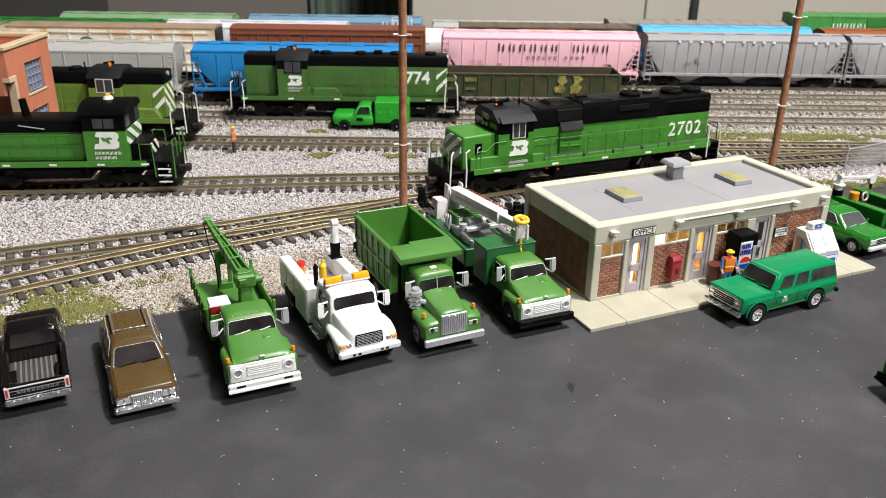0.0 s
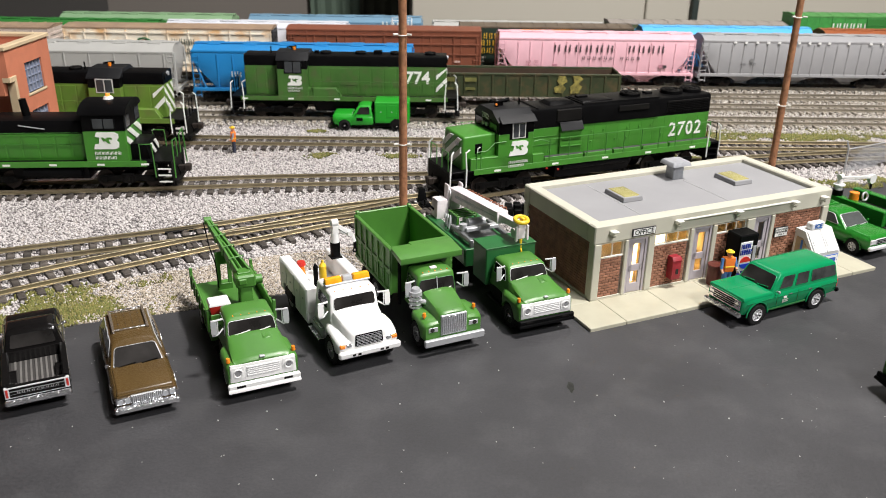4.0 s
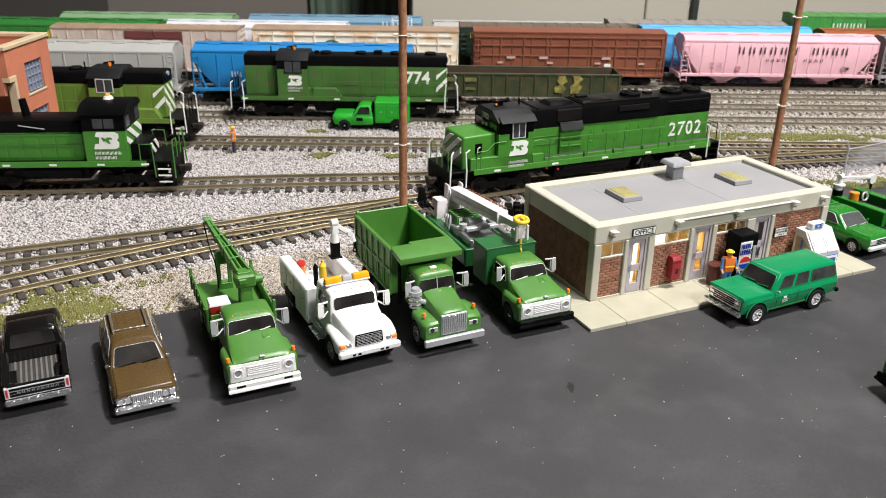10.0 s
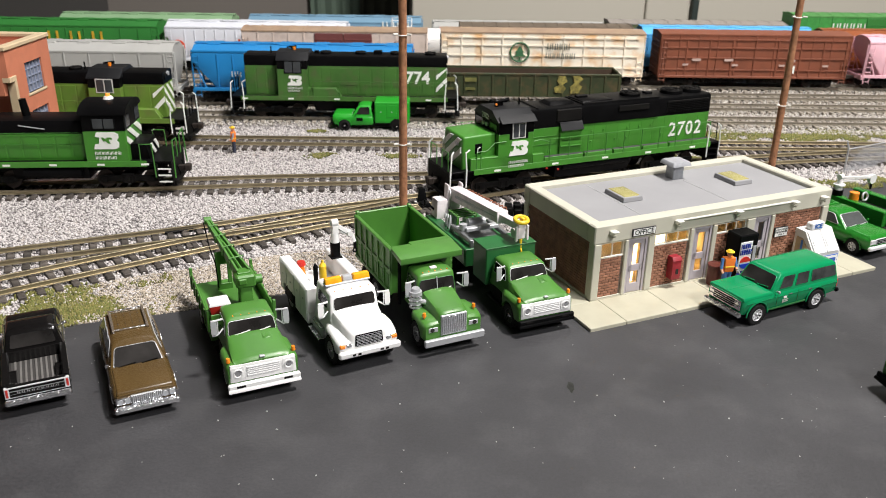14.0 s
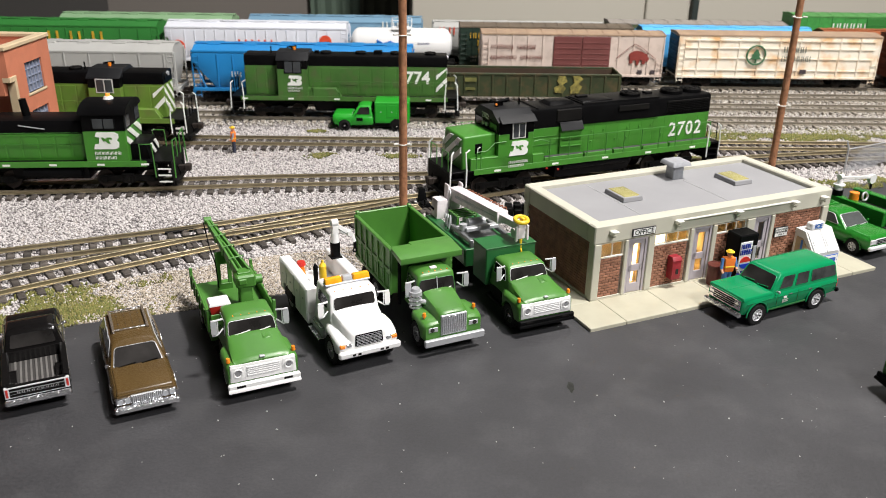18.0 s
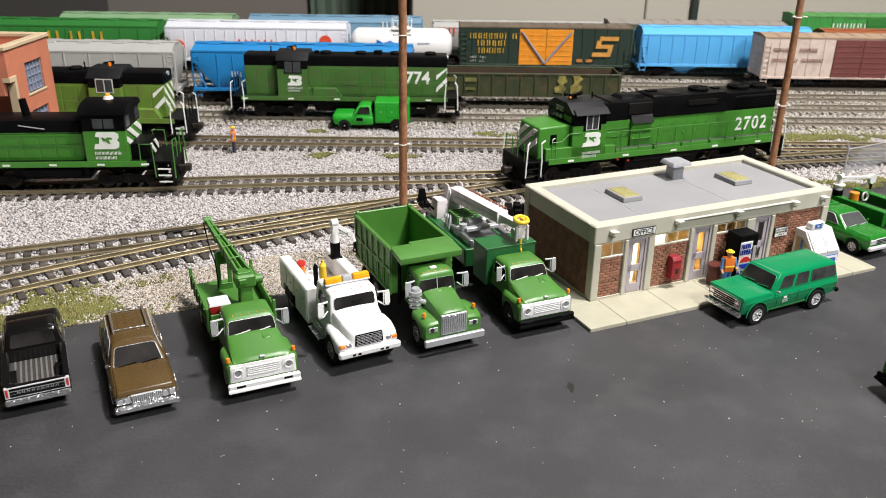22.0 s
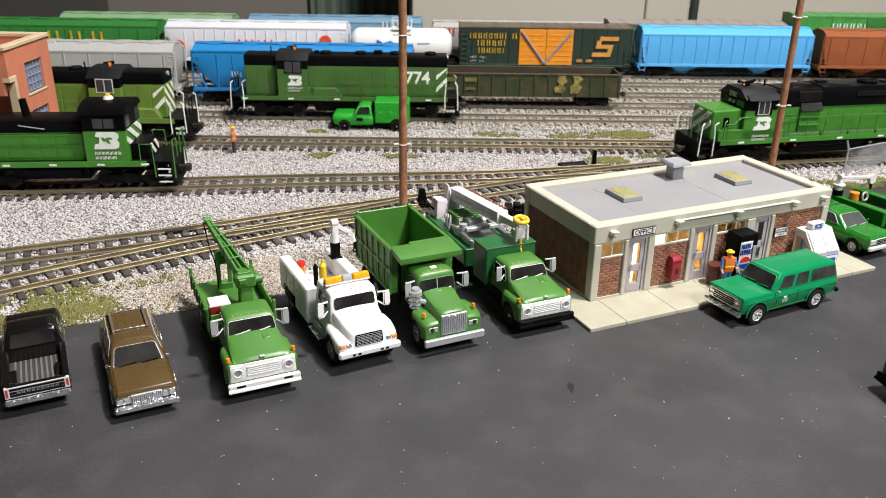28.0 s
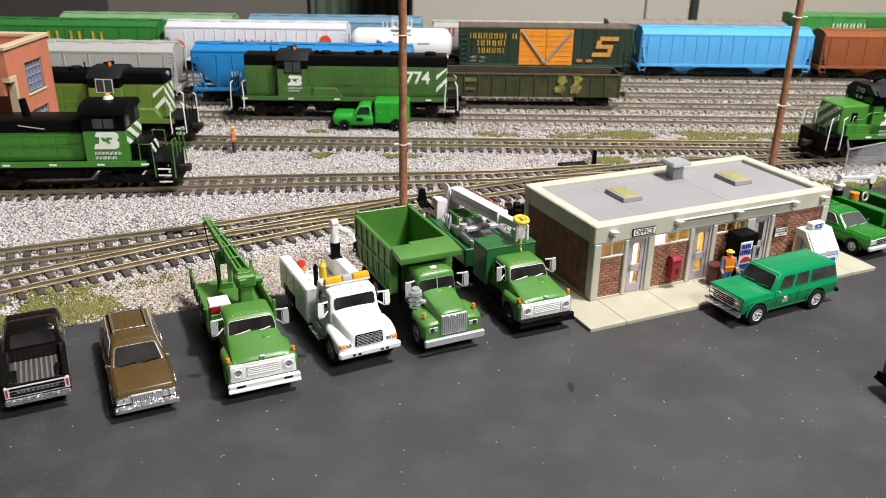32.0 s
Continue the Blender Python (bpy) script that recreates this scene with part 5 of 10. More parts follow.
def road_engine():
    car = thing("locomotive", "green and black road diesel with white stripes and number 2702", "locomotive", at(0.84, 43.33, RAILTOP, 23.84), "locomotives")
    G = M_BNLOCO
    deck_frame(car, -1.25, 16.65, G, 0.15, 15.95, (1.55, 5.13, 8.42, 11.39, 14.59))
    for x in (2.2, 13.4):
        bogie(car, x, 2.75, "truck", True)
    part("fuel_tank", Shape().hexa((5.4, 10.4, -1.0, 1.0), (5.3, 10.5, -1.35, 1.35), 0.45, 1.35, 0.12, 2), M_BLACK, car)
    part("air_tank", Shape().cyl((5.7, -1.32, 1.2), (10.1, -1.32, 1.2), 0.17, n=10), M_BLACK, car)
    for x, z in ((5.35, 1.15), (4.62, 1.28)):
        part("valve", Shape().cyl((x, -1.45, z), (x, -1.55, z), 0.055, n=8), M_RED, car, "small red fuel valve")
    # nose with a striped front and a brake wheel recess
    nose = Shape().block([(-0.46, -1.2, 1.6), (1.55, -1.2, 1.6), (1.55, 1.2, 1.6), (-0.46, 1.2, 1.6), (-0.4, -1.2, 3.42), (1.55, -1.2, 3.5), (1.55, 1.2, 3.5), (-0.4, 1.2, 3.42)], 0.13, 3)
    part("nose", nose, G, car)
    stripe_end(car, -0.47, -1, 1.15, 1.75, 3.3)
    part("headlight", Shape().cyl((-0.43, -0.62, 2.98), (-0.52, -0.62, 2.98), 0.13, n=12), M_SILVER, car)
    part("nose_door", Shape().box(0.32, 0.72, -1.225, -1.19, 2.45, 3.0, 0.01), M_BLACK, car)
    part("brake_lever", Shape().tube([(0.42, -1.24, 2.25), (0.46, -1.26, 2.75), (0.6, -1.26, 2.8)], 0.03), M_LETTER, car)
    part("nose_grab", Shape().tube([(-0.3, 0.9, 3.5), (-0.3, 0.9, 3.6), (1.3, 0.9, 3.66), (1.3, 0.9, 3.55)], 0.02), M_RAILGREEN, car)
    # cab: black band stepped down over the windows
    cab(car, 1.55, 3.68, 3.44, 4.15, 4.62, G, ((2.36, 3.17, M_WINFRAME),), wz=(-0.28, 0.12))
    part("sunshade", Shape().block([(1.61, -1.74, 4.06), (3.73, -1.74, 4.06), (3.73, -1.3, 4.34), (1.61, -1.3, 4.34), (1.61, -1.72, 4.1), (3.73, -1.72, 4.1), (3.73, -1.3, 4.4), (1.61, -1.3, 4.4)], 0.01, 1), M_ROOFBLACK, car)
    part("cab_band", Shape().box(2.2, 3.34, -1.515, -1.47, 3.12, 3.46, 0.005), M_BLACK, car, "black panel under the cab window")
    for y in (-0.85, 0.85):
        part("windscreen", Shape().box(1.51, 1.59, y - 0.45, y + 0.45, 3.52, 3.95, 0.02), M_GLASS, car)
    part("number_board", Shape().box(1.48, 1.56, -0.62, 0.62, 4.0, 4.32, 0.02), M_BLACK, car)
    lettering("number", "2702", 0.42, M_LETTER, car, pose(1.465 * S, 0.0, 4.16 * S, 0, 0, -90) @ pose(0, 0, 0, 90, 0, 0))
    for y in (-0.2, 0.2):
        part("headlight", Shape().cyl((1.5, y, 3.75), (1.42, y, 3.75), 0.12, n=12), M_SILVER, car)
    bc = part("beacon", Shape().cyl((2.1, 0, 4.66), (2.1, 0, 4.76), 0.07, 0.06, n=12), M_BEACON, car, "small lit amber beacon")
    part("beacon_base", Shape().cyl((2.1, 0, 4.5), (2.1, 0, 4.68), 0.12, n=12), M_BLACK, bc)
    part("beacon_cage", Shape().tube([(2.1, -0.3, 4.9), (2.1, 0.0, 4.84), (2.1, 0.28, 4.82)], 0.04, 6).tube([(2.14, 0.12, 4.6), (2.16, 0.13, 4.86)], 0.03, 5).tube([(2.14, -0.12, 4.6), (2.16, -0.13, 4.86)], 0.03, 5).tube([(2.02, 0.0, 4.6), (2.02, 0.0, 4.86)], 0.03, 5), M_BLACK, bc)
    part("horn", Shape().box(2.15, 2.55, 0.02, 0.12, 4.6, 4.76, 0.02).cyl((2.2, 0.25, 4.8), (1.85, 0.25, 4.86), 0.05, 0.1, 8).cyl((2.2, 0.02, 4.86), (2.85, 0.02, 4.95), 0.05, 0.1, 8).cyl((2.2, 0.14, 4.78), (2.8, 0.14, 4.84), 0.04, 0.09, 8), M_BLACK, car)
    part("antenna", Shape().cyl((3.5, 0, 4.5), (3.5, 0, 4.98), 0.05, n=8), M_BLACK, car)
    # long hood
    hood(car, 3.68, 15.9, 1.05, 3.44, 4.52, G, 0)
    part("hood_seam", Shape().box(4.1, 4.2, -0.98, 0.98, 4.5, 4.56, 0.01), M_FRAME, car)
    part("filter_box", Shape().block([(5.55, -1.2, 1.62), (6.95, -1.2, 1.62), (6.95, 1.2, 1.62), (5.55, 1.2, 1.62), (5.55, -1.2, 3.2), (6.95, -1.2, 3.2), (6.95, 1.2, 3.2), (5.55, 1.2, 3.2)], 0.02, 1), G, car, "green equipment box")
    part("filter_hood", Shape().block([(5.55, -1.34, 3.2), (6.95, -1.34, 3.2), (6.95, 1.34, 3.2), (5.55, 1.34, 3.2), (5.55, -1.12, 3.62), (6.95, -1.12, 3.62), (6.95, 1.12, 3.62), (5.55, 1.12, 3.62)], 0.02, 1), G, car, "sloped green filter hood")
    part("filter_lid", Shape().block([(5.53, -1.36, 3.24), (6.97, -1.36, 3.24), (6.97, -1.1, 3.66), (5.53, -1.1, 3.66), (5.53, -1.34, 3.28), (6.97, -1.34, 3.28), (6.97, -1.08, 3.69), (5.53, -1.08, 3.69)], 0.005, 1), M_ROOFBLACK, car, "black filter lid")
    for z in (2.28, 2.78):
        part("filter_shelf", Shape().box(5.6, 6.9, -1.27, -1.19, z, z + 0.08, 0.01), G, car)
    part("filter_grille", Shape().box(5.3, 6.9, -1.12, 1.12, 3.7, 4.4, 0.05), M_FRAME, car)
    part("roof_hatch", Shape().hexa((5.05, 6.75, -0.62, 0.62), (5.25, 6.6, -0.42, 0.42), 4.5, 4.7, 0.03, 1), M_BLACK, car)
    part("roof_hatch", Shape().hexa((7.05, 9.1, -0.85, 0.85), (7.1, 9.05, -0.75, 0.75), 4.5, 4.66, 0.03, 1), M_BLACK, car)
    part("dynamic_brake", Shape().hexa((7.0, 12.2, -1.14, 1.14), (7.0, 12.2, -0.98, 0.98), 3.46, 4.6, 0.06, 2), M_BLACK, car, "black dynamic brake housing")
    fan(car, 10.8, 0.62, 4.58, 0.16)
    fan(car, 13.75, 0.68, 4.5, 0.2)
    fan(car, 15.15, 0.66, 4.5, 0.2)
    part("exhaust", Shape().box(7.3, 8.0, 0.1, 0.45, 4.62, 4.76, 0.03), M_BLACK, car)
    part("roof_box", Shape().box(11.85, 12.3, -0.15, 0.3, 4.56, 4.68, 0.03), M_BLACK, car)
    rng = random.Random(27)
    for sy in (-1, 1):
        lv = part("radiator_grille", Shape().box(12.75, 15.75, sy * 1.06 - 0.04, sy * 1.06 + 0.04, 3.62, 4.3, 0.02), M_FRAME, car)
        for k in range(6):
            part("slat", Shape().box(12.8, 15.7, sy * 1.11 - 0.02, sy * 1.11 + 0.02, 3.67 + 0.1 * k, 3.71 + 0.1 * k, 0), M_BLACK, lv)
        part("radiator_grille", Shape().box(9.35, 11.4, sy * 1.12 - 0.03, sy * 1.12 + 0.03, 3.98, 4.3, 0.02), M_FRAME, car)
        for k in range(11):
            x = 7.0 + k * 0.81
            part("hood_door", Shape().box(x, x + 0.765, sy * 1.05 - 0.01, sy * 1.05 + 0.01, 1.72, 3.36, 0.004), G, car)
            for z in (2.35, 2.95):
                if rng.random() < 0.75:
                    part("latch", Shape().box(x + 0.6, x + 0.68, sy * 1.085 - 0.025, sy * 1.085 + 0.025, z, z + 0.1, 0.01), G, car)
        for z in (2.5, 2.95):
            part("hinge_strip", Shape().box(3.8, 5.4, sy * 1.06 - 0.02, sy * 1.06 + 0.02, z, z + 0.03, 0.005), G, car)
        part("side_step", Shape().box(3.7, 4.4, sy * 1.36 - 0.14, sy * 1.36 + 0.14, 1.6, 2.15, 0.02), G, car)
        for k in range(6):
            x = (-0.05, 4.45, 7.05, 9.0, 11.0, 12.9)[k]
            w = (3.72, 2.5, 1.85, 1.9, 1.8, 3.0)[k]
            part("battery_box", Shape().box(x, x + w, sy * 1.36 - 0.14, sy * 1.36 + 0.14, 1.6, 1.9 if k else 2.28, 0.02), G, car)
            if k:
                part("walkway_tread", Shape().box(x + 0.03, x + w - 0.03, sy * 1.35 - 0.13, sy * 1.35 + 0.13, 1.89, 1.915, 0.005), M_TREAD, car, "dark grey walkway tread")
        for k in range(4):
            part("box_hinge", Shape().box(0.4 + 0.85 * k, 0.6 + 0.85 * k, sy * 1.51 - 0.015, sy * 1.51 + 0.015, 2.2, 2.25, 0.005), G, car)
    stripe_end(car, 15.92, 1, 1.0, 1.75, 3.4)
    emblem(car, 2.78, -1.53, 2.62, 0.94, G, 0.17)
    emblem(car, 2.62, 1.52, 2.7, 0.94, G)
    lettering("number", "2702", 1.14, M_LETTER, car, upright(14.22, -1.085, 2.54) @ Matrix.Diagonal((0.92, 1, 1, 1)), "large white number", 0.02, 1.18)
    steps(car, -0.8, -1, M_BLACK)
    steps(car, 16.22, 1, M_BLACK)
    handrails(car, 4.75, 15.75, 10, 2.92, M_RAILGREEN)
    part("handrail", Shape().tube([(3.75, -1.5, 2.9), (4.2, -1.5, 2.95), (4.75, -1.5, 2.75)], 0.028), M_RAILGREEN, car)
    part("handrail", Shape().tube([(0.35, -1.5, 2.62), (0.9, -1.5, 2.64), (1.35, -1.48, 3.02), (2.0, -1.55, 3.06)], 0.028), M_RAILGREEN, car)
    for x in (0.3, 0.55):
        part("stanchion", Shape().cyl((x, -1.5, 1.6), (x, -1.5, 2.62), 0.03, n=6), M_RAILGREEN, car)
    end_rails(car, -1.22, -1, M_RAILGREEN, M_LETTER)
    end_rails(car, 16.62, 1, M_BLACK, M_LETTER)
    return car


ROAD_ENGINE = road_engine()


def old_engine(label, m, cab_x, short, long_, number, stripe_at, paint, deck0, deck1, logo=True):
    """A high-hooded road switcher; hoods on both sides of its cab."""
    car = thing("locomotive", label, "locomotive", m, "locomotives")
    deck_frame(car, deck0, deck1, paint, deck0 + 0.7, deck1 - 0.7, [deck0 + 1.0 + i * 3.3 for i in range(5)])
    ln = deck1 - deck0
    for x in (deck0 + 3.3, deck1 - 3.3):
        bogie(car, x, 2.75, "truck", True)
    part("fuel_tank", Shape().hexa((deck0 + 6, deck1 - 6, -1.0, 1.0), (deck0 + 5.7, deck1 - 5.7, -1.35, 1.35), 0.5, 1.35, 0.12, 2), M_BLACK, car)
    c0, c1 = cab_x
    cab(car, c0, c1, 3.6, 4.25, 4.72, paint, ((c0 + 0.5, c1 - 0.4, M_BLACK if logo else M_WINFRAME),))
    hood(car, short[0], short[1], 0.95, 3.75, 4.5, paint, 3)
    hood(car, long_[0], long_[1], 0.95, 3.75, 4.5, paint, 11)
    for x in (short, long_):
        xe = x[0] if x[0] < c0 else x[1]
        d = -1 if x[0] < c0 else 1
        part("number_board", Shape().box(xe - 0.06, xe + 0.06, -0.7, 0.7, 4.0, 4.3, 0.03), M_BLACK, car)
        part("headlight", Shape().cyl((xe, 0, 4.3), (xe + d * 0.12, 0, 4.3), 0.14, n=12), M_SILVER, car)
        stripe_end(car, xe + d * 0.01, d, 0.9, 1.75, 3.65)
    side_stripes(car, stripe_at[0], stripe_at[1], -0.975, 1.7, 3.72)
    n = int(abs(long_[1] - long_[0]) / 2.2)
    for i in range(n):
        x = long_[0] + 1.2 + i * (long_[1] - long_[0] - 2.4) / max(1, n - 1)
        fan(car, x, 0.42, 4.48, 0.14)
    part("exhaust", Shape().box(sum(long_) / 2 - 0.3, sum(long_) / 2 + 0.3, -0.18, 0.18, 4.45, 4.75, 0.03), M_BLACK, car)
    part("exhaust", Shape().box(long_[0] + 0.4, long_[0] + 0.7, -0.1, 0.1, 4.45, 4.7, 0.02), M_BLACK, car)
    for sy in (-1, 1):
        part("walkway_box", Shape().hexa((c0 + 0.2, c1 + 2.4, sy * 1.2 - 0.26, sy * 1.2 + 0.26), (c0 + 0.2, c1 + 2.0, sy * 1.2 - 0.24, sy * 1.2 + 0.24), 1.6, 2.25, 0.03, 1), paint, car)
        part("hood_grille", Shape().box(long_[0] + 1.6, long_[0] + 3.6, sy * 0.97 - 0.02, sy * 0.97 + 0.02, 2.4, 3.6, 0.01), paint, car)
    bc = part("beacon", Shape().cyl(((c0 + c1) / 2, 0, 4.72), ((c0 + c1) / 2, 0, 4.92), 0.11, n=12), M_ORANGE, car, "amber beacon")
    part("horn", Shape().cyl((c0 + 0.5, 0.3, 4.85), (c0 + 1.2, 0.3, 4.9), 0.05, 0.1, 8).box(c0 + 0.8, c0 + 0.9, 0.25, 0.35, 4.65, 4.85, 0), M_BLACK, car)
    part("antenna", Shape().cyl((c0 - 0.6, 0, 4.45), (c0 - 0.6, 0, 4.95), 0.05, n=8), M_BLACK, car)
    if number:
        lettering("number", number[0], 1.2, M_LETTER, car, upright(number[1], -0.985, 2.95), "large white number", 0.03)
    if logo:
        emblem(car, (c0 + c1) / 2 + 0.15, -1.52, 2.8, 0.85, paint)
    steps(car, deck0 + 0.45, -1, M_BLACK)
    steps(car, deck1 - 0.45, 1, M_BLACK)
    handrails(car, long_[0] + 0.4, long_[1] - 0.2, 6, 2.75, paint)
    end_rails(car, deck0, -1, M_BLACK, M_LETTER)
    end_rails(car, deck1, 1, M_BLACK, M_LETTER)
    return car


old_engine("faded green high-hood diesel numbered 1774", on_track(0, -7.3), (-4.75, -2.6), (-7.15, -4.75), (-2.6, 7.35), ("1774", 4.95), (7.35, 1), M_BNOLD, -8.15, 8.15)
old_engine("dusty green high-hood diesel behind the switcher", at(-26.0, 53.13, RAILTOP, YAW), (3.4, 5.4), (5.4, 8.0), (-7.2, 3.4), None, (8.0, 1), grainy("dusty_green_paint", (0.13, 0.24, 0.03), 0.6, 0, 0.2, 0.5, 0.08, 25, (0.14, 0.12, 0.05), 0.4), -8.1, 9.3, False)


def switcher():
    car = thing("locomotive", "green and black yard switcher with arched cab roof", "locomotive", at(-16.5, 44.15, RAILTOP, 5.0), "locomotives")
    G = M_BNLOCO
    deck_frame(car, -11.2, 1.6, G, -11.0, 0.3, (-9.5, -7.0, -4.6, -2.1, 0.2))
    for x in (-8.4, -0.9):
        bogie(car, x, 2.5, "truck", True)
    part("fuel_tank", Shape().hexa((-6.9, -2.9, -1.0, 1.0), (-6.9, -2.9, -1.3, 1.3), 0.55, 1.3, 0.1, 2), M_BLACK, car)
    part("air_tank", Shape().cyl((-6.2, -1.3, 1.0), (-3.2, -1.3, 1.0), 0.25, n=12), M_BLACK, car)
    hood(car, -10.4, -2.75, 1.05, 3.08, 3.86, G, 9, 0.3)
    part("exhaust_stack", Shape().cyl((-6.1, 0, 3.8), (-6.2, 0, 4.75), 0.22, 0.19, n=12), M_BLACK, car)
    part("exhaust_stack", Shape().cyl((-8.6, 0, 3.8), (-8.7, 0, 4.75), 0.22, 0.19, n=12), M_BLACK, car)
    part("hood_bracket", Shape().box(-7.8, -7.7, -1.1, -1.0, 3.3, 3.6, 0.01).tube([(-6.2, -1.06, 3.55), (-4.9, -1.08, 3.35)], 0.03), M_SILVER, car)
    cab(car, -2.82, -0.6, 3.32, 4.2, 4.74, G, ((-2.3, -1.1, M_BLACK),), 1.5, True, (0.1, 0.14))
    part("number_board", Shape().box(-0.62, -0.46, -0.55, 0.1, 4.2, 4.5, 0.03), M_BLACK, car)
    for y in (-0.95, 0.95):
        part("end_window", Shape().box(-0.64, -0.56, y - 0.35, y + 0.35, 3.45, 4.15, 0.02), M_CABGLASS, car)
    part("rear_box", Shape().hexa((-0.6, 0.4, -1.0, 1.0), (-0.6, 0.25, -1.0, 1.0), 1.6, 2.5, 0.05, 2), M_BLACK, car, "black rear step box")
    stripe_end(car, -0.57, 1, 1.45, 1.9, 3.32)
    stripe_end(car, 0.4, 1, 0.95, 1.7, 2.4)
    for z in (2.0, 2.6):
        part("hood_rail", Shape().tube([(-10.2, -1.12, z + 0.55), (-2.9, -1.12, z + 0.55)], 0.02, 5), M_RAILGREEN, car)
    bc = part("beacon", Shape().cyl((-1.7, 0, 4.85), (-1.7, 0, 5.02), 0.11, n=12), M_BEACON, car, "lit amber beacon")
    part("beacon_base", Shape().cyl((-1.7, 0, 4.74), (-1.7, 0, 4.88), 0.28, 0.2, n=12), M_WHITE, bc)
    emblem(car, -1.65, -1.52, 2.82, 1.1, G)
    steps(car, 1.2, 1, M_BLACK, 3)
    part("step_edge", Shape().box(0.85, 1.55, -1.54, -1.5, 0.46, 0.54, 0).box(0.85, 1.55, -1.54, -1.5, 0.82, 0.9, 0).box(0.85, 1.55, -1.54, -1.5, 1.18, 1.26, 0), M_LETTER, car, "white step edges")
    steps(car, -10.7, -1, M_BLACK)
    for sy in (-1, 1):
        part("end_rail", Shape().tube([(1.7, sy * 0.4, 1.6), (1.7, sy * 0.4, 2.65), (1.7, sy * 1.3, 2.75), (1.75, sy * 1.5, 0.7)], 0.04), M_RAILGREEN, car)
        part("end_rail", Shape().tube([(0.0, sy * 1.5, 1.6), (0.0, sy * 1.5, 2.6), (0.65, sy * 1.5, 2.6), (0.72, sy * 1.52, 0.75)], 0.04), M_RAILGREEN, car)
    return car


switcher()

# ---- the office ----
M_PANE = bpy.data.materials.new("clear_pane")
M_PANE.use_nodes = True
_n, _l = M_PANE.node_tree.nodes, M_PANE.node_tree.links
_t, _g, _m = _n.new("ShaderNodeBsdfTransparent"), _n.new("ShaderNodeBsdfGlossy"), _n.new("ShaderNodeMixShader")
_g.inputs["Roughness"].default_value = 0.05
_m.inputs[0].default_value = 0.07
_l.new(_t.outputs[0], _m.inputs[1])
_l.new(_g.outputs[0], _m.inputs[2])
_l.new(_m.outputs[0], _n["Material Output"].inputs[0])
M_INSIDE = grainy("warm_room_paint", (0.75, 0.55, 0.28), 0.8, 0, 0.2, 0.8)
M_LAMPSHADE = glow("lit_ceiling_strip", (1.0, 0.8, 0.42), 14.0)
M_SIGNWHITE = grainy("sign_white", (0.82, 0.82, 0.8), 0.5)
M_SIGNBLACK = grainy("sign_black", (0.015, 0.015, 0.015), 0.5)
M_WINTRIM = grainy("cream_white_window_trim", (0.75, 0.74, 0.68), 0.5)

BRICK = mesh_of("brick", Shape().box(-0.165, 0.165, -0.03, 0.03, -0.05, 0.05, 0.012), M_BRICK, smooth=False)
HALFBRICK = mesh_of("brick", Shape().box(-0.08, 0.08, -0.03, 0.03, -0.05, 0.05, 0.012), M_BRICK, smooth=False)


def brick_panel(parent, u0, u1, z0, z1, y, joined=None, along="x"):
    """Courses of bricks proud of a mortar bed, in running bond."""
    rows = int((z1 - z0) / 0.118)
    for r in range(rows):
        z = z0 + 0.06 + r * (z1 - z0 - 0.01) / rows
        u = u0 + 0.01
        first = r % 2 == 1
        while u < u1 - 0.06:
            w = 0.175 if first else min(0.345, u1 - u)
            first = False
            if w < 0.12:
                break
            half = w < 0.3
            c = u + (0.09 if half else 0.1725)
            if joined is None:
                ob = new("brick", HALFBRICK if half else BRICK)
                ob.parent, ob.location = parent, (c * S, y * S, z * S)
            else:
                hw = 0.08 if half else 0.165
                if along == "x":
                    joined.box(c - hw, c + hw, y - 0.03, y + 0.03, z - 0.05, z + 0.05, 0.01)
                else:
                    joined.box(y - 0.03, y + 0.03, c - hw, c + hw, z - 0.05, z + 0.05, 0.01)
            u += w


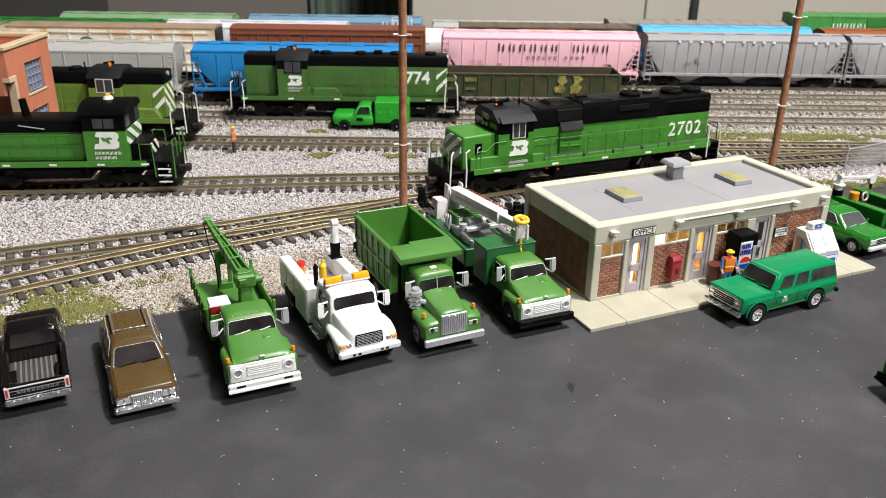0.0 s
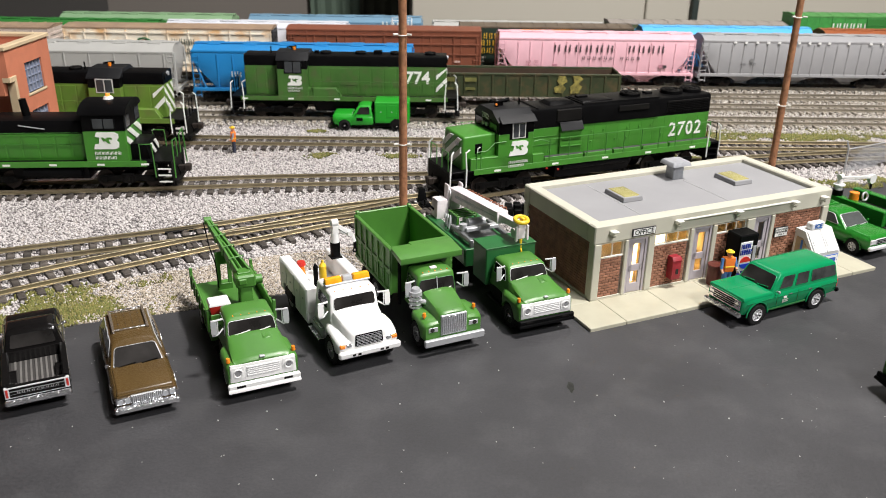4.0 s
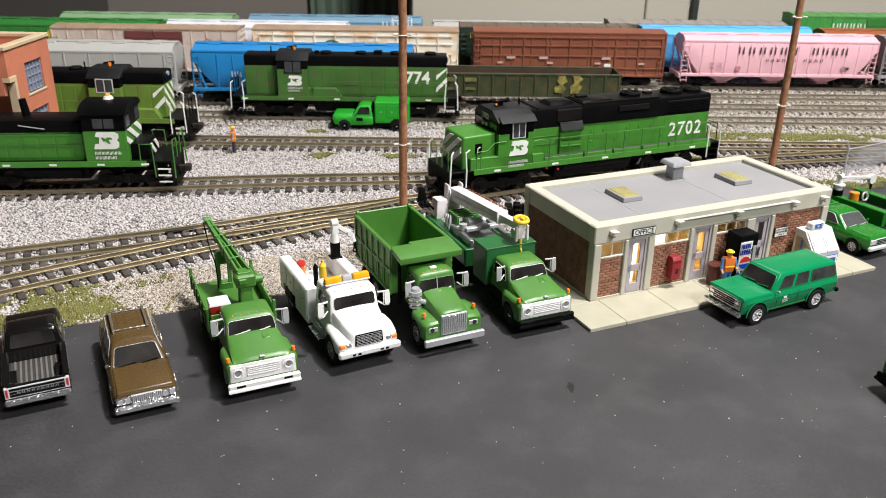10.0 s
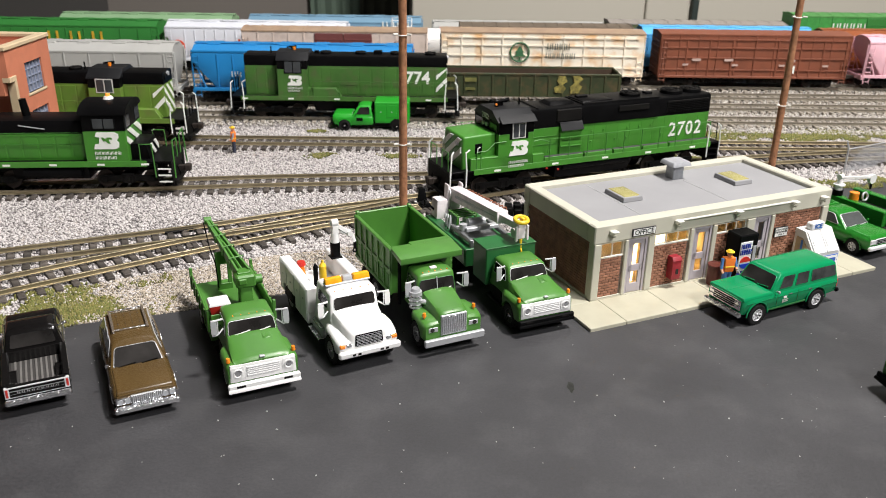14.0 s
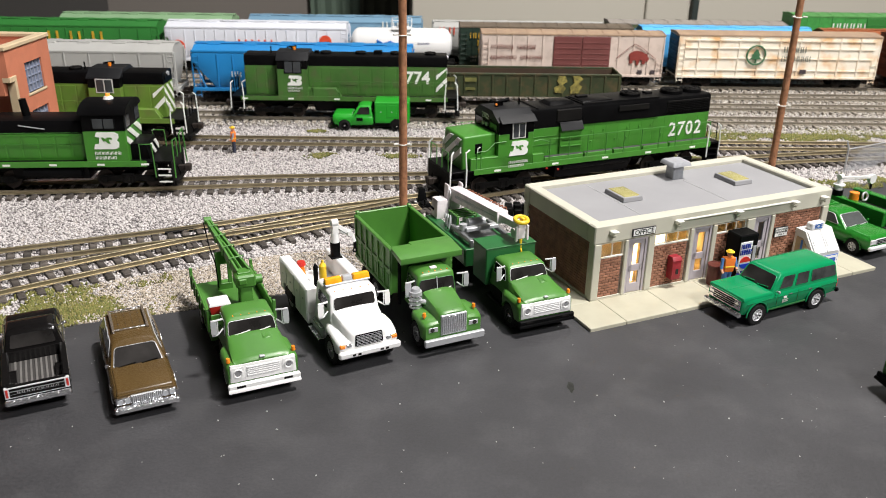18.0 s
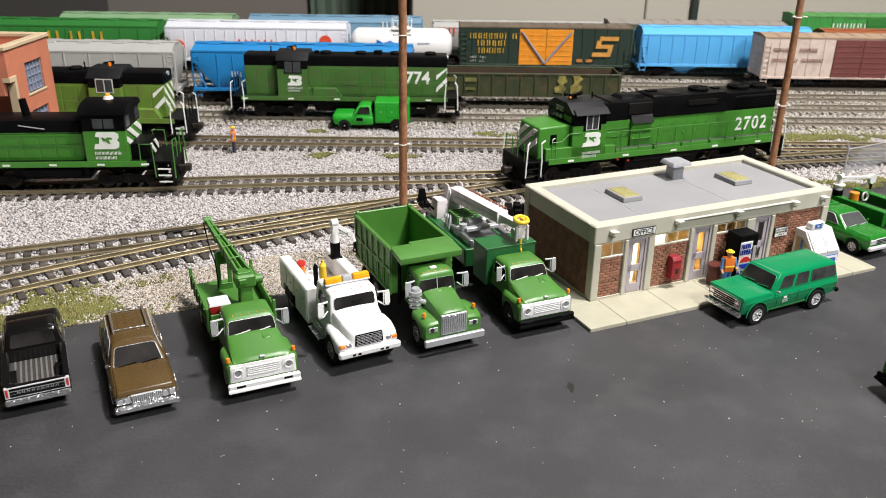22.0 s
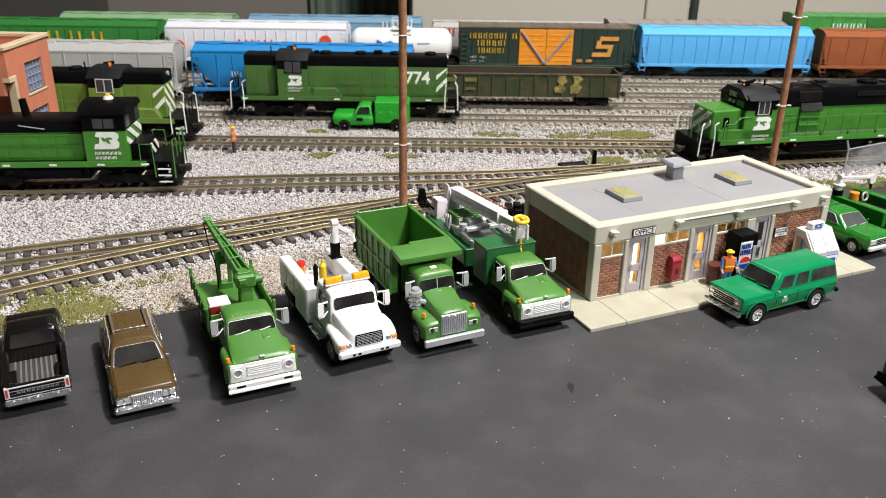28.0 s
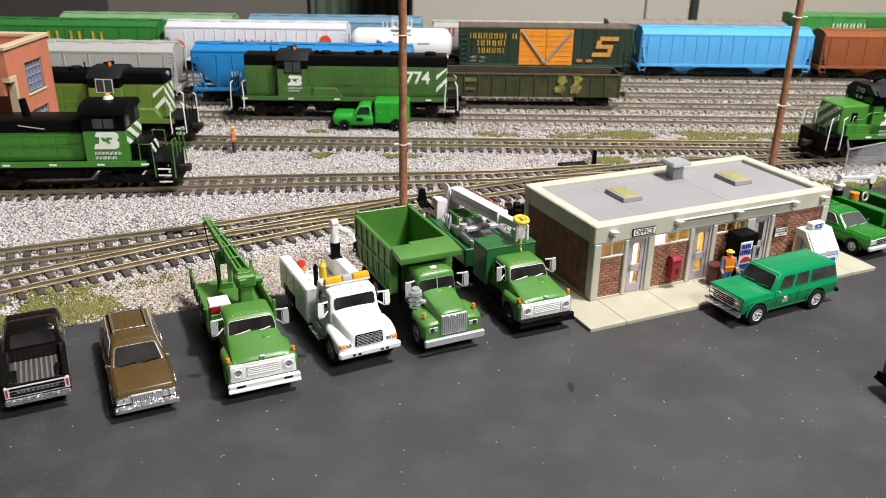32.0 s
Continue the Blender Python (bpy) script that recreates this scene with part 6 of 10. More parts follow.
def office():
    ob = thing("office_building", "low brick yard office with cream cornice and flat grey roof", "building", at(6.071, 30.524, 0, 24.3))
    L, W, Z0, ZC, ZT = 12.76, 5.72, 0.15, 2.64, 3.44
    # cornice band with parapet, roof deck
    for nm, bx in (("cornice", (-0.04, L + 0.04, -0.04, 0.5)), ("cornice", (-0.04, L + 0.04, W - 0.5, W + 0.04)), ("cornice", (-0.04, 0.5, 0.5, W - 0.5)), ("cornice", (L - 0.5, L + 0.04, 0.5, W - 0.5))):
        part(nm, Shape().box(*bx, ZC, ZT, 0.05), M_CONC, ob, "cream concrete cornice")
    part("roof", Shape().box(0.45, L - 0.45, 0.45, W - 0.45, 3.1, 3.24, 0.0), M_ROOFGREY, ob, "flat grey roof")
    for i in (1, 3):
        part("roof_seam", Shape().box(0.5 + i * 2.35, 0.53 + i * 2.35, 0.5, W - 0.5, 3.235, 3.25, 0), M_ROOFSEAM, ob)
    # front bays
    for u0, u1 in ((0, 0.36), (1.5, 1.68), (2.68, 3.02), (4.85, 5.05), (6.05, 6.3), (7.95, 8.4), (9.35, 9.56), (12.4, L)):
        part("pilaster", Shape().box(u0, u1, -0.05, 0.28, Z0, ZC, 0.03), M_CONC, ob, "cream concrete pilaster")
    for i, (u0, u1, zt) in enumerate(((0.36, 1.5, 1.95), (3.02, 4.85, 2.1), (6.3, 7.95, 2.15), (9.56, 12.4, ZC))):
        part("brick_panel", Shape().box(u0, u1, 0.06, 0.26, Z0, zt, 0.0), M_MORTAR, ob, "mortar bed")
        brick_panel(ob, u0, u1, Z0 + 0.06, zt, 0.05)
        part("plinth", Shape().box(u0, u1, -0.02, 0.08, Z0, Z0 + 0.07, 0.01), M_CONC, ob)
        if zt < ZC:
            w = part("window", Shape().box(u0, u1, 0.02, 0.1, zt, zt + 0.07, 0.01).box(u0, u1, 0.04, 0.1, ZC - 0.06, ZC, 0.01).box(u0, u0 + 0.05, 0.04, 0.1, zt, ZC, 0.01).box(u1 - 0.05, u1, 0.04, 0.1, zt, ZC, 0.01), M_WINTRIM, ob, "cream-white window frame")
            n = 2 if u1 - u0 < 1.3 else 3
            for k in range(1, n):
                x = u0 + (u1 - u0) * k / n
                part("mullion", Shape().box(x - 0.03, x + 0.03, 0.04, 0.1, zt + 0.06, ZC - 0.05, 0.01), M_WINTRIM, w)
            for k in range(n):
                a, b = u0 + (u1 - u0) * k / n, u0 + (u1 - u0) * (k + 1) / n
                p = part("pane", Shape().box(a + 0.03, b - 0.03, 0.065, 0.075, zt + 0.05, ZC - 0.05, 0), M_PANE, w)
                p.visible_shadow = False
    for u0, u1 in ((1.68, 2.68), (5.05, 6.05), (8.4, 9.35)):
        d = part("door", Shape().box(u0, u0 + 0.12, 0.02, 0.14, Z0, ZC, 0.01).box(u1 - 0.12, u1, 0.02, 0.14, Z0, ZC, 0.01).box(u0 + 0.12, u1 - 0.12, 0.02, 0.14, ZC - 0.12, ZC, 0.01), M_TRIM, ob, "mauve-grey door frame")
        part("door_leaf", Shape().box(u0 + 0.14, u1 - 0.14, 0.05, 0.12, Z0 + 0.02, Z0 + 0.42, 0.01).box(u0 + 0.14, u1 - 0.14, 0.05, 0.12, 1.12, 1.42, 0.01).box(u0 + 0.14, u1 - 0.14, 0.05, 0.12, ZC - 0.28, ZC - 0.13, 0.01)
             .box(u0 + 0.14, u0 + 0.32, 0.05, 0.12, Z0 + 0.4, ZC - 0.2, 0.01).box(u1 - 0.32, u1 - 0.14, 0.05, 0.12, Z0 + 0.4, ZC - 0.2, 0.01), M_TRIM, d, "mauve-grey two-light door")
        for z0, z1 in ((Z0 + 0.42, 1.12), (1.42, ZC - 0.28)):
            p = part("pane", Shape().box(u0 + 0.32, u1 - 0.32, 0.08, 0.09, z0, z1, 0), M_PANE, d)
            p.visible_shadow = False
        part("handle", Shape().cyl((u1 - 0.24, 0.04, 1.2), (u1 - 0.24, 0.04, 1.35), 0.025, n=6), M_SILVER, d)
    # side and back walls
    for nm, bx in (("wall", (0.06, 0.26, 0.28, W - 0.06)), ("wall", (L - 0.26, L - 0.06, 0.28, W - 0.06)), ("wall", (0.06, L - 0.06, W - 0.26, W - 0.06))):
        part(nm, Shape().box(*bx, Z0, ZC, 0.0), M_MORTAR, ob, "brick side wall")
    for y0, y1 in ((0.28, 0.36), (W - 0.36, W + 0.02)):
        for x0, x1 in ((-0.02, 0.3), (L - 0.3, L + 0.02)):
            part("pilaster", Shape().box(x0, x1, y0, y1, Z0, ZC, 0.03), M_CONC, ob)
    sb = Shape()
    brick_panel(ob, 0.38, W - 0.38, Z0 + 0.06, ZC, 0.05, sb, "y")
    side = part("side_bricks", sb, M_BRICKSHADED, ob, "brick courses of the side wall", smooth=False)
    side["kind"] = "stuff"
    part("plinth", Shape().box(-0.04, 0.1, 0.3, W, Z0, Z0 + 0.1, 0.01), M_CONC, ob)
    # inside
    part("inner_floor", Shape().box(0.3, L - 0.3, 0.3, W - 0.3, Z0, Z0 + 0.05, 0), M_INSIDE, ob)
    part("partition", Shape().box(0.3, L - 0.3, 0.9, 1.0, Z0, 2.98, 0), M_INSIDE, ob, "warm tan inner wall")
    for u in (3.0, 6.2, 8.1):
        part("partition", Shape().box(u - 0.05, u + 0.05, 0.35, 0.9, Z0, 2.98, 0), M_INSIDE, ob)
    part("inner_ceiling", Shape().box(0.3, L - 0.3, 0.3, W - 0.3, 2.98, 3.08, 0), M_INSIDE, ob)
    for u0, u1 in ((1.8, 2.5), (3.3, 4.5), (5.3, 6.0), (6.5, 7.2), (0.5, 1.2)):
        part("light_strip", Shape().box(u0, u1, 0.5, 0.62, 2.88, 2.96, 0.01), M_LAMPSHADE, ob, "lit warm ceiling strip")
    # Patches that glow by themselves, in place of lamplight falling on the inner wall.
    for u0, u1, z0, z1 in ((3.2, 4.35, 1.75, 2.3), (2.1, 2.85, 0.9, 2.0), (2.15, 2.75, 0.2, 0.75), (5.45, 6.1, 1.1, 1.9), (5.5, 6.05, 0.25, 0.6), (6.6, 7.0, 1.9, 2.2), (0.75, 1.0, 1.75, 2.1)):
        part("wall_light", Shape().box(u0, u1, 0.84, 0.9, z0, z1, 0.02), glow("glowing_wall_patch", (1.0, 0.8, 0.42), 3.0), ob, "warm glowing patch on the inner wall")
    # skylights and vent
    for u0 in (3.0, 9.24):
        s = part("skylight", Shape().hexa((u0, u0 + 1.05, 2.35, 3.85), (u0 + 0.03, u0 + 1.02, 2.38, 3.82), 3.24, 3.46, 0.03, 1), M_ROOFGREY, ob, "skylight kerb")
        part("skylight_glass", Shape().hexa((u0 + 0.1, u0 + 0.95, 2.45, 3.75), (u0 + 0.16, u0 + 0.89, 2.53, 3.67), 3.45, 3.5, 0.02, 1), grainy("yellowed_skylight", (0.36, 0.33, 0.13), 0.25, 0, 0.12, 1.0), s, "yellowed skylight pane")
    v = part("roof_vent", Shape().box(7.12, 7.72, 4.2, 4.8, 3.2, 3.92, 0.03), grainy("vent_grey", (0.3, 0.31, 0.33), 0.5), ob, "grey roof vent")
    part("vent_cap", Shape().block([(6.85, 3.95, 3.9), (8.0, 3.95, 3.9), (8.0, 5.05, 3.9), (6.85, 5.05, 3.9), (6.95, 4.05, 4.12), (7.9, 4.05, 4.12), (7.9, 4.95, 4.12), (6.95, 4.95, 4.12)], 0.08, 2), grainy("vent_cap_grey", (0.34, 0.35, 0.37), 0.5), v)
    # lamps, conduit, signs
    for u in (0.79, 4.03, 7.21, 10.45, 12.2):
        lm = part("wall_lamp", Shape().hexa((u - 0.12, u + 0.12, -0.1, -0.03), (u - 0.16, u + 0.16, -0.38, -0.02), 3.0, 3.2, 0.03, 1), M_WINTRIM, ob, "cream wall lamp")
        part("lamp_bulb", Shape().cyl((u, -0.2, 3.0), (u, -0.2, 2.93), 0.08, 0.06, n=8), M_CONC, lm)
    part("conduit", Shape().cyl((4.03, -0.1, 3.16), (10.45, -0.1, 3.16), 0.045, n=8), M_WINTRIM, ob, "white conduit pipe")
    sg = part("sign", Shape().box(1.76, 2.92, -0.1, -0.04, 2.76, 3.1, 0.01), M_SIGNBLACK, ob, "white office sign")
    part("sign_face", Shape().box(1.8, 2.88, -0.11, -0.09, 2.8, 3.06, 0), M_SIGNWHITE, sg)
    lettering("sign_text", "OFFICE", 0.3, M_SIGNBLACK, sg, upright(2.34, -0.113, 2.925), "", 0.004)
    sg = part("sign", Shape().box(9.64, 10.42, -0.06, 0.02, 1.52, 1.98, 0.01), M_SIGNBLACK, ob, "small white notice")
    part("sign_face", Shape().box(9.67, 10.39, -0.07, -0.05, 1.55, 1.95, 0), M_SIGNWHITE, sg)
    for k, w in enumerate(("AUTHORIZED", "PERSONNEL", "ONLY")):
        lettering("sign_text", w, 0.13, M_SIGNBLACK, sg, upright(10.03, -0.073, 1.87 - 0.12 * k))
    return ob


M_ROOFSEAM = grainy("roof_seam", (0.41, 0.41, 0.42), 0.7)
# Darker copy of the front brick: the side wall's shade is in its colour.
M_BRICKSHADED = grainy("brick_side_shaded", (0.24, 0.11, 0.07), 0.75, 0, 0.35, 2.5, 0.3, 40)
office()


def on_pad(u, v, z=0.15, turn=0):
    r = rotz(24.3)
    x, y = r(u, v)
    return at(6.071 + x, 30.524 + y, z, 24.3 + turn)


pad = thing("pavement", "cream concrete slabs round the office", "pavement", at(6.071, 30.524, 0, 24.3), kind="structure")
us = [-1.3, 0.4, 2.85, 5.3, 7.75, 10.2, 12.65, 14.12]
for a, b in zip(us, us[1:]):
    part("slab", Shape().box(a + 0.008, b - 0.008, -2.08, -0.06, -0.02, 0.15, 0.02), M_PAD, pad)
for a, b in ((-0.05, 2.0), (2.0, 4.1), (4.1, 6.3)):
    part("slab", Shape().box(-1.3, -0.02, a + 0.0, b - 0.016, -0.02, 0.15, 0.02), M_PAD, pad)
    part("slab", Shape().box(12.78, 14.12, a + 0.0, b - 0.016, -0.02, 0.15, 0.02), M_PAD, pad)
part("slab", Shape().box(0.0, 12.76, -0.05, 5.7, -0.02, 0.148, 0.0), M_PAD, pad)

# things before the office
M_DKRED = grainy("dull_red_paint", (0.3, 0.02, 0.03), 0.5)
mb = thing("mailbox", "red wall mailbox on the brick front", "mailbox", on_pad(4.05, -0.0, 0.15))
part("box", Shape().hexa((-0.23, 0.23, -0.36, 0.015), (-0.23, 0.23, -0.36, 0.015), 0.42, 1.3, 0.03, 2), M_DKRED, mb)
part("hood", Shape().hexa((-0.25, 0.25, -0.4, 0.015), (-0.22, 0.22, -0.28, 0.015), 1.28, 1.44, 0.03, 2), M_DKRED, mb, "sloped red hood")
part("slot", Shape().box(-0.04, 0.1, -0.375, -0.35, 0.66, 0.9, 0.01), M_SIGNBLACK, mb)

vm = thing("vending_machine", "black drinks vending machine with a blue and white front", "vending machine", on_pad(7.2, -0.62))
part("cabinet", Shape().box(-0.52, 0.52, -0.42, 0.4, 0, 2.25, 0.04), M_BLACK, vm)
part("front_panel", Shape().box(-0.46, 0.2, -0.45, -0.41, 0.25, 1.95, 0.02), M_SIGNWHITE, vm, "white front panel")
part("emblem", Shape().cyl((-0.13, -0.44, 1.0), (-0.13, -0.48, 1.0), 0.27, n=20), M_SIGNWHITE, vm, "round red, white and blue emblem")
part("emblem_red", Shape().prism([(-0.13 + 0.27 * math.cos(radians(a)), 1.04 + 0.24 * math.sin(radians(a))) for a in range(0, 181, 20)], "y", -0.5, -0.46), M_RED, vm)
M_NAVY = grainy("bright_navy", (0.01, 0.04, 0.4), 0.4)
part("emblem_blue", Shape().prism([(-0.13 + 0.27 * math.cos(radians(a)), 0.95 + 0.22 * math.sin(radians(a))) for a in range(180, 361, 20)], "y", -0.5, -0.46), M_NAVY, vm)
bars = Shape()
letter_bars(bars, -0.42, -0.47, 1.66, "OOOO", 0.2, 0.1, 0.03)
letter_bars(bars, -0.44, -0.47, 1.38, "OOOOO", 0.22, 0.1, 0.02)
part("lettering", bars, M_NAVY, vm, "blue lettering as plain bars")
part("front_panel", Shape().box(-0.46, 0.2, -0.46, -0.42, 0.3, 0.62, 0.02), M_NAVY, vm, "blue lower panel")
part("button_strip", Shape().box(0.26, 0.44, -0.45, -0.41, 0.9, 1.7, 0.02), M_SILVER, vm)

can = thing("rubbish_bin", "brown round rubbish bin by the door", "bin", on_pad(5.95, -0.6))
part("drum", Shape().cyl((0, 0, 0), (0, 0, 0.9), 0.3, 0.32, n=18), grainy("brown_drum", (0.13, 0.03, 0.02), 0.5), can)
part("rim", Shape().ring_torus((0, 0, 0.9), (0, 0, 1), 0.31, 0.03, 18, 6), grainy("brown_rim", (0.16, 0.04, 0.03), 0.5), can)

ice = thing("ice_chest", "white ice merchandiser with sloped doors", "ice chest", on_pad(11.56, -0.78))
prof = [(-0.62, 0), (0.6, 0), (0.6, 1.75), (0.05, 1.75), (-0.62, 0.85)]
part("cabinet", Shape().prism([(b, c) for b, c in prof], "x", -0.79, 0.79), M_WHITE, ice)
part("marquee", Shape().box(-0.5, 0.28, 0.0, 0.35, 1.74, 2.1, 0.05), M_WHITE, ice, "white top sign")
lettering("sign_text", "ICE", 0.3, grainy("ice_blue", (0.02, 0.14, 0.5), 0.5), ice, upright(-0.11, -0.015, 1.92), "blue word", 0.012)
part("side_panel", Shape().prism([(-0.5, 0.12), (0.45, 0.12), (0.45, 1.4), (0.1, 1.4), (-0.5, 0.75)], "x", -0.82, -0.78), grainy("tan_panel", (0.45, 0.33, 0.2), 0.5), ice, "tan side panel")
lettering("side_text", "I", 0.56, grainy("ice_blue_side", (0.02, 0.14, 0.5), 0.5), ice, pose(-0.83 * S, 0.1 * S, 1.08 * S, 0, 0, -90) @ pose(0, 0, 0, 90, 0, 0), "", 0.03)
lettering("side_text", "C", 0.56, grainy("ice_blue_side", (0.02, 0.14, 0.5), 0.5), ice, pose(-0.83 * S, 0.1 * S, 0.6 * S, 0, 0, -90) @ pose(0, 0, 0, 90, 0, 0), "", 0.03)
for x in (-0.37, 0.37):
    part("door", Shape().pane((x - 0.35, -0.64, 0.9), (x + 0.35, -0.64, 0.9), (x + 0.35, 0.0, 1.72), (x - 0.35, 0.0, 1.72), 0.03), M_WHITE, ice, "sloped white door")
    part("handle", Shape().cyl((x - 0.25, -0.52, 1.12), (x - 0.25, -0.3, 1.4), 0.03, n=6), M_WHITE, ice)
M_ICEBLUE = grainy("ice_front_blue", (0.02, 0.1, 0.42), 0.5)
fp = part("front_panel", Shape().box(-0.62, 0.7, -0.65, -0.615, 0.2, 0.72, 0.01), M_ICEBLUE, ice, "blue-edged lower sign")
part("panel_face", Shape().box(-0.59, 0.67, -0.66, -0.64, 0.23, 0.69, 0.005), M_WHITE, fp)
part("panel_bar", Shape().box(-0.5, -0.05, -0.668, -0.655, 0.36, 0.58, 0.01), M_ICEBLUE, fp)
part("panel_bar", Shape().box(0.05, 0.58, -0.668, -0.655, 0.36, 0.58, 0.01), M_ICEBLUE, fp)


def figurine(label, m, parts):
    """A small painted figure: one plain mesh, with its paints as slots."""
    mats, me_v, me_f, idx = [], [], [], []
    for sh, mat in parts:
        if mat not in mats:
            mats.append(mat)
        o = len(me_v)
        me_v += sh.v
        me_f += [tuple(i + o for i in f) for f in sh.f]
        idx += [mats.index(mat)] * len(sh.f)
    me = bpy.data.meshes.new("figurine")
    me.from_pydata([(x * S, y * S, z * S) for x, y, z in me_v], [], me_f)
    for mt in mats:
        me.materials.append(mt)
    me.polygons.foreach_set("material_index", idx)
    me.polygons.foreach_set("use_smooth", [True] * len(me.polygons))
    me.set_sharp_from_angle(angle=radians(50))
    ob = new("figurine", me)
    ob.matrix_basis = m
    return tagged(ob, label, "figurine", "painted worker figures")


def ball(c, r, k=1.0):
    rings = []
    for i in range(1, 8):
        a = math.pi * i / 8
        rings.append([(c[0] + r * math.sin(a) * math.cos(math.tau * j / 12), c[1] + r * math.sin(a) * math.sin(math.tau * j / 12), c[2] - r * k * math.cos(a)) for j in range(12)])
    return Shape().loft(rings)


def worker(label, m, trousers, shirt):
    skin = grainy("figure_skin", (0.6, 0.33, 0.2), 0.6)
    vest = grainy("figure_vest", (0.95, 0.22, 0.03), 0.6)
    hat = M_YELLOW
    p = [(Shape().cyl((0, -0.11, 0.05), (0, -0.09, 0.85), 0.1, 0.12, 10).cyl((0, 0.11, 0.05), (0, 0.09, 0.85), 0.1, 0.12, 10), trousers),
         (Shape().hexa((-0.06, 0.22, -0.18, -0.04), (-0.05, 0.12, -0.17, -0.05), 0, 0.12, 0.02, 1).hexa((-0.06, 0.22, 0.04, 0.18), (-0.05, 0.12, 0.05, 0.17), 0, 0.12, 0.02, 1), M_BLACK),
         (Shape().hexa((-0.15, 0.15, -0.21, 0.21), (-0.16, 0.16, -0.26, 0.26), 0.8, 1.45, 0.06, 2), vest),
         (Shape().box(-0.17, 0.17, -0.23, 0.23, 1.02, 1.08, 0.01), M_YELLOW),
         (Shape().cyl((0, -0.28, 1.4), (0.06, -0.34, 0.95), 0.075, 0.06, 8).cyl((0, 0.28, 1.4), (0.12, 0.33, 1.0), 0.075, 0.06, 8), shirt),
         (Shape().cyl((0.06, -0.34, 0.95), (0.2, -0.32, 0.8), 0.05, 0.05, 8).cyl((0.12, 0.33, 1.0), (0.28, 0.26, 0.95), 0.05, 0.05, 8), skin),
         (Shape().cyl((0, 0, 1.42), (0, 0, 1.52), 0.07, n=8), skin), (ball((0, 0, 1.62), 0.12, 1.15), skin),
         (ball((0, 0, 1.7), 0.14, 0.75), hat), (Shape().cyl((0.03, 0, 1.69), (0.03, 0, 1.72), 0.18, n=14), hat)]
    return figurine(label, m, p)


M_BLUEJEAN = grainy("figure_blue", (0.08, 0.22, 0.55), 0.7)
M_DKBLUE = grainy("figure_dark", (0.03, 0.035, 0.06), 0.7)
worker("painted figure in orange vest and blue overalls", on_pad(6.1, -1.15, 0.15, -100), M_BLUEJEAN, M_BLUEJEAN)
worker("painted figure in orange vest standing on ballast", at(-13.6, 51.5, -0.06, 200), M_DKBLUE, grainy("figure_grey", (0.3, 0.3, 0.33), 0.7))

# ---- poles ----


def utility_pole(x, y, h, rings, lean=0.0):
    p = thing("utility_pole", "reddish-brown wooden utility pole with pale bands", "pole", at(x, y, -0.07), "utility poles")
    part("shaft", Shape().loft([[(lean * z + r * math.cos(math.tau * i / 14), r * math.sin(math.tau * i / 14), z) for i in range(14)] for z, r in ((0, 0.205), (4, 0.2), (8, 0.19), (h, 0.18))]), M_POLE, p)
    for z in rings:
        b = part("band", Shape().ring_torus((lean * z, 0, z), (0, 0, 1), 0.205, 0.03, 16, 6), M_WINTRIM, p, "pale insulator band")
        part("pin", Shape().cyl((lean * z - 0.22, -0.15, z + 0.05), (lean * z - 0.42, -0.25, z + 0.05), 0.05, n=8).cyl((lean * z + 0.22, -0.15, z + 0.05), (lean * z + 0.4, -0.25, z + 0.05), 0.05, n=8), M_WINTRIM, b)
    return p


utility_pole(-2.0, 38.5, 14, (4.5, 9.65))
utility_pole(19.1, 46.3, 14, (4.9, 9.75))

# ---- brick engine house ----
eh = thing("engine_house", "salmon brick engine house with steel sash windows", "building", at(-23.95, 45.05, -0.07))
WL, HT = 5.2, 7.8
# east wall in pieces round its openings, along y
def east_piece(y0, y1, z0, z1):
    part("wall", Shape().box(-0.35, 0, y0, y1, z0, z1, 0.0), M_ORANGEBRICK, eh)
ED, EW0, EW1 = 0.75, 1.98, 4.05
east_piece(0, ED, 6.0, HT - 0.35)
east_piece(ED, WL, 6.45, HT - 0.35)
east_piece(ED, EW0, 0, 6.45)
east_piece(EW1, WL, 0, 6.45)
east_piece(EW0, EW1, 3.72, 4.73)
east_piece(EW0, EW1, 0, 2.0)
part("wall", Shape().box(-26, -0.35, WL - 0.35, WL, 0, HT - 0.35, 0), M_ORANGEBRICK, eh)
part("wall", Shape().box(-26, -0.35, 0, 0.3, 5.0, HT - 0.35, 0), M_ORANGEBRICK, eh)
part("wall", Shape().box(-26.3, -26, 0, WL, 0, HT - 0.35, 0), M_ORANGEBRICK, eh)
part("roof", Shape().box(-26, -0.3, 0.3, WL - 0.3, HT - 0.9, HT - 0.75, 0), grainy("dusty_red_roof", (0.35, 0.13, 0.09), 0.8, 0, 0.15, 0.4), eh, "dusty red flat roof")
part("floor", Shape().box(-26, -0.35, 0.3, WL - 0.3, 0, 0.1, 0), M_FRAME, eh)
for bx in ((-0.45, 0.1, -0.1, WL + 0.1), (-26.4, -0.45, WL - 0.4, WL + 0.1), (-26.4, -0.45, -0.1, 0.4)):
    part("coping", Shape().box(*bx, HT - 0.35, HT - 0.1, 0.05), M_TAN, eh, "tan stone coping")
part("door_trim", Shape().box(-0.4, 0.08, ED - 0.25, ED, 0, 5.75, 0.03).box(-0.4, 0.08, 0, ED, 5.72, 6.02, 0.03), M_TAN, eh, "tan stone door surround")
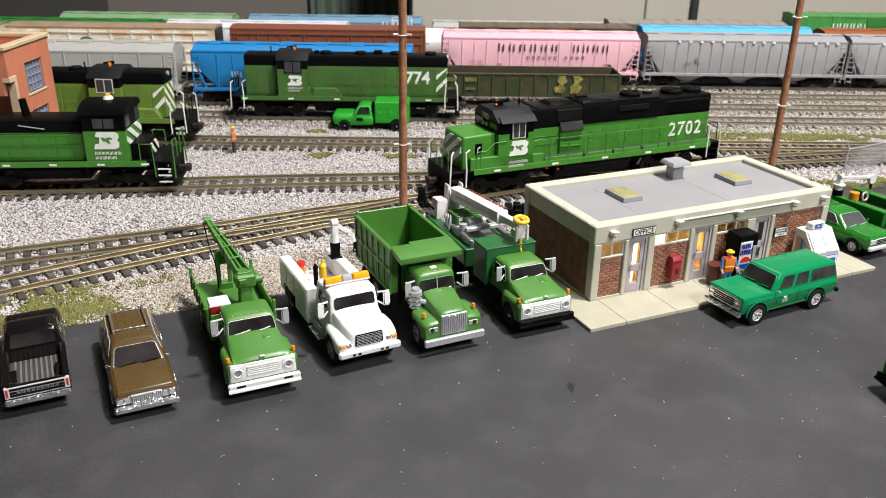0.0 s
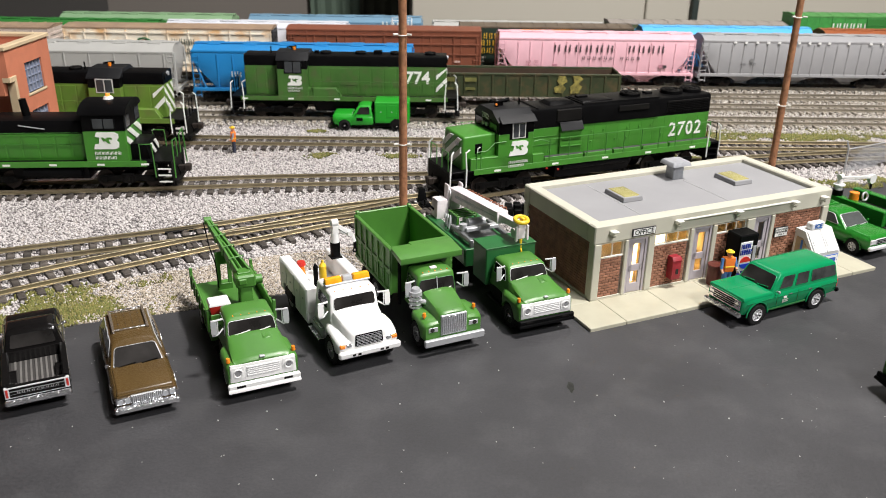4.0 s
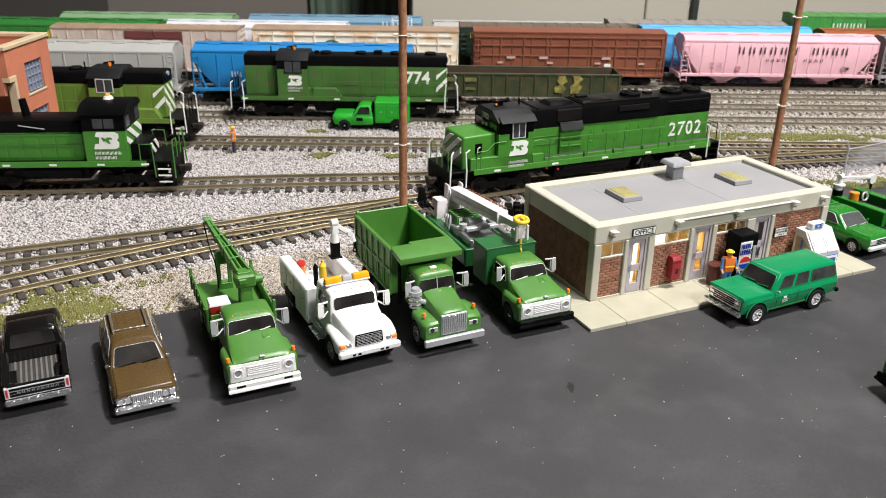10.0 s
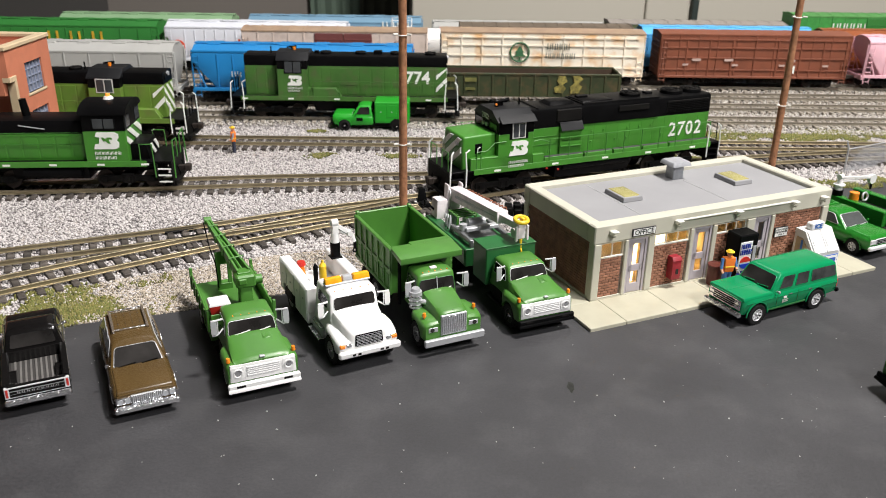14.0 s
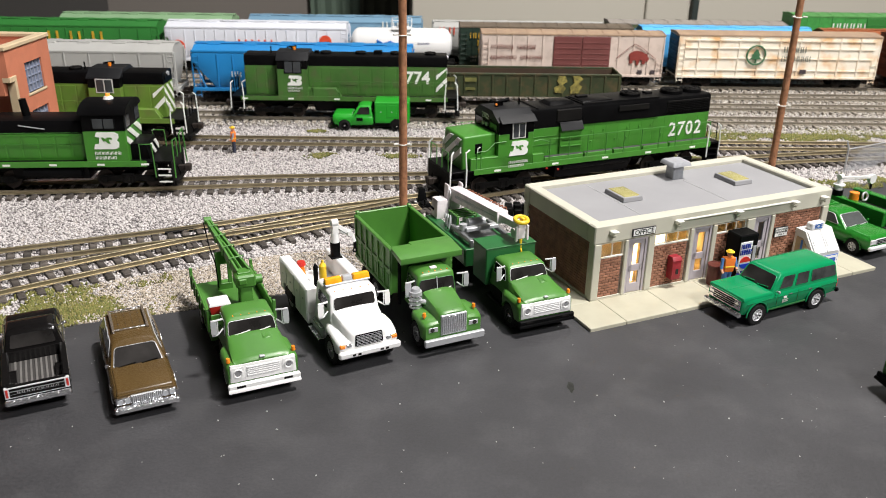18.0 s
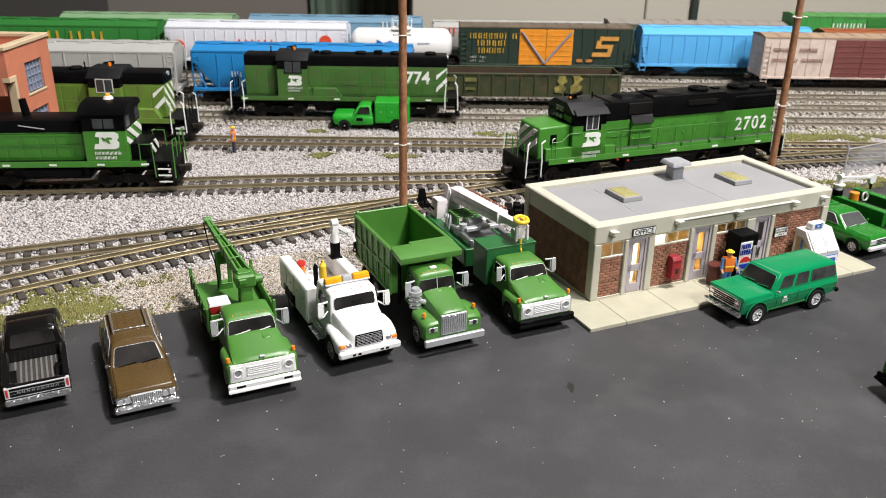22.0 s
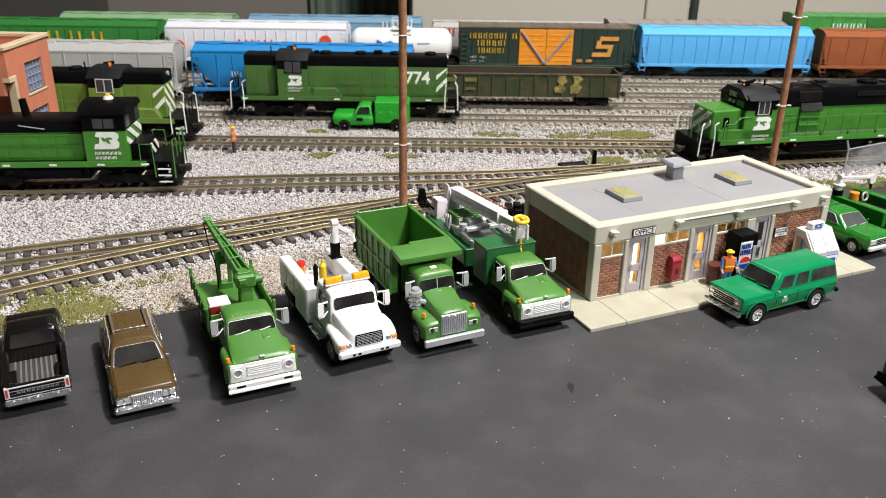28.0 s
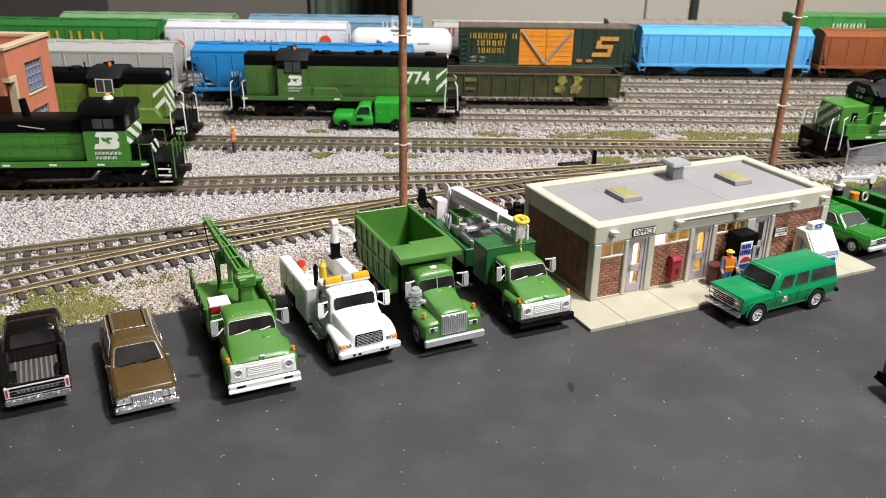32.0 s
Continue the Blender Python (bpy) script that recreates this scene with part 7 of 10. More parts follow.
for z0, z1 in ((4.73, 6.45), (2.0, 3.72)):
    w = part("window", Shape().box(-0.3, 0.06, EW0 - 0.1, EW1 + 0.1, z0 - 0.15, z0, 0.03), M_TAN, eh, "tan window sill")
    part("pane", Shape().box(-0.22, -0.2, EW0, EW1, z0, z1, 0), grainy("pale_sash_glass", (0.25, 0.27, 0.33), 0.2), w)
    for i in range(6):
        y = EW0 + (EW1 - EW0) * i / 5
        part("sash_bar", Shape().box(-0.24, -0.1, y - 0.03, y + 0.03, z0, z1, 0.01), M_STEELBLUE, w)
    for i in range(5):
        z = z0 + (z1 - z0) * i / 4
        part("sash_bar", Shape().box(-0.24, -0.12, EW0, EW1, z - 0.03, z + 0.03, 0.01), M_STEELBLUE, w)

# ---- chain-link fence ----
fence = thing("fence", "silver chain-link fence on tilted posts", "fence", at(24.9, 49.3, -0.07, 29.0))
for i in range(5):
    x = i * 4.1
    part("post", Shape().tube([(x, 0, 0), (x - 0.02, 0, 1.6), (x - 0.2, 0.05, 2.1)], 0.055, 8), M_SILVER, fence)
part("top_rail", Shape().cyl((0, 0, 1.55), (16.4, 0, 1.55), 0.045, n=8), M_SILVER, fence)
wires = Shape()
for i in range(-9, 90):
    for d in (1, -1):
        a, b = i * 0.18, i * 0.18 + d * 1.5
        z0, z1 = 0.05, 1.55
        if a < 0:
            continue
        if b < 0:
            z1 = z0 + (z1 - z0) * a / (a - b) if a > b else z1
            b = 0
        wires.cyl((a, 0.0 if d > 0 else 0.02, z0), (b, 0.0 if d > 0 else 0.02, z1), 0.014, n=4, caps=False)
part("mesh", wires, M_SILVER, fence, "chain-link wire mesh", smooth=False)["kind"] = "stuff"

# ---- road vehicles: x forward, y to the left, z from the ground ----


M_AMBER = grainy("clear_amber_lens", (0.95, 0.4, 0.02), 0.15, 0, 0.15, 5.0, 0.05, 30)


def wheel(parent, x, y, r, w, rim=None, dual=False, name="wheel"):
    s = 1 if y > 0 else -1
    pr = [(-w / 2, r * 0.62), (-w / 2, r * 0.93), (-w * 0.38, r), (w * 0.38, r), (w / 2, r * 0.93), (w / 2, r * 0.62)]
    def ringset(yc):
        return [[(x + q * math.cos(math.tau * i / 26), yc + o, r + q * math.sin(math.tau * i / 26)) for i in range(26)] for o, q in pr]
    t = Shape().loft(ringset(y), False)
    if dual:
        t2 = Shape().loft(ringset(y - s * (w + 0.06)), False)
        t.add(t2.v, t2.f)
    ob = part(name, t, M_TYRE, parent)
    # Black disc behind the spokes paints the shade in the wheel's holes.
    part("rim_back", Shape().cyl((x, y - s * w * 0.2, r), (x, y + s * w * 0.2, r), r * 0.63, r * 0.6, 20), M_FRAME, ob)
    rm = Shape().ring_torus((x, y + s * w * 0.42, r), (0, 1, 0), r * 0.57, r * 0.05, 22, 6).cyl((x, y + s * w * 0.2, r), (x, y + s * w * 0.34, r), r * 0.36, r * 0.3, 18)
    part("rim", rm, rim or M_SILVER, ob)
    sp = Shape()
    for k in range(8):
        a = math.tau * k / 8
        sp.cyl((x + r * 0.26 * math.cos(a), y + s * w * 0.34, r + r * 0.26 * math.sin(a)), (x + r * 0.54 * math.cos(a), y + s * w * 0.36, r + r * 0.54 * math.sin(a)), r * 0.09, n=6)
    part("spoke", sp, rim or M_SILVER, ob)
    lug = Shape()
    for k in range(26):
        a = math.tau * (k + 0.5) / 26
        for o in (-0.3, 0.3):
            b = Shape().box(-0.5 * 0.13 * r, 0.5 * 0.13 * r, y + o * w - w * 0.17, y + o * w + w * 0.17, -0.02 * r, 0.035 * r, 0)
            ca, sa = math.cos(a + (0.06 if o > 0 else -0.06)), math.sin(a + (0.06 if o > 0 else -0.06))
            lug.add([(x + (r + q[2]) * ca - q[0] * sa, q[1], r + (r + q[2]) * sa + q[0] * ca) for q in b.v], b.f)
    lug.v = [(a, b, max(c, 0.0)) for a, b, c in lug.v]
    part("tread", lug, M_TYRE, ob)
    part("hub", Shape().cyl((x, y + s * w * 0.3, r), (x, y + s * w * 0.52, r), r * 0.22, r * 0.15, 12), M_CHROME, ob)
    return ob


M_SIDEGLASS = grainy("pale_side_glazing", (0.04, 0.043, 0.042), 0.06, 0, 0.6, 1.5, 0, 20)


def faces(low, high, z0, z1):
    """The four walls of a tapered cabin, each from its lower left corner as seen from outside."""
    a, b = [(low[0], low[2], z0), (low[1], low[2], z0), (low[1], low[3], z0), (low[0], low[3], z0)], [(high[0], high[2], z1), (high[1], high[2], z1), (high[1], high[3], z1), (high[0], high[3], z1)]
    return {"right": (a[0], a[1], b[1], b[0]), "front": (a[1], a[2], b[2], b[1]), "left": (a[2], a[3], b[3], b[2]), "rear": (a[3], a[0], b[0], b[3])}


def sub(q, s0, s1, t0, t1):
    a, b, c, d = map(Vector, q)
    f = lambda s, t: (a + (b - a) * s) * (1 - t) + (d + (c - d) * s) * t
    return f(s0, t0), f(s1, t0), f(s1, t1), f(s0, t1)


def cabin(parent, low, high, z0, z1, paint, side_wins, glass, trim=None, bevel=0.07, rear=True, front=(0.06, 0.94, 0.1, 0.86), wt=0.2, wiper=M_SILVER, dome=0.05, side_glass=None):
    """A cabin with a rounded roof: shell, windscreen, rear and side windows with frames."""
    def level(t, z, shrink=0.0, r=bevel):
        x0, x1, y0, y1 = [a + (b - a) * t for a, b in zip(low, high)]
        return round_corners([(x0 + shrink, y0 + shrink, z), (x1 - shrink, y0 + shrink, z), (x1 - shrink, y1 - shrink, z), (x0 + shrink, y1 - shrink, z)], r + shrink, 4)
    h = z1 - z0
    rings = [level(0, z0), level(0.5, z0 + h * 0.5), level(1 - 0.1 / h, z1 - 0.1)]
    rings += [level(1, z1 - 0.05, 0.015), level(1, z1 - 0.015, 0.05), level(1, z1 + dome * 0.3, 0.12), level(1, z1 + dome * 0.8, 0.26), level(1, z1 + dome, 0.4)]
    part("cab_shell", Shape().loft(rings), paint, parent)
    f = faces(low, high, z0, z1)
    def framed(name, q, r, t=0.02):
        part(name, Shape().rpane(q, t, r), side_glass if side_glass and name == "side_window" else glass, parent)
        if trim:
            loop = round_corners(q, r)
            part("window_frame", Shape().tube(loop + loop[:2], 0.022, 5), trim, parent)
    framed("windscreen", sub(f["front"], *front), 0.12)
    if rear:
        framed("rear_window", sub(f["rear"], 0.1, 0.9, max(wt, 0.2), 0.85), 0.08)
    for s0, s1 in side_wins:
        for k in ("left", "right"):
            a, b = (s0, s1) if k == "right" else (1 - s1, 1 - s0)
            framed("side_window", sub(f[k], a, b, wt, 0.84), 0.07)
    if wiper:
        nrm = (Vector(f["front"][1]) - Vector(f["front"][0])).cross(Vector(f["front"][3]) - Vector(f["front"][0])).normalized() * 0.04
        for a, b in ((0.14, 0.46), (0.56, 0.86)):
            w = front[2] + 0.015
            q = sub(f["front"], a, b, w, w + 0.07)
            part("wiper", Shape().tube([q[0] + nrm, q[2] + nrm], 0.02, 5).tube([q[0] + nrm, q[0] + (q[1] - q[0]) * 0.4 - (q[3] - q[0]) * 1.2 + nrm], 0.014, 5), wiper, parent)


def nose(keys, wheel_x, wheel_r, gap, z0):
    """A truck's hood and fenders in one pressing, with the wheel openings cut in. keys: x, half width, fender top, hood half width, hood top."""
    cols = list(zip(*keys))
    def val(c, x):
        return float(np.interp(x, cols[0], cols[c]))
    xs = {k[0] for k in keys} | {wheel_x + gap * math.cos(math.pi * i / 14) * 0.999 for i in range(15)} | {wheel_x - gap, wheel_x + gap}
    xs |= {keys[0][0] + (keys[-1][0] - keys[0][0]) * i / 10 for i in range(11)}
    rings = []
    for x in sorted(xs):
        W, zf, yh, zh = [val(c, x) for c in (1, 2, 3, 4)]
        e = gap * gap - (x - wheel_x) ** 2
        za = max(z0, wheel_r + math.sqrt(e)) if e > 0 else z0
        half = [(W - 0.03, za), (W, za + 0.05), (W + 0.005, max(zf - 0.17, za + 0.06)), (W - 0.025, max(zf - 0.07, za + 0.07)), (W - 0.08, max(zf - 0.02, za + 0.08)), ((W + yh) / 2, zf + 0.01), (yh + 0.03, zf + 0.03), (yh + 0.005, zf + 0.1 * min(1, max(0.2, zh - zf) * 2)), (yh - 0.02, zf + (zh - zf) * 0.7), (yh - 0.07, zh - 0.035), (yh - 0.17, zh), (yh * 0.4, zh + 0.03)]
        rings.append([(x, y, z) for y, z in half] + [(x, -y, z) for y, z in reversed(half)])
    return Shape().loft(rings)


def arch(parent, x, y, r, zc=0.4):
    return Shape().tube([(x + (r + 0.01) * math.cos(math.pi * i / 14), y, zc + (r + 0.01) * math.sin(math.pi * i / 14)) for i in range(15)], 0.028, 5)


def bar(parent, name, x0, x1, y0, y1, z0, z1, mat, b=0.03, label=""):
    return part(name, Shape().box(x0, x1, y0, y1, z0, z1, b), mat, parent, label)


def mirror_pair(parent, x, y, z, mat, big=False):
    for s in (-1, 1):
        if big:
            ob = part("mirror", Shape().rpane([(x + 0.15, s * (y + 0.3) - 0.1, z - 0.22), (x + 0.15, s * (y + 0.3) + 0.1, z - 0.22), (x + 0.11, s * (y + 0.3) + 0.1, z + 0.25), (x + 0.11, s * (y + 0.3) - 0.1, z + 0.25)], 0.022, 0.05), M_SILVER if mat is M_MIRRORWHITE else mat, parent, "tall side mirror")
            part("mirror_arm", Shape().tube([(x - 0.02, s * (y - 0.02), z + 0.24), (x + 0.1, s * (y + 0.2), z + 0.28), (x + 0.1, s * (y + 0.38), z + 0.28)], 0.034).tube([(x - 0.02, s * (y - 0.02), z - 0.12), (x + 0.1, s * (y + 0.2), z - 0.27), (x + 0.1, s * (y + 0.38), z - 0.28)], 0.03).tube([(x + 0.09, s * (y + 0.17), z + 0.28), (x + 0.09, s * (y + 0.17), z - 0.27)], 0.02), mat, ob)
        else:
            ob = part("mirror", Shape().box(x - 0.03, x + 0.04, s * (y + 0.13) - 0.07, s * (y + 0.13) + 0.07, z - 0.05, z + 0.06, 0.025), mat, parent)
            part("mirror_arm", Shape().cyl((x, s * y, z - 0.03), (x, s * (y + 0.1), z), 0.02, n=6), mat, ob)


def rounded_body(x0, x1, hw, z0, z1, tuck=0.08, crown=0.0, bev=0.1, arches=()):
    """A car's lower body: barrel-sided, tucked in at the ends and below, with its wheel openings (x, wheel radius, gap)."""
    keys = ((x0, 0.9, 0.12), (x0 + bev, 0.975, 0.02), (x0 + 0.5, 1.0, 0.0), (x1 - 0.6, 1.0, 0.0), (x1 - bev, 0.975, 0.03), (x1, 0.9, 0.14))
    cols = list(zip(*keys))
    xs = {k[0] for k in keys}
    for xw, r, g in arches:
        xs |= {xw + g * math.cos(math.pi * i / 14) * 0.999 for i in range(15)} | {xw - g, xw + g}
    rings = []
    for x in sorted(q for q in xs if x0 <= q <= x1):
        k, dz = float(np.interp(x, cols[0], cols[1])), float(np.interp(x, cols[0], cols[2]))
        za = z0 + dz
        for xw, r, g in arches:
            e = g * g - (x - xw) ** 2
            if e > 0:
                za = max(za, r + math.sqrt(e))
        h = hw * k
        half = [(h - tuck, za), (h, max(z0 + 0.25, za + 0.02)), (h + 0.015 * k, max((z0 + z1) / 2 + 0.1, za + 0.05)), (h - 0.02, z1 - 0.08), (h - 0.1, z1 - dz * 0.4), (h * 0.5, z1 + crown - dz * 0.4)]
        rings.append([(x, -y, z) for y, z in half] + [(x, y, z) for y, z in reversed(half)])
    return Shape().loft(rings)


def suburban():
    v = thing("suv", "emerald green four-door wagon with chrome grille", "car", at(13.62, 30.69, 0, 207.2), "parked vehicles")
    G = M_TEAL
    part("body", rounded_body(-2.7, 2.68, 0.97, 0.51, 1.2, 0.06, 0.02, arches=((1.86, 0.42, 0.55), (-1.43, 0.42, 0.55))), G, v)
    cabin(v, (-2.66, 1.2, -0.93, 0.93), (-2.5, 0.7, -0.78, 0.78), 1.1, 1.88, G, ((0.035, 0.43), (0.48, 0.67), (0.72, 0.91)), M_GLASS, G, 0.1, True, (0.06, 0.94, 0.2, 0.87), 0.24, G, 0.04, M_SIDEGLASS)
    part("hood", Shape().hexa((1.05, 2.67, -0.955, 0.955), (1.1, 2.63, -0.9, 0.9), 1.13, 1.25, 0.04, 3), G, v)
    part("hood_crease", Shape().box(1.2, 2.6, -0.03, 0.03, 1.24, 1.262, 0.01), G, v)
    for x, y in ((1.86, 0.84), (1.86, -0.84), (-1.43, 0.84), (-1.43, -0.84)):
        s = 1 if y > 0 else -1
        lip = arch(v, x, s * 0.975, 0.55, 0.42)
        part("arch_lip", lip, G, v)
        wheel(v, x, y + s * 0.04, 0.43, 0.28, M_MIRRORWHITE)
    bar(v, "grille", 2.64, 2.71, -0.54, 0.54, 0.74, 1.08, M_BLACK, 0.01, "dark grille with chrome bars")
    bar(v, "grille_frame", 2.62, 2.69, -0.84, 0.84, 0.69, 1.13, M_CHROME, 0.02, "chrome grille surround")
    for k in range(4):
        bar(v, "grille_bar", 2.7, 2.74, -0.74, 0.74, 0.76 + k * 0.085, 0.79 + k * 0.085, M_CHROME, 0.01)
    for s in (-1, 1):
        bar(v, "headlight", 2.66, 2.745, s * 0.67 - 0.13, s * 0.67 + 0.13, 0.74, 0.9, M_CHROME, 0.02)
        bar(v, "headlight", 2.66, 2.745, s * 0.67 - 0.13, s * 0.67 + 0.13, 0.92, 1.07, M_CHROME, 0.02)
        bar(v, "door_line", -0.3, -0.288, s * 0.985 - 0.006, s * 0.985 + 0.006, 0.55, 1.12, M_DKGREEN, 0)
        bar(v, "door_line", 0.85, 0.862, s * 0.985 - 0.006, s * 0.985 + 0.006, 0.55, 1.12, M_DKGREEN, 0)
        bar(v, "belt_crease", -2.6, 2.5, s * 0.985 - 0.012, s * 0.985 + 0.012, 0.995, 1.02, G, 0.008)
        bar(v, "rocker", -0.85, 1.28, s * 0.94 - 0.02, s * 0.94 + 0.02, 0.46, 0.53, M_DKGREEN, 0.01)
        bar(v, "door_handle", 0.05, 0.22, s * 0.99 - 0.015, s * 0.99 + 0.015, 1.0, 1.04, M_CHROME, 0.01)
        bar(v, "door_handle", -1.05, -0.88, s * 0.99 - 0.015, s * 0.99 + 0.015, 1.0, 1.04, M_CHROME, 0.01)
        bar(v, "tail_lamp", -2.72, -2.64, s * 0.84 - 0.07, s * 0.84 + 0.07, 0.72, 1.05, M_RED, 0.02)
        mk = Shape().prism([(0.32, 0.87), (0.5, 0.87), (0.52, 0.97), (0.36, 0.97)], "y", s * 0.992 - 0.006, s * 0.992 + 0.006)
        letter_bars(mk, 0.25, s * 0.992, 0.78, "OOOO", 0.05, 0.06, 0.02, 0.006)
        letter_bars(mk, 0.25, s * 0.992, 0.7, "OOOO", 0.05, 0.06, 0.02, 0.006)
        part("emblem", mk, M_LETTER, v, "small white door marking")
    bar(v, "front_bumper", 2.66, 2.86, -0.96, 0.96, 0.46, 0.66, M_CHROME, 0.05, "chrome bumper")
    bar(v, "rear_bumper", -2.86, -2.68, -0.95, 0.95, 0.46, 0.64, M_BLACK, 0.05, "black rear bumper")
    for i in range(4):
        bar(v, "roof_rib", -2.2, 0.5, -0.5 + i * 0.33, -0.47 + i * 0.33, 1.85, 1.872, G, 0.01)
    mirror_pair(v, 0.95, 0.95, 1.26, M_SILVER)
    part("tow_hook", Shape().box(-2.98, -2.84, -0.6, -0.5, 0.38, 0.55, 0.02), M_BLACK, v)
    part("chassis", Shape().box(-2.4, 2.4, -0.6, 0.6, 0.25, 0.5, 0.02), M_FRAME, v)
    return v


M_RACK = grainy("bronze_rack", (0.3, 0.25, 0.2), 0.25, 0.6)
# Bed floor ribs, a paler grey than the liner.
M_BEDRIB = grainy("grey_bed_rib", (0.22, 0.21, 0.2), 0.4, 0.3)


def pickup_bed(v, x0, x1, hw, z0, zt, paint, ribs=9):
    for s in (-1, 1):
        bar(v, "bed_side", x0, x1, s * (hw - 0.1) - 0.1, s * (hw - 0.1) + 0.1, z0, zt, paint, 0.04)
    bar(v, "bed_front", x1 - 0.06, x1, -hw + 0.15, hw - 0.15, z0, zt, paint, 0.02)
    fl = bar(v, "bed_floor", x0 + 0.05, x1, -hw + 0.18, hw - 0.18, z0, z0 + 0.08, grainy("bed_liner", (0.05, 0.047, 0.045), 0.5), 0.01)
    for i in range(ribs):
        y = -hw + 0.34 + (2 * hw - 0.68) * i / (ribs - 1)
        part("floor_rib", Shape().box(x0 + 0.1, x1 - 0.1, y - 0.035, y + 0.035, z0 + 0.07, z0 + 0.12, 0.015), M_BEDRIB, fl)


def black_pickup():
    v = thing("pickup_truck", "glossy black pickup with chrome tailgate trim", "pickup", at(-14.0, 24.65, 0, 116.6), "parked vehicles")
    K = M_BLACKCAR
    part("body", rounded_body(-0.2, 2.62, 0.96, 0.42, 1.1, arches=((1.75, 0.36, 0.43),)), K, v)
    part("hood", Shape().hexa((1.3, 2.6, -0.9, 0.9), (1.35, 2.5, -0.8, 0.8), 1.05, 1.18, 0.05, 2), K, v)
    cabin(v, (-0.28, 1.4, -0.93, 0.93), (-0.08, 0.95, -0.78, 0.78), 1.05, 1.72, K, ((0.2, 0.85),), M_GLASS, K, 0.13, wiper=None)
    pickup_bed(v, -2.5, -0.26, 0.97, 0.62, 1.1, K)
    for s in (-1, 1):
        bar(v, "bed_rail", -2.5, -0.28, s * 0.9 - 0.08, s * 0.9 + 0.08, 1.09, 1.115, K, 0.01)
        part("wheel_well", Shape().prism([(-1.45 + 0.42 * math.cos(math.pi * i / 10), 0.66 + 0.26 * math.sin(math.pi * i / 10)) for i in range(11)], "y", s * 0.68 - 0.1, s * 0.68 + 0.1), K, v)
    part("lower_side", Shape().box(-2.5, -0.15, -0.95, -0.8, 0.42, 0.7, 0.04).box(-2.5, -0.15, 0.8, 0.95, 0.42, 0.7, 0.04), K, v)
    for x, y in ((1.75, 0.82), (1.75, -0.82), (-1.45, 0.82), (-1.45, -0.82)):
        s = 1 if y > 0 else -1
        part("arch_lip", arch(v, x, s * 0.975, 0.43, 0.36), M_CHROME, v, "chrome arch trim")
        wheel(v, x, y + s * 0.02, 0.36, 0.24, M_CHROME)
    tg = bar(v, "tailgate", -2.6, -2.5, -0.86, 0.86, 0.62, 1.1, K, 0.03)
    part("trim_panel", Shape().box(-2.625, -2.59, -0.93, 0.93, 0.66, 1.04, 0.01), M_MIRRORWHITE, tg, "silver tailgate panel")
    for z0, z1 in ((0.7, 0.79), (0.8, 0.89), (0.92, 1.0)):
        part("trim_band", Shape().box(-2.636, -2.62, -0.8, 0.8, z0, z1, 0.004), K, tg, "black band on the tailgate panel")
    part("lettering", letter_bars(Shape(), -0.58, 0, 0.815, "OOOOOOOOO", 0.06, 0.07, 0.07).moved(0, 0, 0, -90).moved(-2.635, 0, 0), M_MIRRORWHITE, tg, "plain silver letter bars")
    for s in (-1, 1):
        tl = bar(v, "tail_lamp", -2.64, -2.5, s * 0.88 - 0.045, s * 0.88 + 0.045, 0.7, 1.0, M_RED, 0.02, "red tail lamp in chrome")
        part("lamp_trim", Shape().box(-2.63, -2.5, s * 0.88 - 0.065, s * 0.88 + 0.065, 0.67, 1.03, 0.01), M_MIRRORWHITE, tl)
        bar(v, "side_moulding", -2.4, 2.5, s * 0.98 - 0.012, s * 0.98 + 0.012, 0.82, 0.87, M_CHROME, 0.005)
    bar(v, "rear_bumper", -2.78, -2.6, -0.98, 0.98, 0.44, 0.64, M_CHROME, 0.05, "chrome bumper")
    bar(v, "front_bumper", 2.6, 2.78, -0.98, 0.98, 0.44, 0.62, M_CHROME, 0.05, "chrome bumper")
    mirror_pair(v, 1.0, 0.93, 1.22, M_CHROME)
    part("chassis", Shape().box(-2.4, 2.4, -0.6, 0.6, 0.22, 0.6, 0.02), M_FRAME, v)
    return v


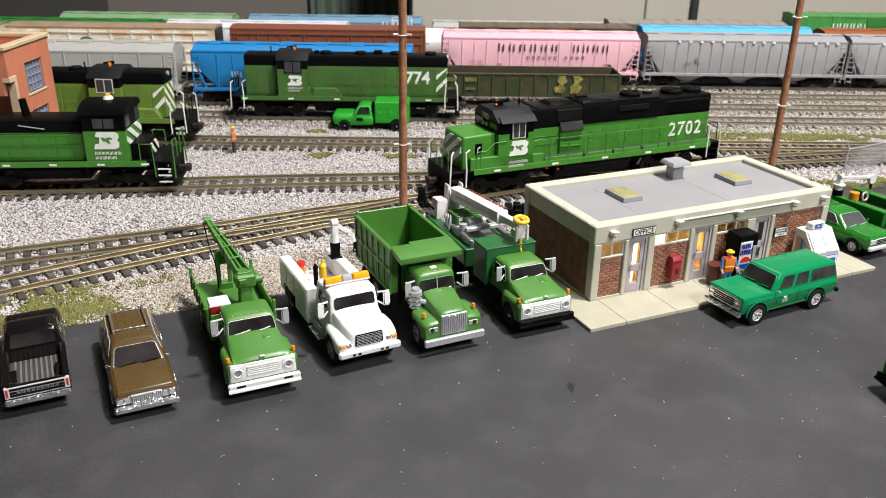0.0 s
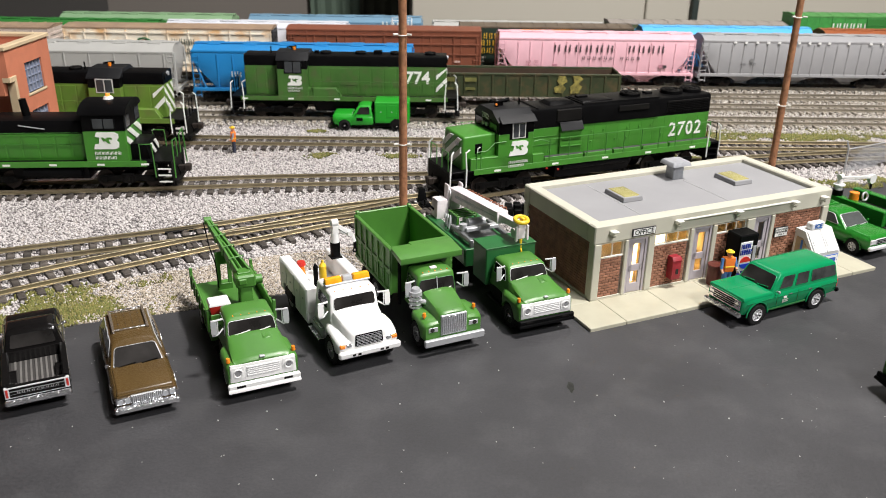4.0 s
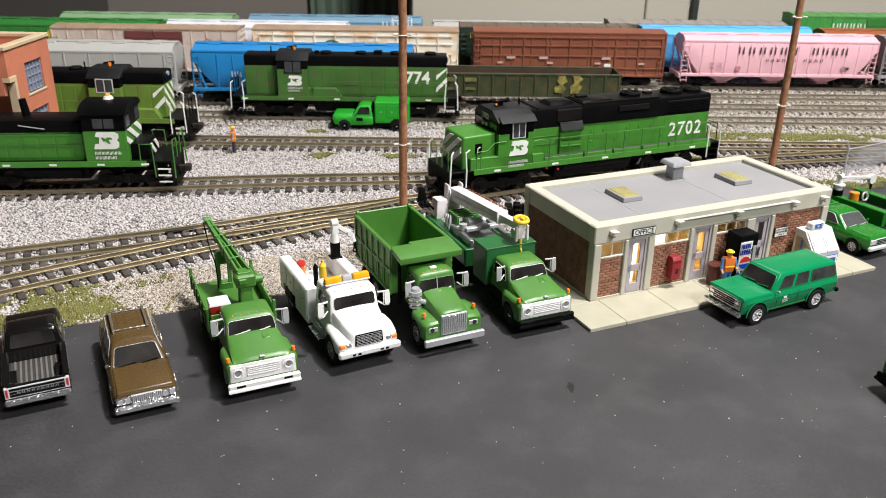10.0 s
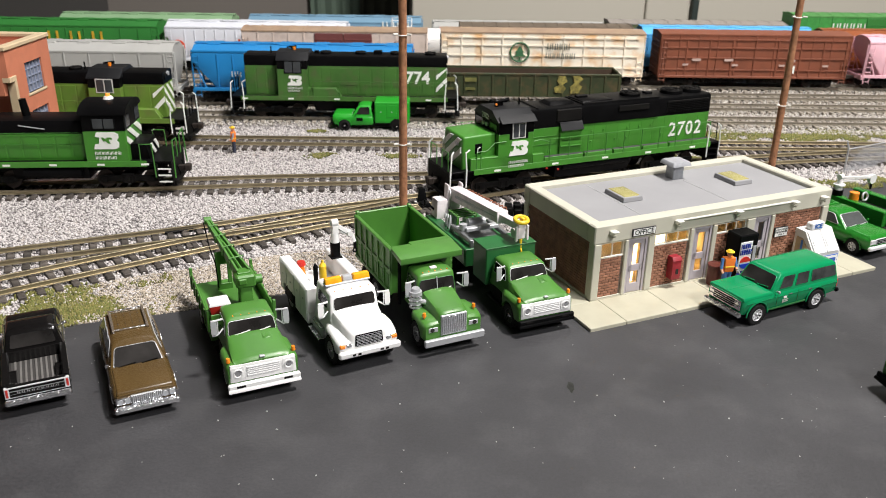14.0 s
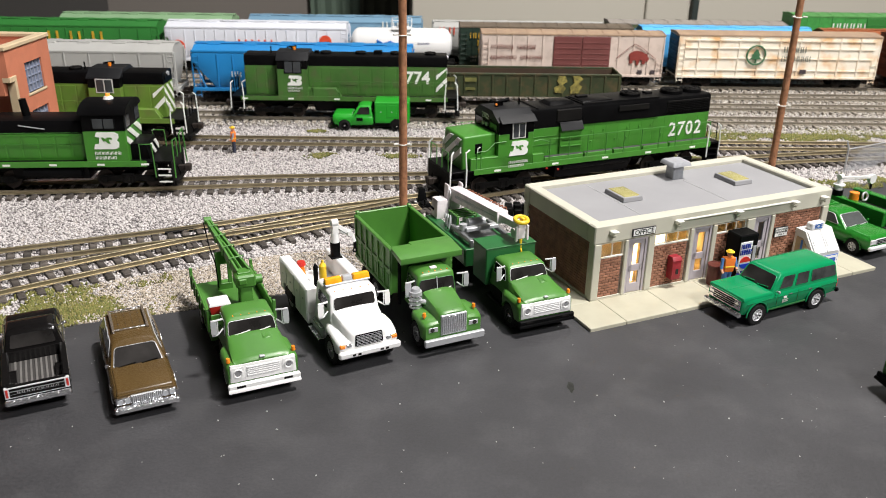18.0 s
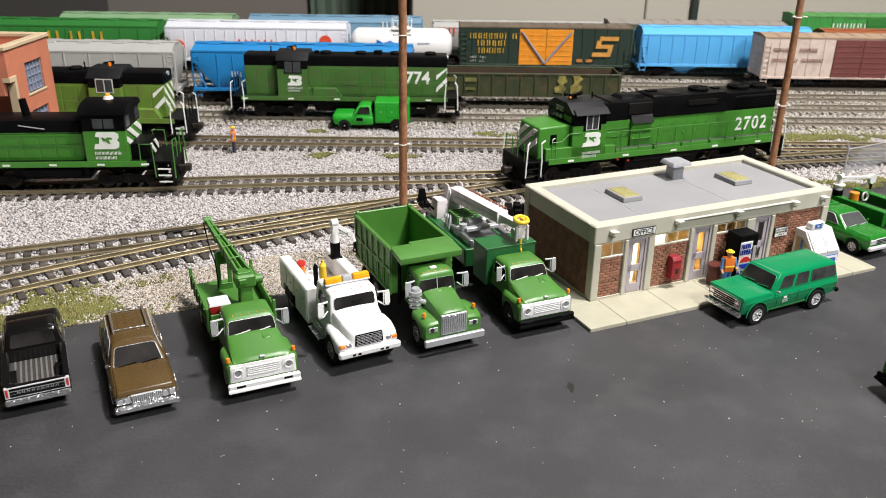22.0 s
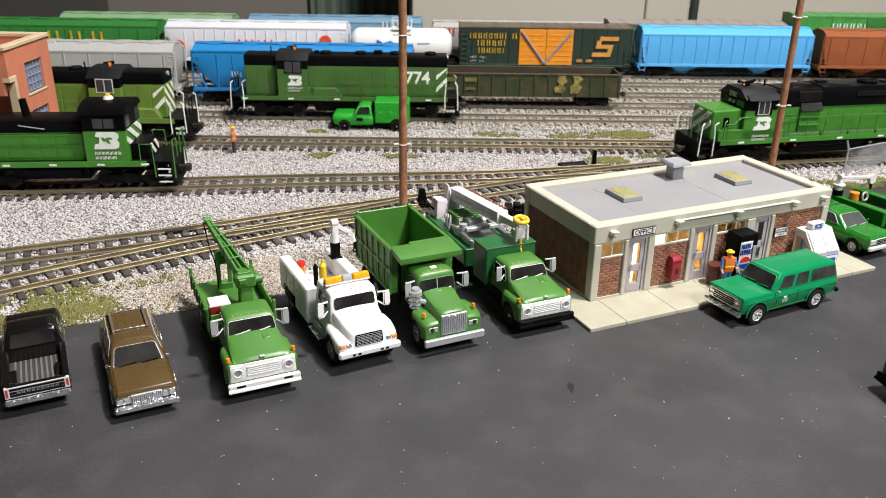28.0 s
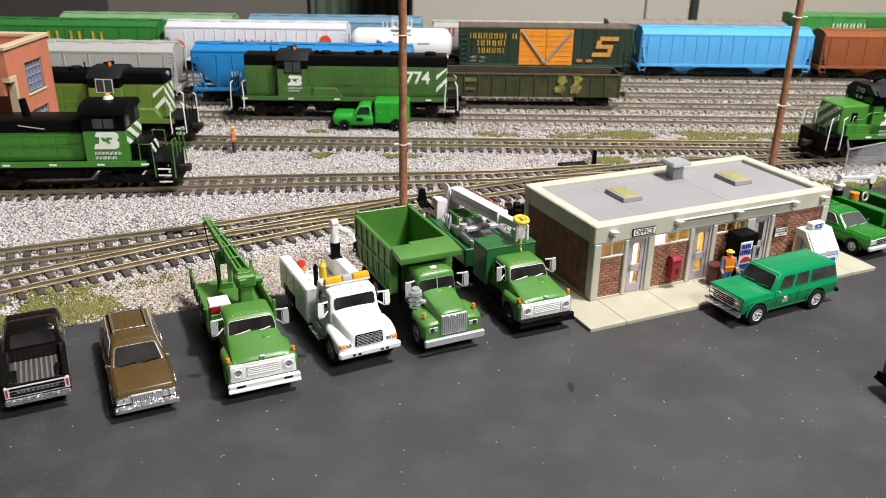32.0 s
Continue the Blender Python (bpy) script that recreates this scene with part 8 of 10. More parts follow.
def brown_wagon():
    v = thing("station_wagon", "brown station wagon with chrome grille and roof rack", "car", at(-10.5, 24.55, 0, -63.8), "parked vehicles")
    B = M_BROWNCAR
    part("body", rounded_body(-2.68, 2.62, 0.97, 0.34, 0.93, 0.06, 0.02, arches=((1.65, 0.34, 0.41), (-1.35, 0.34, 0.41))), B, v)
    part("hood", Shape().hexa((0.85, 2.6, -0.88, 0.88), (0.9, 2.55, -0.82, 0.82), 0.88, 0.98, 0.04, 2), B, v)
    cabin(v, (-2.6, 1.05, -0.9, 0.9), (-2.3, 0.2, -0.7, 0.7), 0.88, 1.44, B, ((0.05, 0.3), (0.34, 0.56), (0.6, 0.8)), M_GLASS, M_SILVER, 0.09, wiper=M_BLACK)
    for x, y in ((1.65, 0.82), (1.65, -0.82), (-1.35, 0.82), (-1.35, -0.82)):
        s = 1 if y > 0 else -1
        part("arch_lip", arch(v, x, s * 0.985, 0.41, 0.34), M_CHROME, v, "chrome arch trim")
        wheel(v, x, y + s * 0.02, 0.34, 0.23, M_CHROME)
    g = bar(v, "grille", 2.58, 2.68, -0.47, 0.47, 0.52, 0.84, M_SILVER, 0.02, "upright chrome grille")
    for i in range(15):
        y = -0.435 + i * 0.062
        part("grille_bar", Shape().box(2.66, 2.7, y - 0.014, y + 0.014, 0.54, 0.83, 0.006), M_CHROME, g)
    for s in (-1, 1):
        bar(v, "headlight", 2.55, 2.68, s * 0.68 - 0.24, s * 0.68 + 0.24, 0.56, 0.8, M_CHROME, 0.03, "chrome headlight bezel")
        for k in (-1, 1):
            part("lens", Shape().cyl((2.66, s * 0.68 + k * 0.11, 0.68), (2.7, s * 0.68 + k * 0.11, 0.68), 0.09, n=12), grainy("lens_grey", (0.55, 0.57, 0.6), 0.1, 0.3), v)
        bar(v, "side_moulding", -2.5, 2.5, s * 0.985 - 0.012, s * 0.985 + 0.012, 0.6, 0.64, M_CHROME, 0.005)
        bar(v, "rack_rail", -2.2, -0.55, s * 0.56 - 0.045, s * 0.56 + 0.045, 1.5, 1.57, M_RACK, 0.015, "dull bronze roof rack rail")
        for x in (-2.15, -0.6):
            part("rack_foot", Shape().cyl((x, s * 0.56, 1.42), (x, s * 0.56, 1.52), 0.04, n=8), M_CHROME, v)
        bar(v, "tail_lamp", -2.7, -2.62, s * 0.84 - 0.07, s * 0.84 + 0.07, 0.5, 0.85, M_RED, 0.02)
    for x in (-2.15, -0.62):
        bar(v, "rack_bar", x - 0.03, x + 0.03, -0.6, 0.6, 1.5, 1.56, M_CHROME, 0.015, "chrome roof rack bar")
    for i in range(4):
        y = -0.36 + i * 0.24
        bar(v, "rack_slat", -2.1, -0.65, y - 0.01, y + 0.01, 1.475, 1.5, B, 0.004)
        for x in (-1.75, -1.1):
            part("slat_rivet", Shape().box(x - 0.02, x + 0.02, y - 0.02, y + 0.02, 1.49, 1.515, 0.006), M_CHROME, v)
    bar(v, "front_bumper", 2.62, 2.84, -0.99, 0.99, 0.32, 0.54, M_CHROME, 0.05, "chrome bumper")
    bar(v, "rear_bumper", -2.84, -2.64, -0.99, 0.99, 0.34, 0.54, M_CHROME, 0.05, "chrome bumper")
    mirror_pair(v, 0.8, 0.84, 1.0, M_CHROME)
    part("chassis", Shape().box(-2.4, 2.4, -0.6, 0.6, 0.2, 0.42, 0.02), M_FRAME, v)
    return v


def wheels6(v, xf, xr, r, rim, rear_tandem=False):
    for s in (-1, 1):
        wheel(v, xf, s * 0.98, r, 0.28, rim)
        wheel(v, xr, s * 1.02, r, 0.26, rim, True)
        if rear_tandem:
            wheel(v, xr - 1.25, s * 1.02, r, 0.26, rim, True)


def clearance(v, x, y, z, n, span, mat):
    for i in range(n):
        yy = y - span / 2 + span * i / (n - 1)
        part("marker_lamp", Shape().box(x - 0.03, x + 0.03, yy - 0.022, yy + 0.022, z - 0.01, z + 0.03, 0.008), mat, v)


def ford_front(v, xf, G, bumper, face=None):
    """The bluff-fronted medium truck: hood, fenders, white grille, cab."""
    face = face or M_WHITE
    part("hood", nose([(xf - 1.75, 0.97, 1.2, 0.9, 1.72), (xf - 1.55, 1.08, 1.26, 0.9, 1.71), (xf - 1.3, 1.17, 1.31, 0.92, 1.685), (xf - 0.3, 1.19, 1.34, 0.96, 1.5), (xf - 0.1, 1.18, 1.34, 0.96, 1.45), (xf - 0.01, 1.13, 1.29, 0.9, 1.36)], xf - 0.9, 0.47, 0.57, 0.6), G, v)
    part("hood_scoop", Shape().block([(xf - 1.22, 0.22, 1.6), (xf - 0.86, 0.22, 1.56), (xf - 0.86, 0.56, 1.56), (xf - 1.22, 0.56, 1.6), (xf - 1.22, 0.24, 1.705), (xf - 0.9, 0.24, 1.665), (xf - 0.9, 0.54, 1.665), (xf - 1.22, 0.54, 1.705)], 0.015, 1), G, v, "low hood scoop")
    for k in range(3):
        part("hood_vent", Shape().block([(xf - 1.2, 0.27 + k * 0.09, 1.69), (xf - 0.94, 0.27 + k * 0.09, 1.66), (xf - 0.94, 0.3 + k * 0.09, 1.66), (xf - 1.2, 0.3 + k * 0.09, 1.69), (xf - 1.2, 0.27 + k * 0.09, 1.715), (xf - 0.94, 0.27 + k * 0.09, 1.685), (xf - 0.94, 0.3 + k * 0.09, 1.685), (xf - 1.2, 0.3 + k * 0.09, 1.715)], 0), G, v)
    for s in (-1, 1):
        part("turn_lamp", Shape().cyl((xf - 0.2, s * 1.08, 1.34), (xf - 0.2, s * 1.08, 1.39), 0.03, n=8).cyl((xf - 0.2, s * 1.08, 1.38), (xf - 0.2, s * 1.08, 1.53), 0.075, 0.06, 10), M_ORANGE, v, "amber turn lamp")
        # Running board and step are black: shade below the cab put into their colour.
        bar(v, "running_board", xf - 2.9, xf - 1.6, s * 1.0 - 0.12, s * 1.0 + 0.12, 0.5, 0.58, M_FRAME, 0.02)
        bar(v, "cab_step", xf - 2.6, xf - 1.8, s * 0.9 - 0.1, s * 0.9 + 0.1, 0.56, 1.05, M_FRAME, 0.03)
    g = part("grille", Shape().block([(xf - 0.06, -1.1, 0.72), (xf + 0.06, -1.1, 0.72), (xf + 0.06, 1.1, 0.72), (xf - 0.06, 1.1, 0.72), (xf - 0.08, -1.08, 1.34), (xf + 0.02, -1.08, 1.34), (xf + 0.02, 1.08, 1.34), (xf - 0.08, 1.08, 1.34)], 0.05, 2), face, v, "pressed steel grille")
    part("grille_recess", Shape().box(xf + 0.035, xf + 0.055, -0.55, 0.55, 0.86, 1.24, 0.01), grainy("grille_shadow_grey", (0.76, 0.76, 0.77), 0.5), g)
    for k in range(5):
        part("grille_bar", Shape().box(xf + 0.04, xf + 0.065, -0.54, 0.54, 0.885 + k * 0.073, 0.93 + k * 0.073, 0.01), face, g)
    for s in (-1, 1):
        part("headlight_bezel", Shape().rpane([(xf + 0.055, s * 0.84 - 0.21, 0.84), (xf + 0.055, s * 0.84 + 0.21, 0.84), (xf + 0.03, s * 0.84 + 0.21, 1.26), (xf + 0.03, s * 0.84 - 0.21, 1.26)], 0.02, 0.08), face, g)
        part("headlight", Shape().cyl((xf + 0.03, s * 0.84, 1.05), (xf + 0.075, s * 0.84, 1.05), 0.12, 0.1, 18), M_CHROME, g)
        part("headlight_ring", Shape().ring_torus((xf + 0.075, s * 0.84, 1.05), (1, 0, 0), 0.14, 0.022, 18, 6), face, g)
    part("badge", Shape().box(xf - 0.12, xf + 0.0, -0.09, 0.09, 1.44, 1.5, 0.02), M_SILVER, v)
    b = part("front_bumper", Shape().box(xf + 0.02, xf + 0.18, -1.2, 1.2, 0.5, 0.7, 0.04).hexa((xf, xf + 0.24, -1.21, 1.21), (xf, xf + 0.2, -1.2, 1.2), 0.42, 0.53, 0.03, 2), bumper, v, "pressed steel bumper")
    for s in (-1, 1):
        part("tow_hole", Shape().box(xf + 0.16, xf + 0.19, s * 0.78 - 0.15, s * 0.78 + 0.15, 0.56, 0.64, 0.01), M_FRAME, b)
    cabin(v, (xf - 2.95, xf - 1.06, -0.97, 0.97), (xf - 2.85, xf - 1.66, -0.8, 0.8), 1.02, 2.18, G, ((0.15, 0.8),), M_GLASS, M_MIRRORWHITE, 0.12, True, (0.04, 0.96, 0.54, 0.92), 0.48, M_WHITE, 0.07)
    clearance(v, xf - 1.8, 0, 2.18, 5, 1.1, M_ORANGE)
    mirror_pair(v, xf - 1.75, 0.93, 1.93, M_MIRRORWHITE, True)


def chassis(v, x0, x1, z=0.75):
    part("chassis", Shape().box(x0, x1, -0.5, -0.32, z - 0.2, z + 0.1, 0.02).box(x0, x1, 0.32, 0.5, z - 0.2, z + 0.1, 0.02).box(x0, x1, -0.35, 0.35, z - 0.1, z, 0.02), M_FRAME, v)


def boom_truck():
    v = thing("boom_truck", "green flatbed truck with a lattice boom crane", "truck", at(-7.29, 26.54, 0, -65.35), "parked vehicles")
    G, xf = M_BN, 3.42
    chassis(v, -3.5, 3.2)
    ford_front(v, xf, G, M_WHITE)
    wheels6(v, 2.5, -2.2, 0.47, M_MIRRORWHITE)
    bed = bar(v, "flatbed", -3.75, 0.25, -1.18, 1.18, 0.98, 1.14, G, 0.03)
    for s in (-1, 1):
        part("side_rail", Shape().box(-3.75, 0.25, s * 1.16 - 0.03, s * 1.16 + 0.03, 1.1, 1.62, 0.02), G, bed, "low green side rail")
        for k in range(7):
            x = -3.6 + k * 0.62
            part("stake", Shape().box(x - 0.05, x + 0.05, s * 1.21 - 0.03, s * 1.21 + 0.03, 1.0, 1.6, 0.01), G, bed)
        for x in (-3.75, 0.2):
            part("corner_post", Shape().box(x - 0.05, x + 0.05, s * 1.18 - 0.06, s * 1.18 + 0.06, 1.0, 1.85, 0.02), G, bed)
        bar(v, "tool_locker", -1.2, 0.1, s * 1.0 - 0.15, s * 1.0 + 0.15, 0.55, 0.98, G, 0.03)
    # crane on its turret
    part("turret_base", Shape().cyl((-0.8, 0.37, 1.12), (-0.8, 0.37, 1.3), 0.4, n=20), G, v)
    part("turret", Shape().hexa((-1.12, -0.5, 0.12, 0.62), (-1.06, -0.58, 0.16, 0.58), 1.28, 2.2, 0.06, 2), G, v)
    part("boom_head", Shape().box(-1.3, -0.5, 0.02, 0.74, 2.12, 2.62, 0.07).box(-0.78, -0.44, 0.1, 0.4, 2.3, 2.52, 0.03), G, v)
    part("head_cap", Shape().box(-1.15, -0.7, 0.12, 0.6, 2.6, 2.68, 0.02), G, v)
    part("winch", Shape().cyl((-0.8, 0.7, 2.3), (-0.8, 1.0, 2.3), 0.18, n=14), G, v)
    tip = (-4.3, -0.25, 3.5)
    root = (-0.95, 0.38, 2.5)
    A, T = Vector(root), Vector(tip)
    up, side = Vector((0.28, 0, 0.96)), Vector((-0.18, 0.98, 0)).normalized()
    def flank(ss, w0, w1, h0, h1, inner):
        e = []
        for pt, w, h in ((A, w0, h0), (T, w1, h1)):
            e.append([pt + side * ss * w + up * h * k + side * ss * o for k, o in ((-1, 0), (-1, -inner), (1, -inner), (1, 0))])
        q = [e[0][0], e[0][1], e[1][1], e[1][0], e[0][3], e[0][2], e[1][2], e[1][3]]
        return q if ss > 0 else [q[k] for k in (3, 2, 1, 0, 7, 6, 5, 4)]
    bm_ = part("boom", Shape().block(flank(1, 0.26, 0.11, 0.24, 0.09, 0.09), 0.015, 1).block(flank(-1, 0.26, 0.11, 0.24, 0.09, 0.09), 0.015, 1), G, v, "green two-flanked crane boom")
    part("boom_web", Shape().tube([A - up * 0.08, T - up * 0.03], 0.1, 6), G, v)
    part("boom_ram", Shape().tube([A + up * 0.1, A + (T - A) * 0.55 + up * 0.08], 0.05, 6), G, v)
    for t in (0.2, 0.42, 0.64, 0.84):
        c, k = A + (T - A) * t, 1 - 0.55 * t
        part("boom_bracket", Shape().tube([c + side * 0.31 * k - up * 0.2 * k, c + side * 0.31 * k + up * 0.33 * k, c - side * 0.31 * k + up * 0.33 * k, c - side * 0.31 * k - up * 0.2 * k], 0.028, 6), G, bm_)
    part("boom_sheave", Shape().cyl((T.x - 0.05, T.y - 0.14, T.z), (T.x - 0.05, T.y + 0.14, T.z), 0.15, n=14), G, v)
    part("cable", Shape().tube([T + Vector((-0.12, -0.16, -0.08)), (-3.3, -0.42, 2.75), (-2.75, -0.34, 2.35), (-2.7, -0.3, 1.3)], 0.024, 5), M_BLACK, v, "black winch cable")
    part("boom_rest", Shape().box(-2.92, -2.82, -0.32, -0.16, 1.12, 2.7, 0.02).box(-2.92, -2.82, 0.1, 0.26, 1.12, 2.7, 0.02).box(-2.93, -2.81, -0.33, 0.27, 1.12, 1.4, 0.02).box(-2.93, -2.81, -0.33, 0.27, 2.2, 2.72, 0.02), G, v, "green boom rest with an opening")
    bar(v, "tool_locker", -0.2, 0.38, -1.12, -0.4, 1.12, 1.73, G, 0.03)
    mb2 = part("tool_box", Shape().hexa((-0.14, 0.36, -1.08, -0.44), (-0.2, 0.42, -1.13, -0.39), 1.72, 2.08, 0.05, 2), M_RED, v, "red cooler box")
    part("lid", Shape().hexa((-0.22, 0.44, -1.15, -0.37), (-0.18, 0.4, -1.11, -0.41), 2.05, 2.18, 0.04, 2), M_WHITE, mb2, "white cooler lid")
    return v


def white_truck():
    v = thing("utility_truck", "white utility truck with amber light bar and crane", "truck", at(-4.06, 28.18, 0, -62.5), "parked vehicles")
    Wt, xf = M_WHITE, 3.3
    chassis(v, -3.1, 3.1)
    # sloped hood with flared fenders
    part("hood", nose([(xf - 1.75, 0.98, 1.2, 0.93, 1.87), (xf - 1.5, 1.08, 1.28, 0.92, 1.86), (xf - 1.2, 1.16, 1.36, 0.9, 1.83), (xf - 0.7, 1.18, 1.35, 0.83, 1.72), (xf - 0.3, 1.15, 1.26, 0.75, 1.6), (xf - 0.12, 1.11, 1.2, 0.7, 1.54), (xf - 0.04, 1.07, 1.15, 0.65, 1.49), (xf, 1.0, 1.08, 0.6, 1.4)], xf - 0.9, 0.54, 0.6, 0.72), Wt, v)
    for s in (-1, 1):
        bar(v, "turn_lamp", xf - 0.25, xf + 0.03, s * 0.97 - 0.1, s * 0.97 + 0.1, 0.98, 1.12, M_ORANGE, 0.03, "amber turn lamp")
        bar(v, "headlight", xf - 0.12, xf + 0.02, s * 0.75 - 0.12, s * 0.75 + 0.12, 0.98, 1.14, M_CHROME, 0.03)
    gq = ((xf + 0.02, -0.52, 0.98), (xf + 0.02, 0.52, 0.98), (xf - 0.01, 0.5, 1.42), (xf - 0.01, -0.5, 1.42))
    g = part("grille", Shape().rpane(gq, 0.015, 0.05), M_BLACK, v, "black grille with silver bars")
    for k in range(7):
        part("grille_bar", Shape().pane(*sub(gq, 0.04, 0.96, 0.06 + k * 0.13, 0.11 + k * 0.13), 0.02), M_SILVER, g)
    for k in range(5):
        part("grille_bar", Shape().pane(*sub(gq, 0.19 + k * 0.15, 0.2 + k * 0.15, 0.04, 0.96), 0.026), M_BLACK, g)
    b = bar(v, "front_bumper", xf - 0.02, xf + 0.18, -1.16, 1.16, 0.64, 0.9, Wt, 0.06, "white bumper")
    for y in (-0.62, -0.42, 0.42, 0.62):
        part("bumper_slot", Shape().box(xf + 0.16, xf + 0.19, y - 0.06, y + 0.06, 0.72, 0.8, 0.01), M_FRAME, b)
    cabin(v, (xf - 3.0, xf - 1.1, -0.99, 0.99), (xf - 2.9, xf - 1.42, -0.86, 0.86), 0.95, 2.44, Wt, ((0.2, 0.78),), M_GLASS, M_WHITE, 0.12, True, (0.07, 0.93, 0.59, 0.89), 0.56, None)
    clearance(v, xf - 1.55, 0, 2.44, 5, 1.3, M_ORANGE)
    lb = bar(v, "light_bar", xf - 2.2, xf - 1.9, -0.86, 0.86, 2.5, 2.58, M_SILVER, 0.02, "roof light bar")
    for y0, y1, m in ((-0.86, -0.21, M_AMBER), (0.21, 0.86, M_AMBER), (-0.19, 0.19, M_SILVER)):
        part("lens", Shape().hexa((xf - 2.2, xf - 1.9, y0, y1), (xf - 2.16, xf - 1.95, y0 + 0.02, y1 - 0.02), 2.57, 2.78, 0.05, 2), m, lb)
    for s in (-1, 1):
        part("bar_foot", Shape().box(xf - 2.12, xf - 1.98, s * 0.6 - 0.06, s * 0.6 + 0.06, 2.44, 2.52, 0.01), M_SILVER, lb)
    mirror_pair(v, xf - 1.45, 0.98, 1.9, M_WHITE, True)
    wheels6(v, xf - 0.9, -2.1, 0.53, M_STEELRIM)
    for s in (-1, 1):
        bd = bar(v, "body_locker", -3.25, 0.15, s * 0.98 - 0.22, s * 0.98 + 0.22, 0.95, 1.95, Wt, 0.04, "white side locker")
        bar(v, "body_locker", -1.35, 0.15, s * 0.98 - 0.22, s * 0.98 + 0.22, 0.5, 0.97, Wt, 0.03, "white side locker")
        bar(v, "body_locker", -3.25, -2.85, s * 0.98 - 0.22, s * 0.98 + 0.22, 0.6, 0.97, Wt, 0.03, "white side locker")
        for x0, x1 in ((-3.2, -2.3), (-2.25, -1.35), (-1.3, -0.62), (-0.58, 0.1)):
            part("locker_door", Shape().box(x0 + 0.03, x1 - 0.03, s * 1.205 - 0.015, s * 1.205 + 0.015, 1.0 if x0 < -1.4 else 0.6, 1.88, 0.01), Wt, bd)
            part("latch", Shape().box((x0 + x1) / 2 - 0.05, (x0 + x1) / 2 + 0.05, s * 1.225 - 0.01, s * 1.225 + 0.01, 1.38, 1.46, 0.01), M_SILVER, bd)
        part("wheel_arch", Shape().prism([(-2.1 + 0.56 * math.cos(math.pi * i / 12), 0.55 + 0.56 * math.sin(math.pi * i / 12)) for i in range(13)], "y", 1.19 if s > 0 else -1.215, 1.215 if s > 0 else -1.19), M_FRAME, v)
        tr = part("step", Shape().box(0.35, 1.5, s * 1.12 - 0.14, s * 1.12 + 0.14, 0.48, 0.54, 0.01), M_CHROME, v, "chequered silver step")
        for i in range(10):
            part("tread", Shape().box(0.38 + i * 0.11, 0.43 + i * 0.11, s * 1.12 - 0.14, s * 1.12 + 0.14, 0.535, 0.57, 0.01), M_SILVER, tr)
        part("step", Shape().box(0.45, 1.3, s * 1.0 - 0.1, s * 1.0 + 0.1, 0.82, 0.87, 0.01), M_CHROME, v, "silver step")
        part("fuel_tank", Shape().cyl((0.3, s * 0.85, 0.66), (1.4, s * 0.85, 0.66), 0.24, n=16), M_SILVER, v)
    bar(v, "bed_floor", -3.25, 0.15, -0.78, 0.78, 0.95, 1.1, Wt, 0.02)
    bar(v, "bed_front", 0.05, 0.15, -0.78, 0.78, 1.0, 1.95, Wt, 0.02)
    # little crane, bottle, cone and hoses in the bed
    part("crane_base", Shape().hexa((-2.5, -2.0, 0.6, 1.1), (-2.45, -2.05, 0.65, 1.05), 1.95, 2.0, 0.01, 1).cyl((-2.25, 0.85, 1.95), (-2.25, 0.85, 2.6), 0.2, n=14), M_BLACK, v, "black crane pedestal")
    part("crane_post", Shape().cyl((-2.25, 0.85, 2.55), (-2.25, 0.85, 3.05), 0.19, 0.15, n=14).cyl((-2.25, 0.72, 3.42), (-2.25, 0.98, 3.42), 0.15, n=14).block([(-2.4, 0.7, 3.0), (-2.1, 0.7, 3.0), (-2.1, 1.0, 3.0), (-2.4, 1.0, 3.0), (-2.35, 0.75, 3.5), (-2.15, 0.75, 3.5), (-2.15, 0.95, 3.5), (-2.35, 0.95, 3.5)], 0.04, 2), Wt, v)
    part("crane_arm", Shape().tube([(-2.25, 0.85, 3.36), (-2.05, 1.4, 2.98)], 0.1, 4).tube([(-2.2, 0.95, 3.1), (-2.06, 1.35, 2.86)], 0.045, 6), Wt, v)
    part("crane_arm", Shape().tube([(-2.05, 1.38, 3.02), (-2.0, 1.5, 2.9), (-1.96, 1.58, 2.6)], 0.085, 4).cyl((-2.16, 1.4, 2.98), (-1.92, 1.4, 2.98), 0.11, n=10), Wt, v, "white crane tip")
    part("crane_hook", Shape().cyl((-1.96, 1.58, 2.62), (-1.96, 1.58, 2.3), 0.06, n=8).ring_torus((-1.96, 1.58, 2.22), (1, 0, 0), 0.08, 0.03, 12, 6), M_BLACK, v)
    part("gas_bottle", Shape().cyl((-0.35, -0.35, 1.1), (-0.35, -0.35, 2.55), 0.14, n=14).cyl((-0.35, -0.35, 2.55), (-0.35, -0.35, 2.68), 0.14, 0.06, 14).cyl((-0.35, -0.35, 2.68), (-0.35, -0.35, 2.78), 0.045, 0.045, 14), M_YELLOW, v, "yellow gas bottle")
    part("gas_bottle", Shape().cyl((-0.45, -0.6, 1.1), (-0.45, -0.6, 2.5), 0.09, n=14).cyl((-0.45, -0.6, 2.5), (-0.45, -0.6, 2.62), 0.1, 0.04, 14), M_BLACK, v, "black gas bottle")
    part("hose_reel", Shape().ring_torus((-0.2, 0.3, 1.75), (1, 0, 0), 0.3, 0.05, 18, 6), M_BLACK, v)
    cn = part("traffic_cone", Shape().cyl((-2.6, -0.5, 1.1), (-2.6, -0.5, 1.7), 0.22, 0.1, 14), M_ORANGE, v, "orange cone")
    part("cone_tip", Shape().cyl((-2.6, -0.5, 1.7), (-2.6, -0.5, 1.85), 0.2, 0.16, 14), M_RED, cn)
    return v


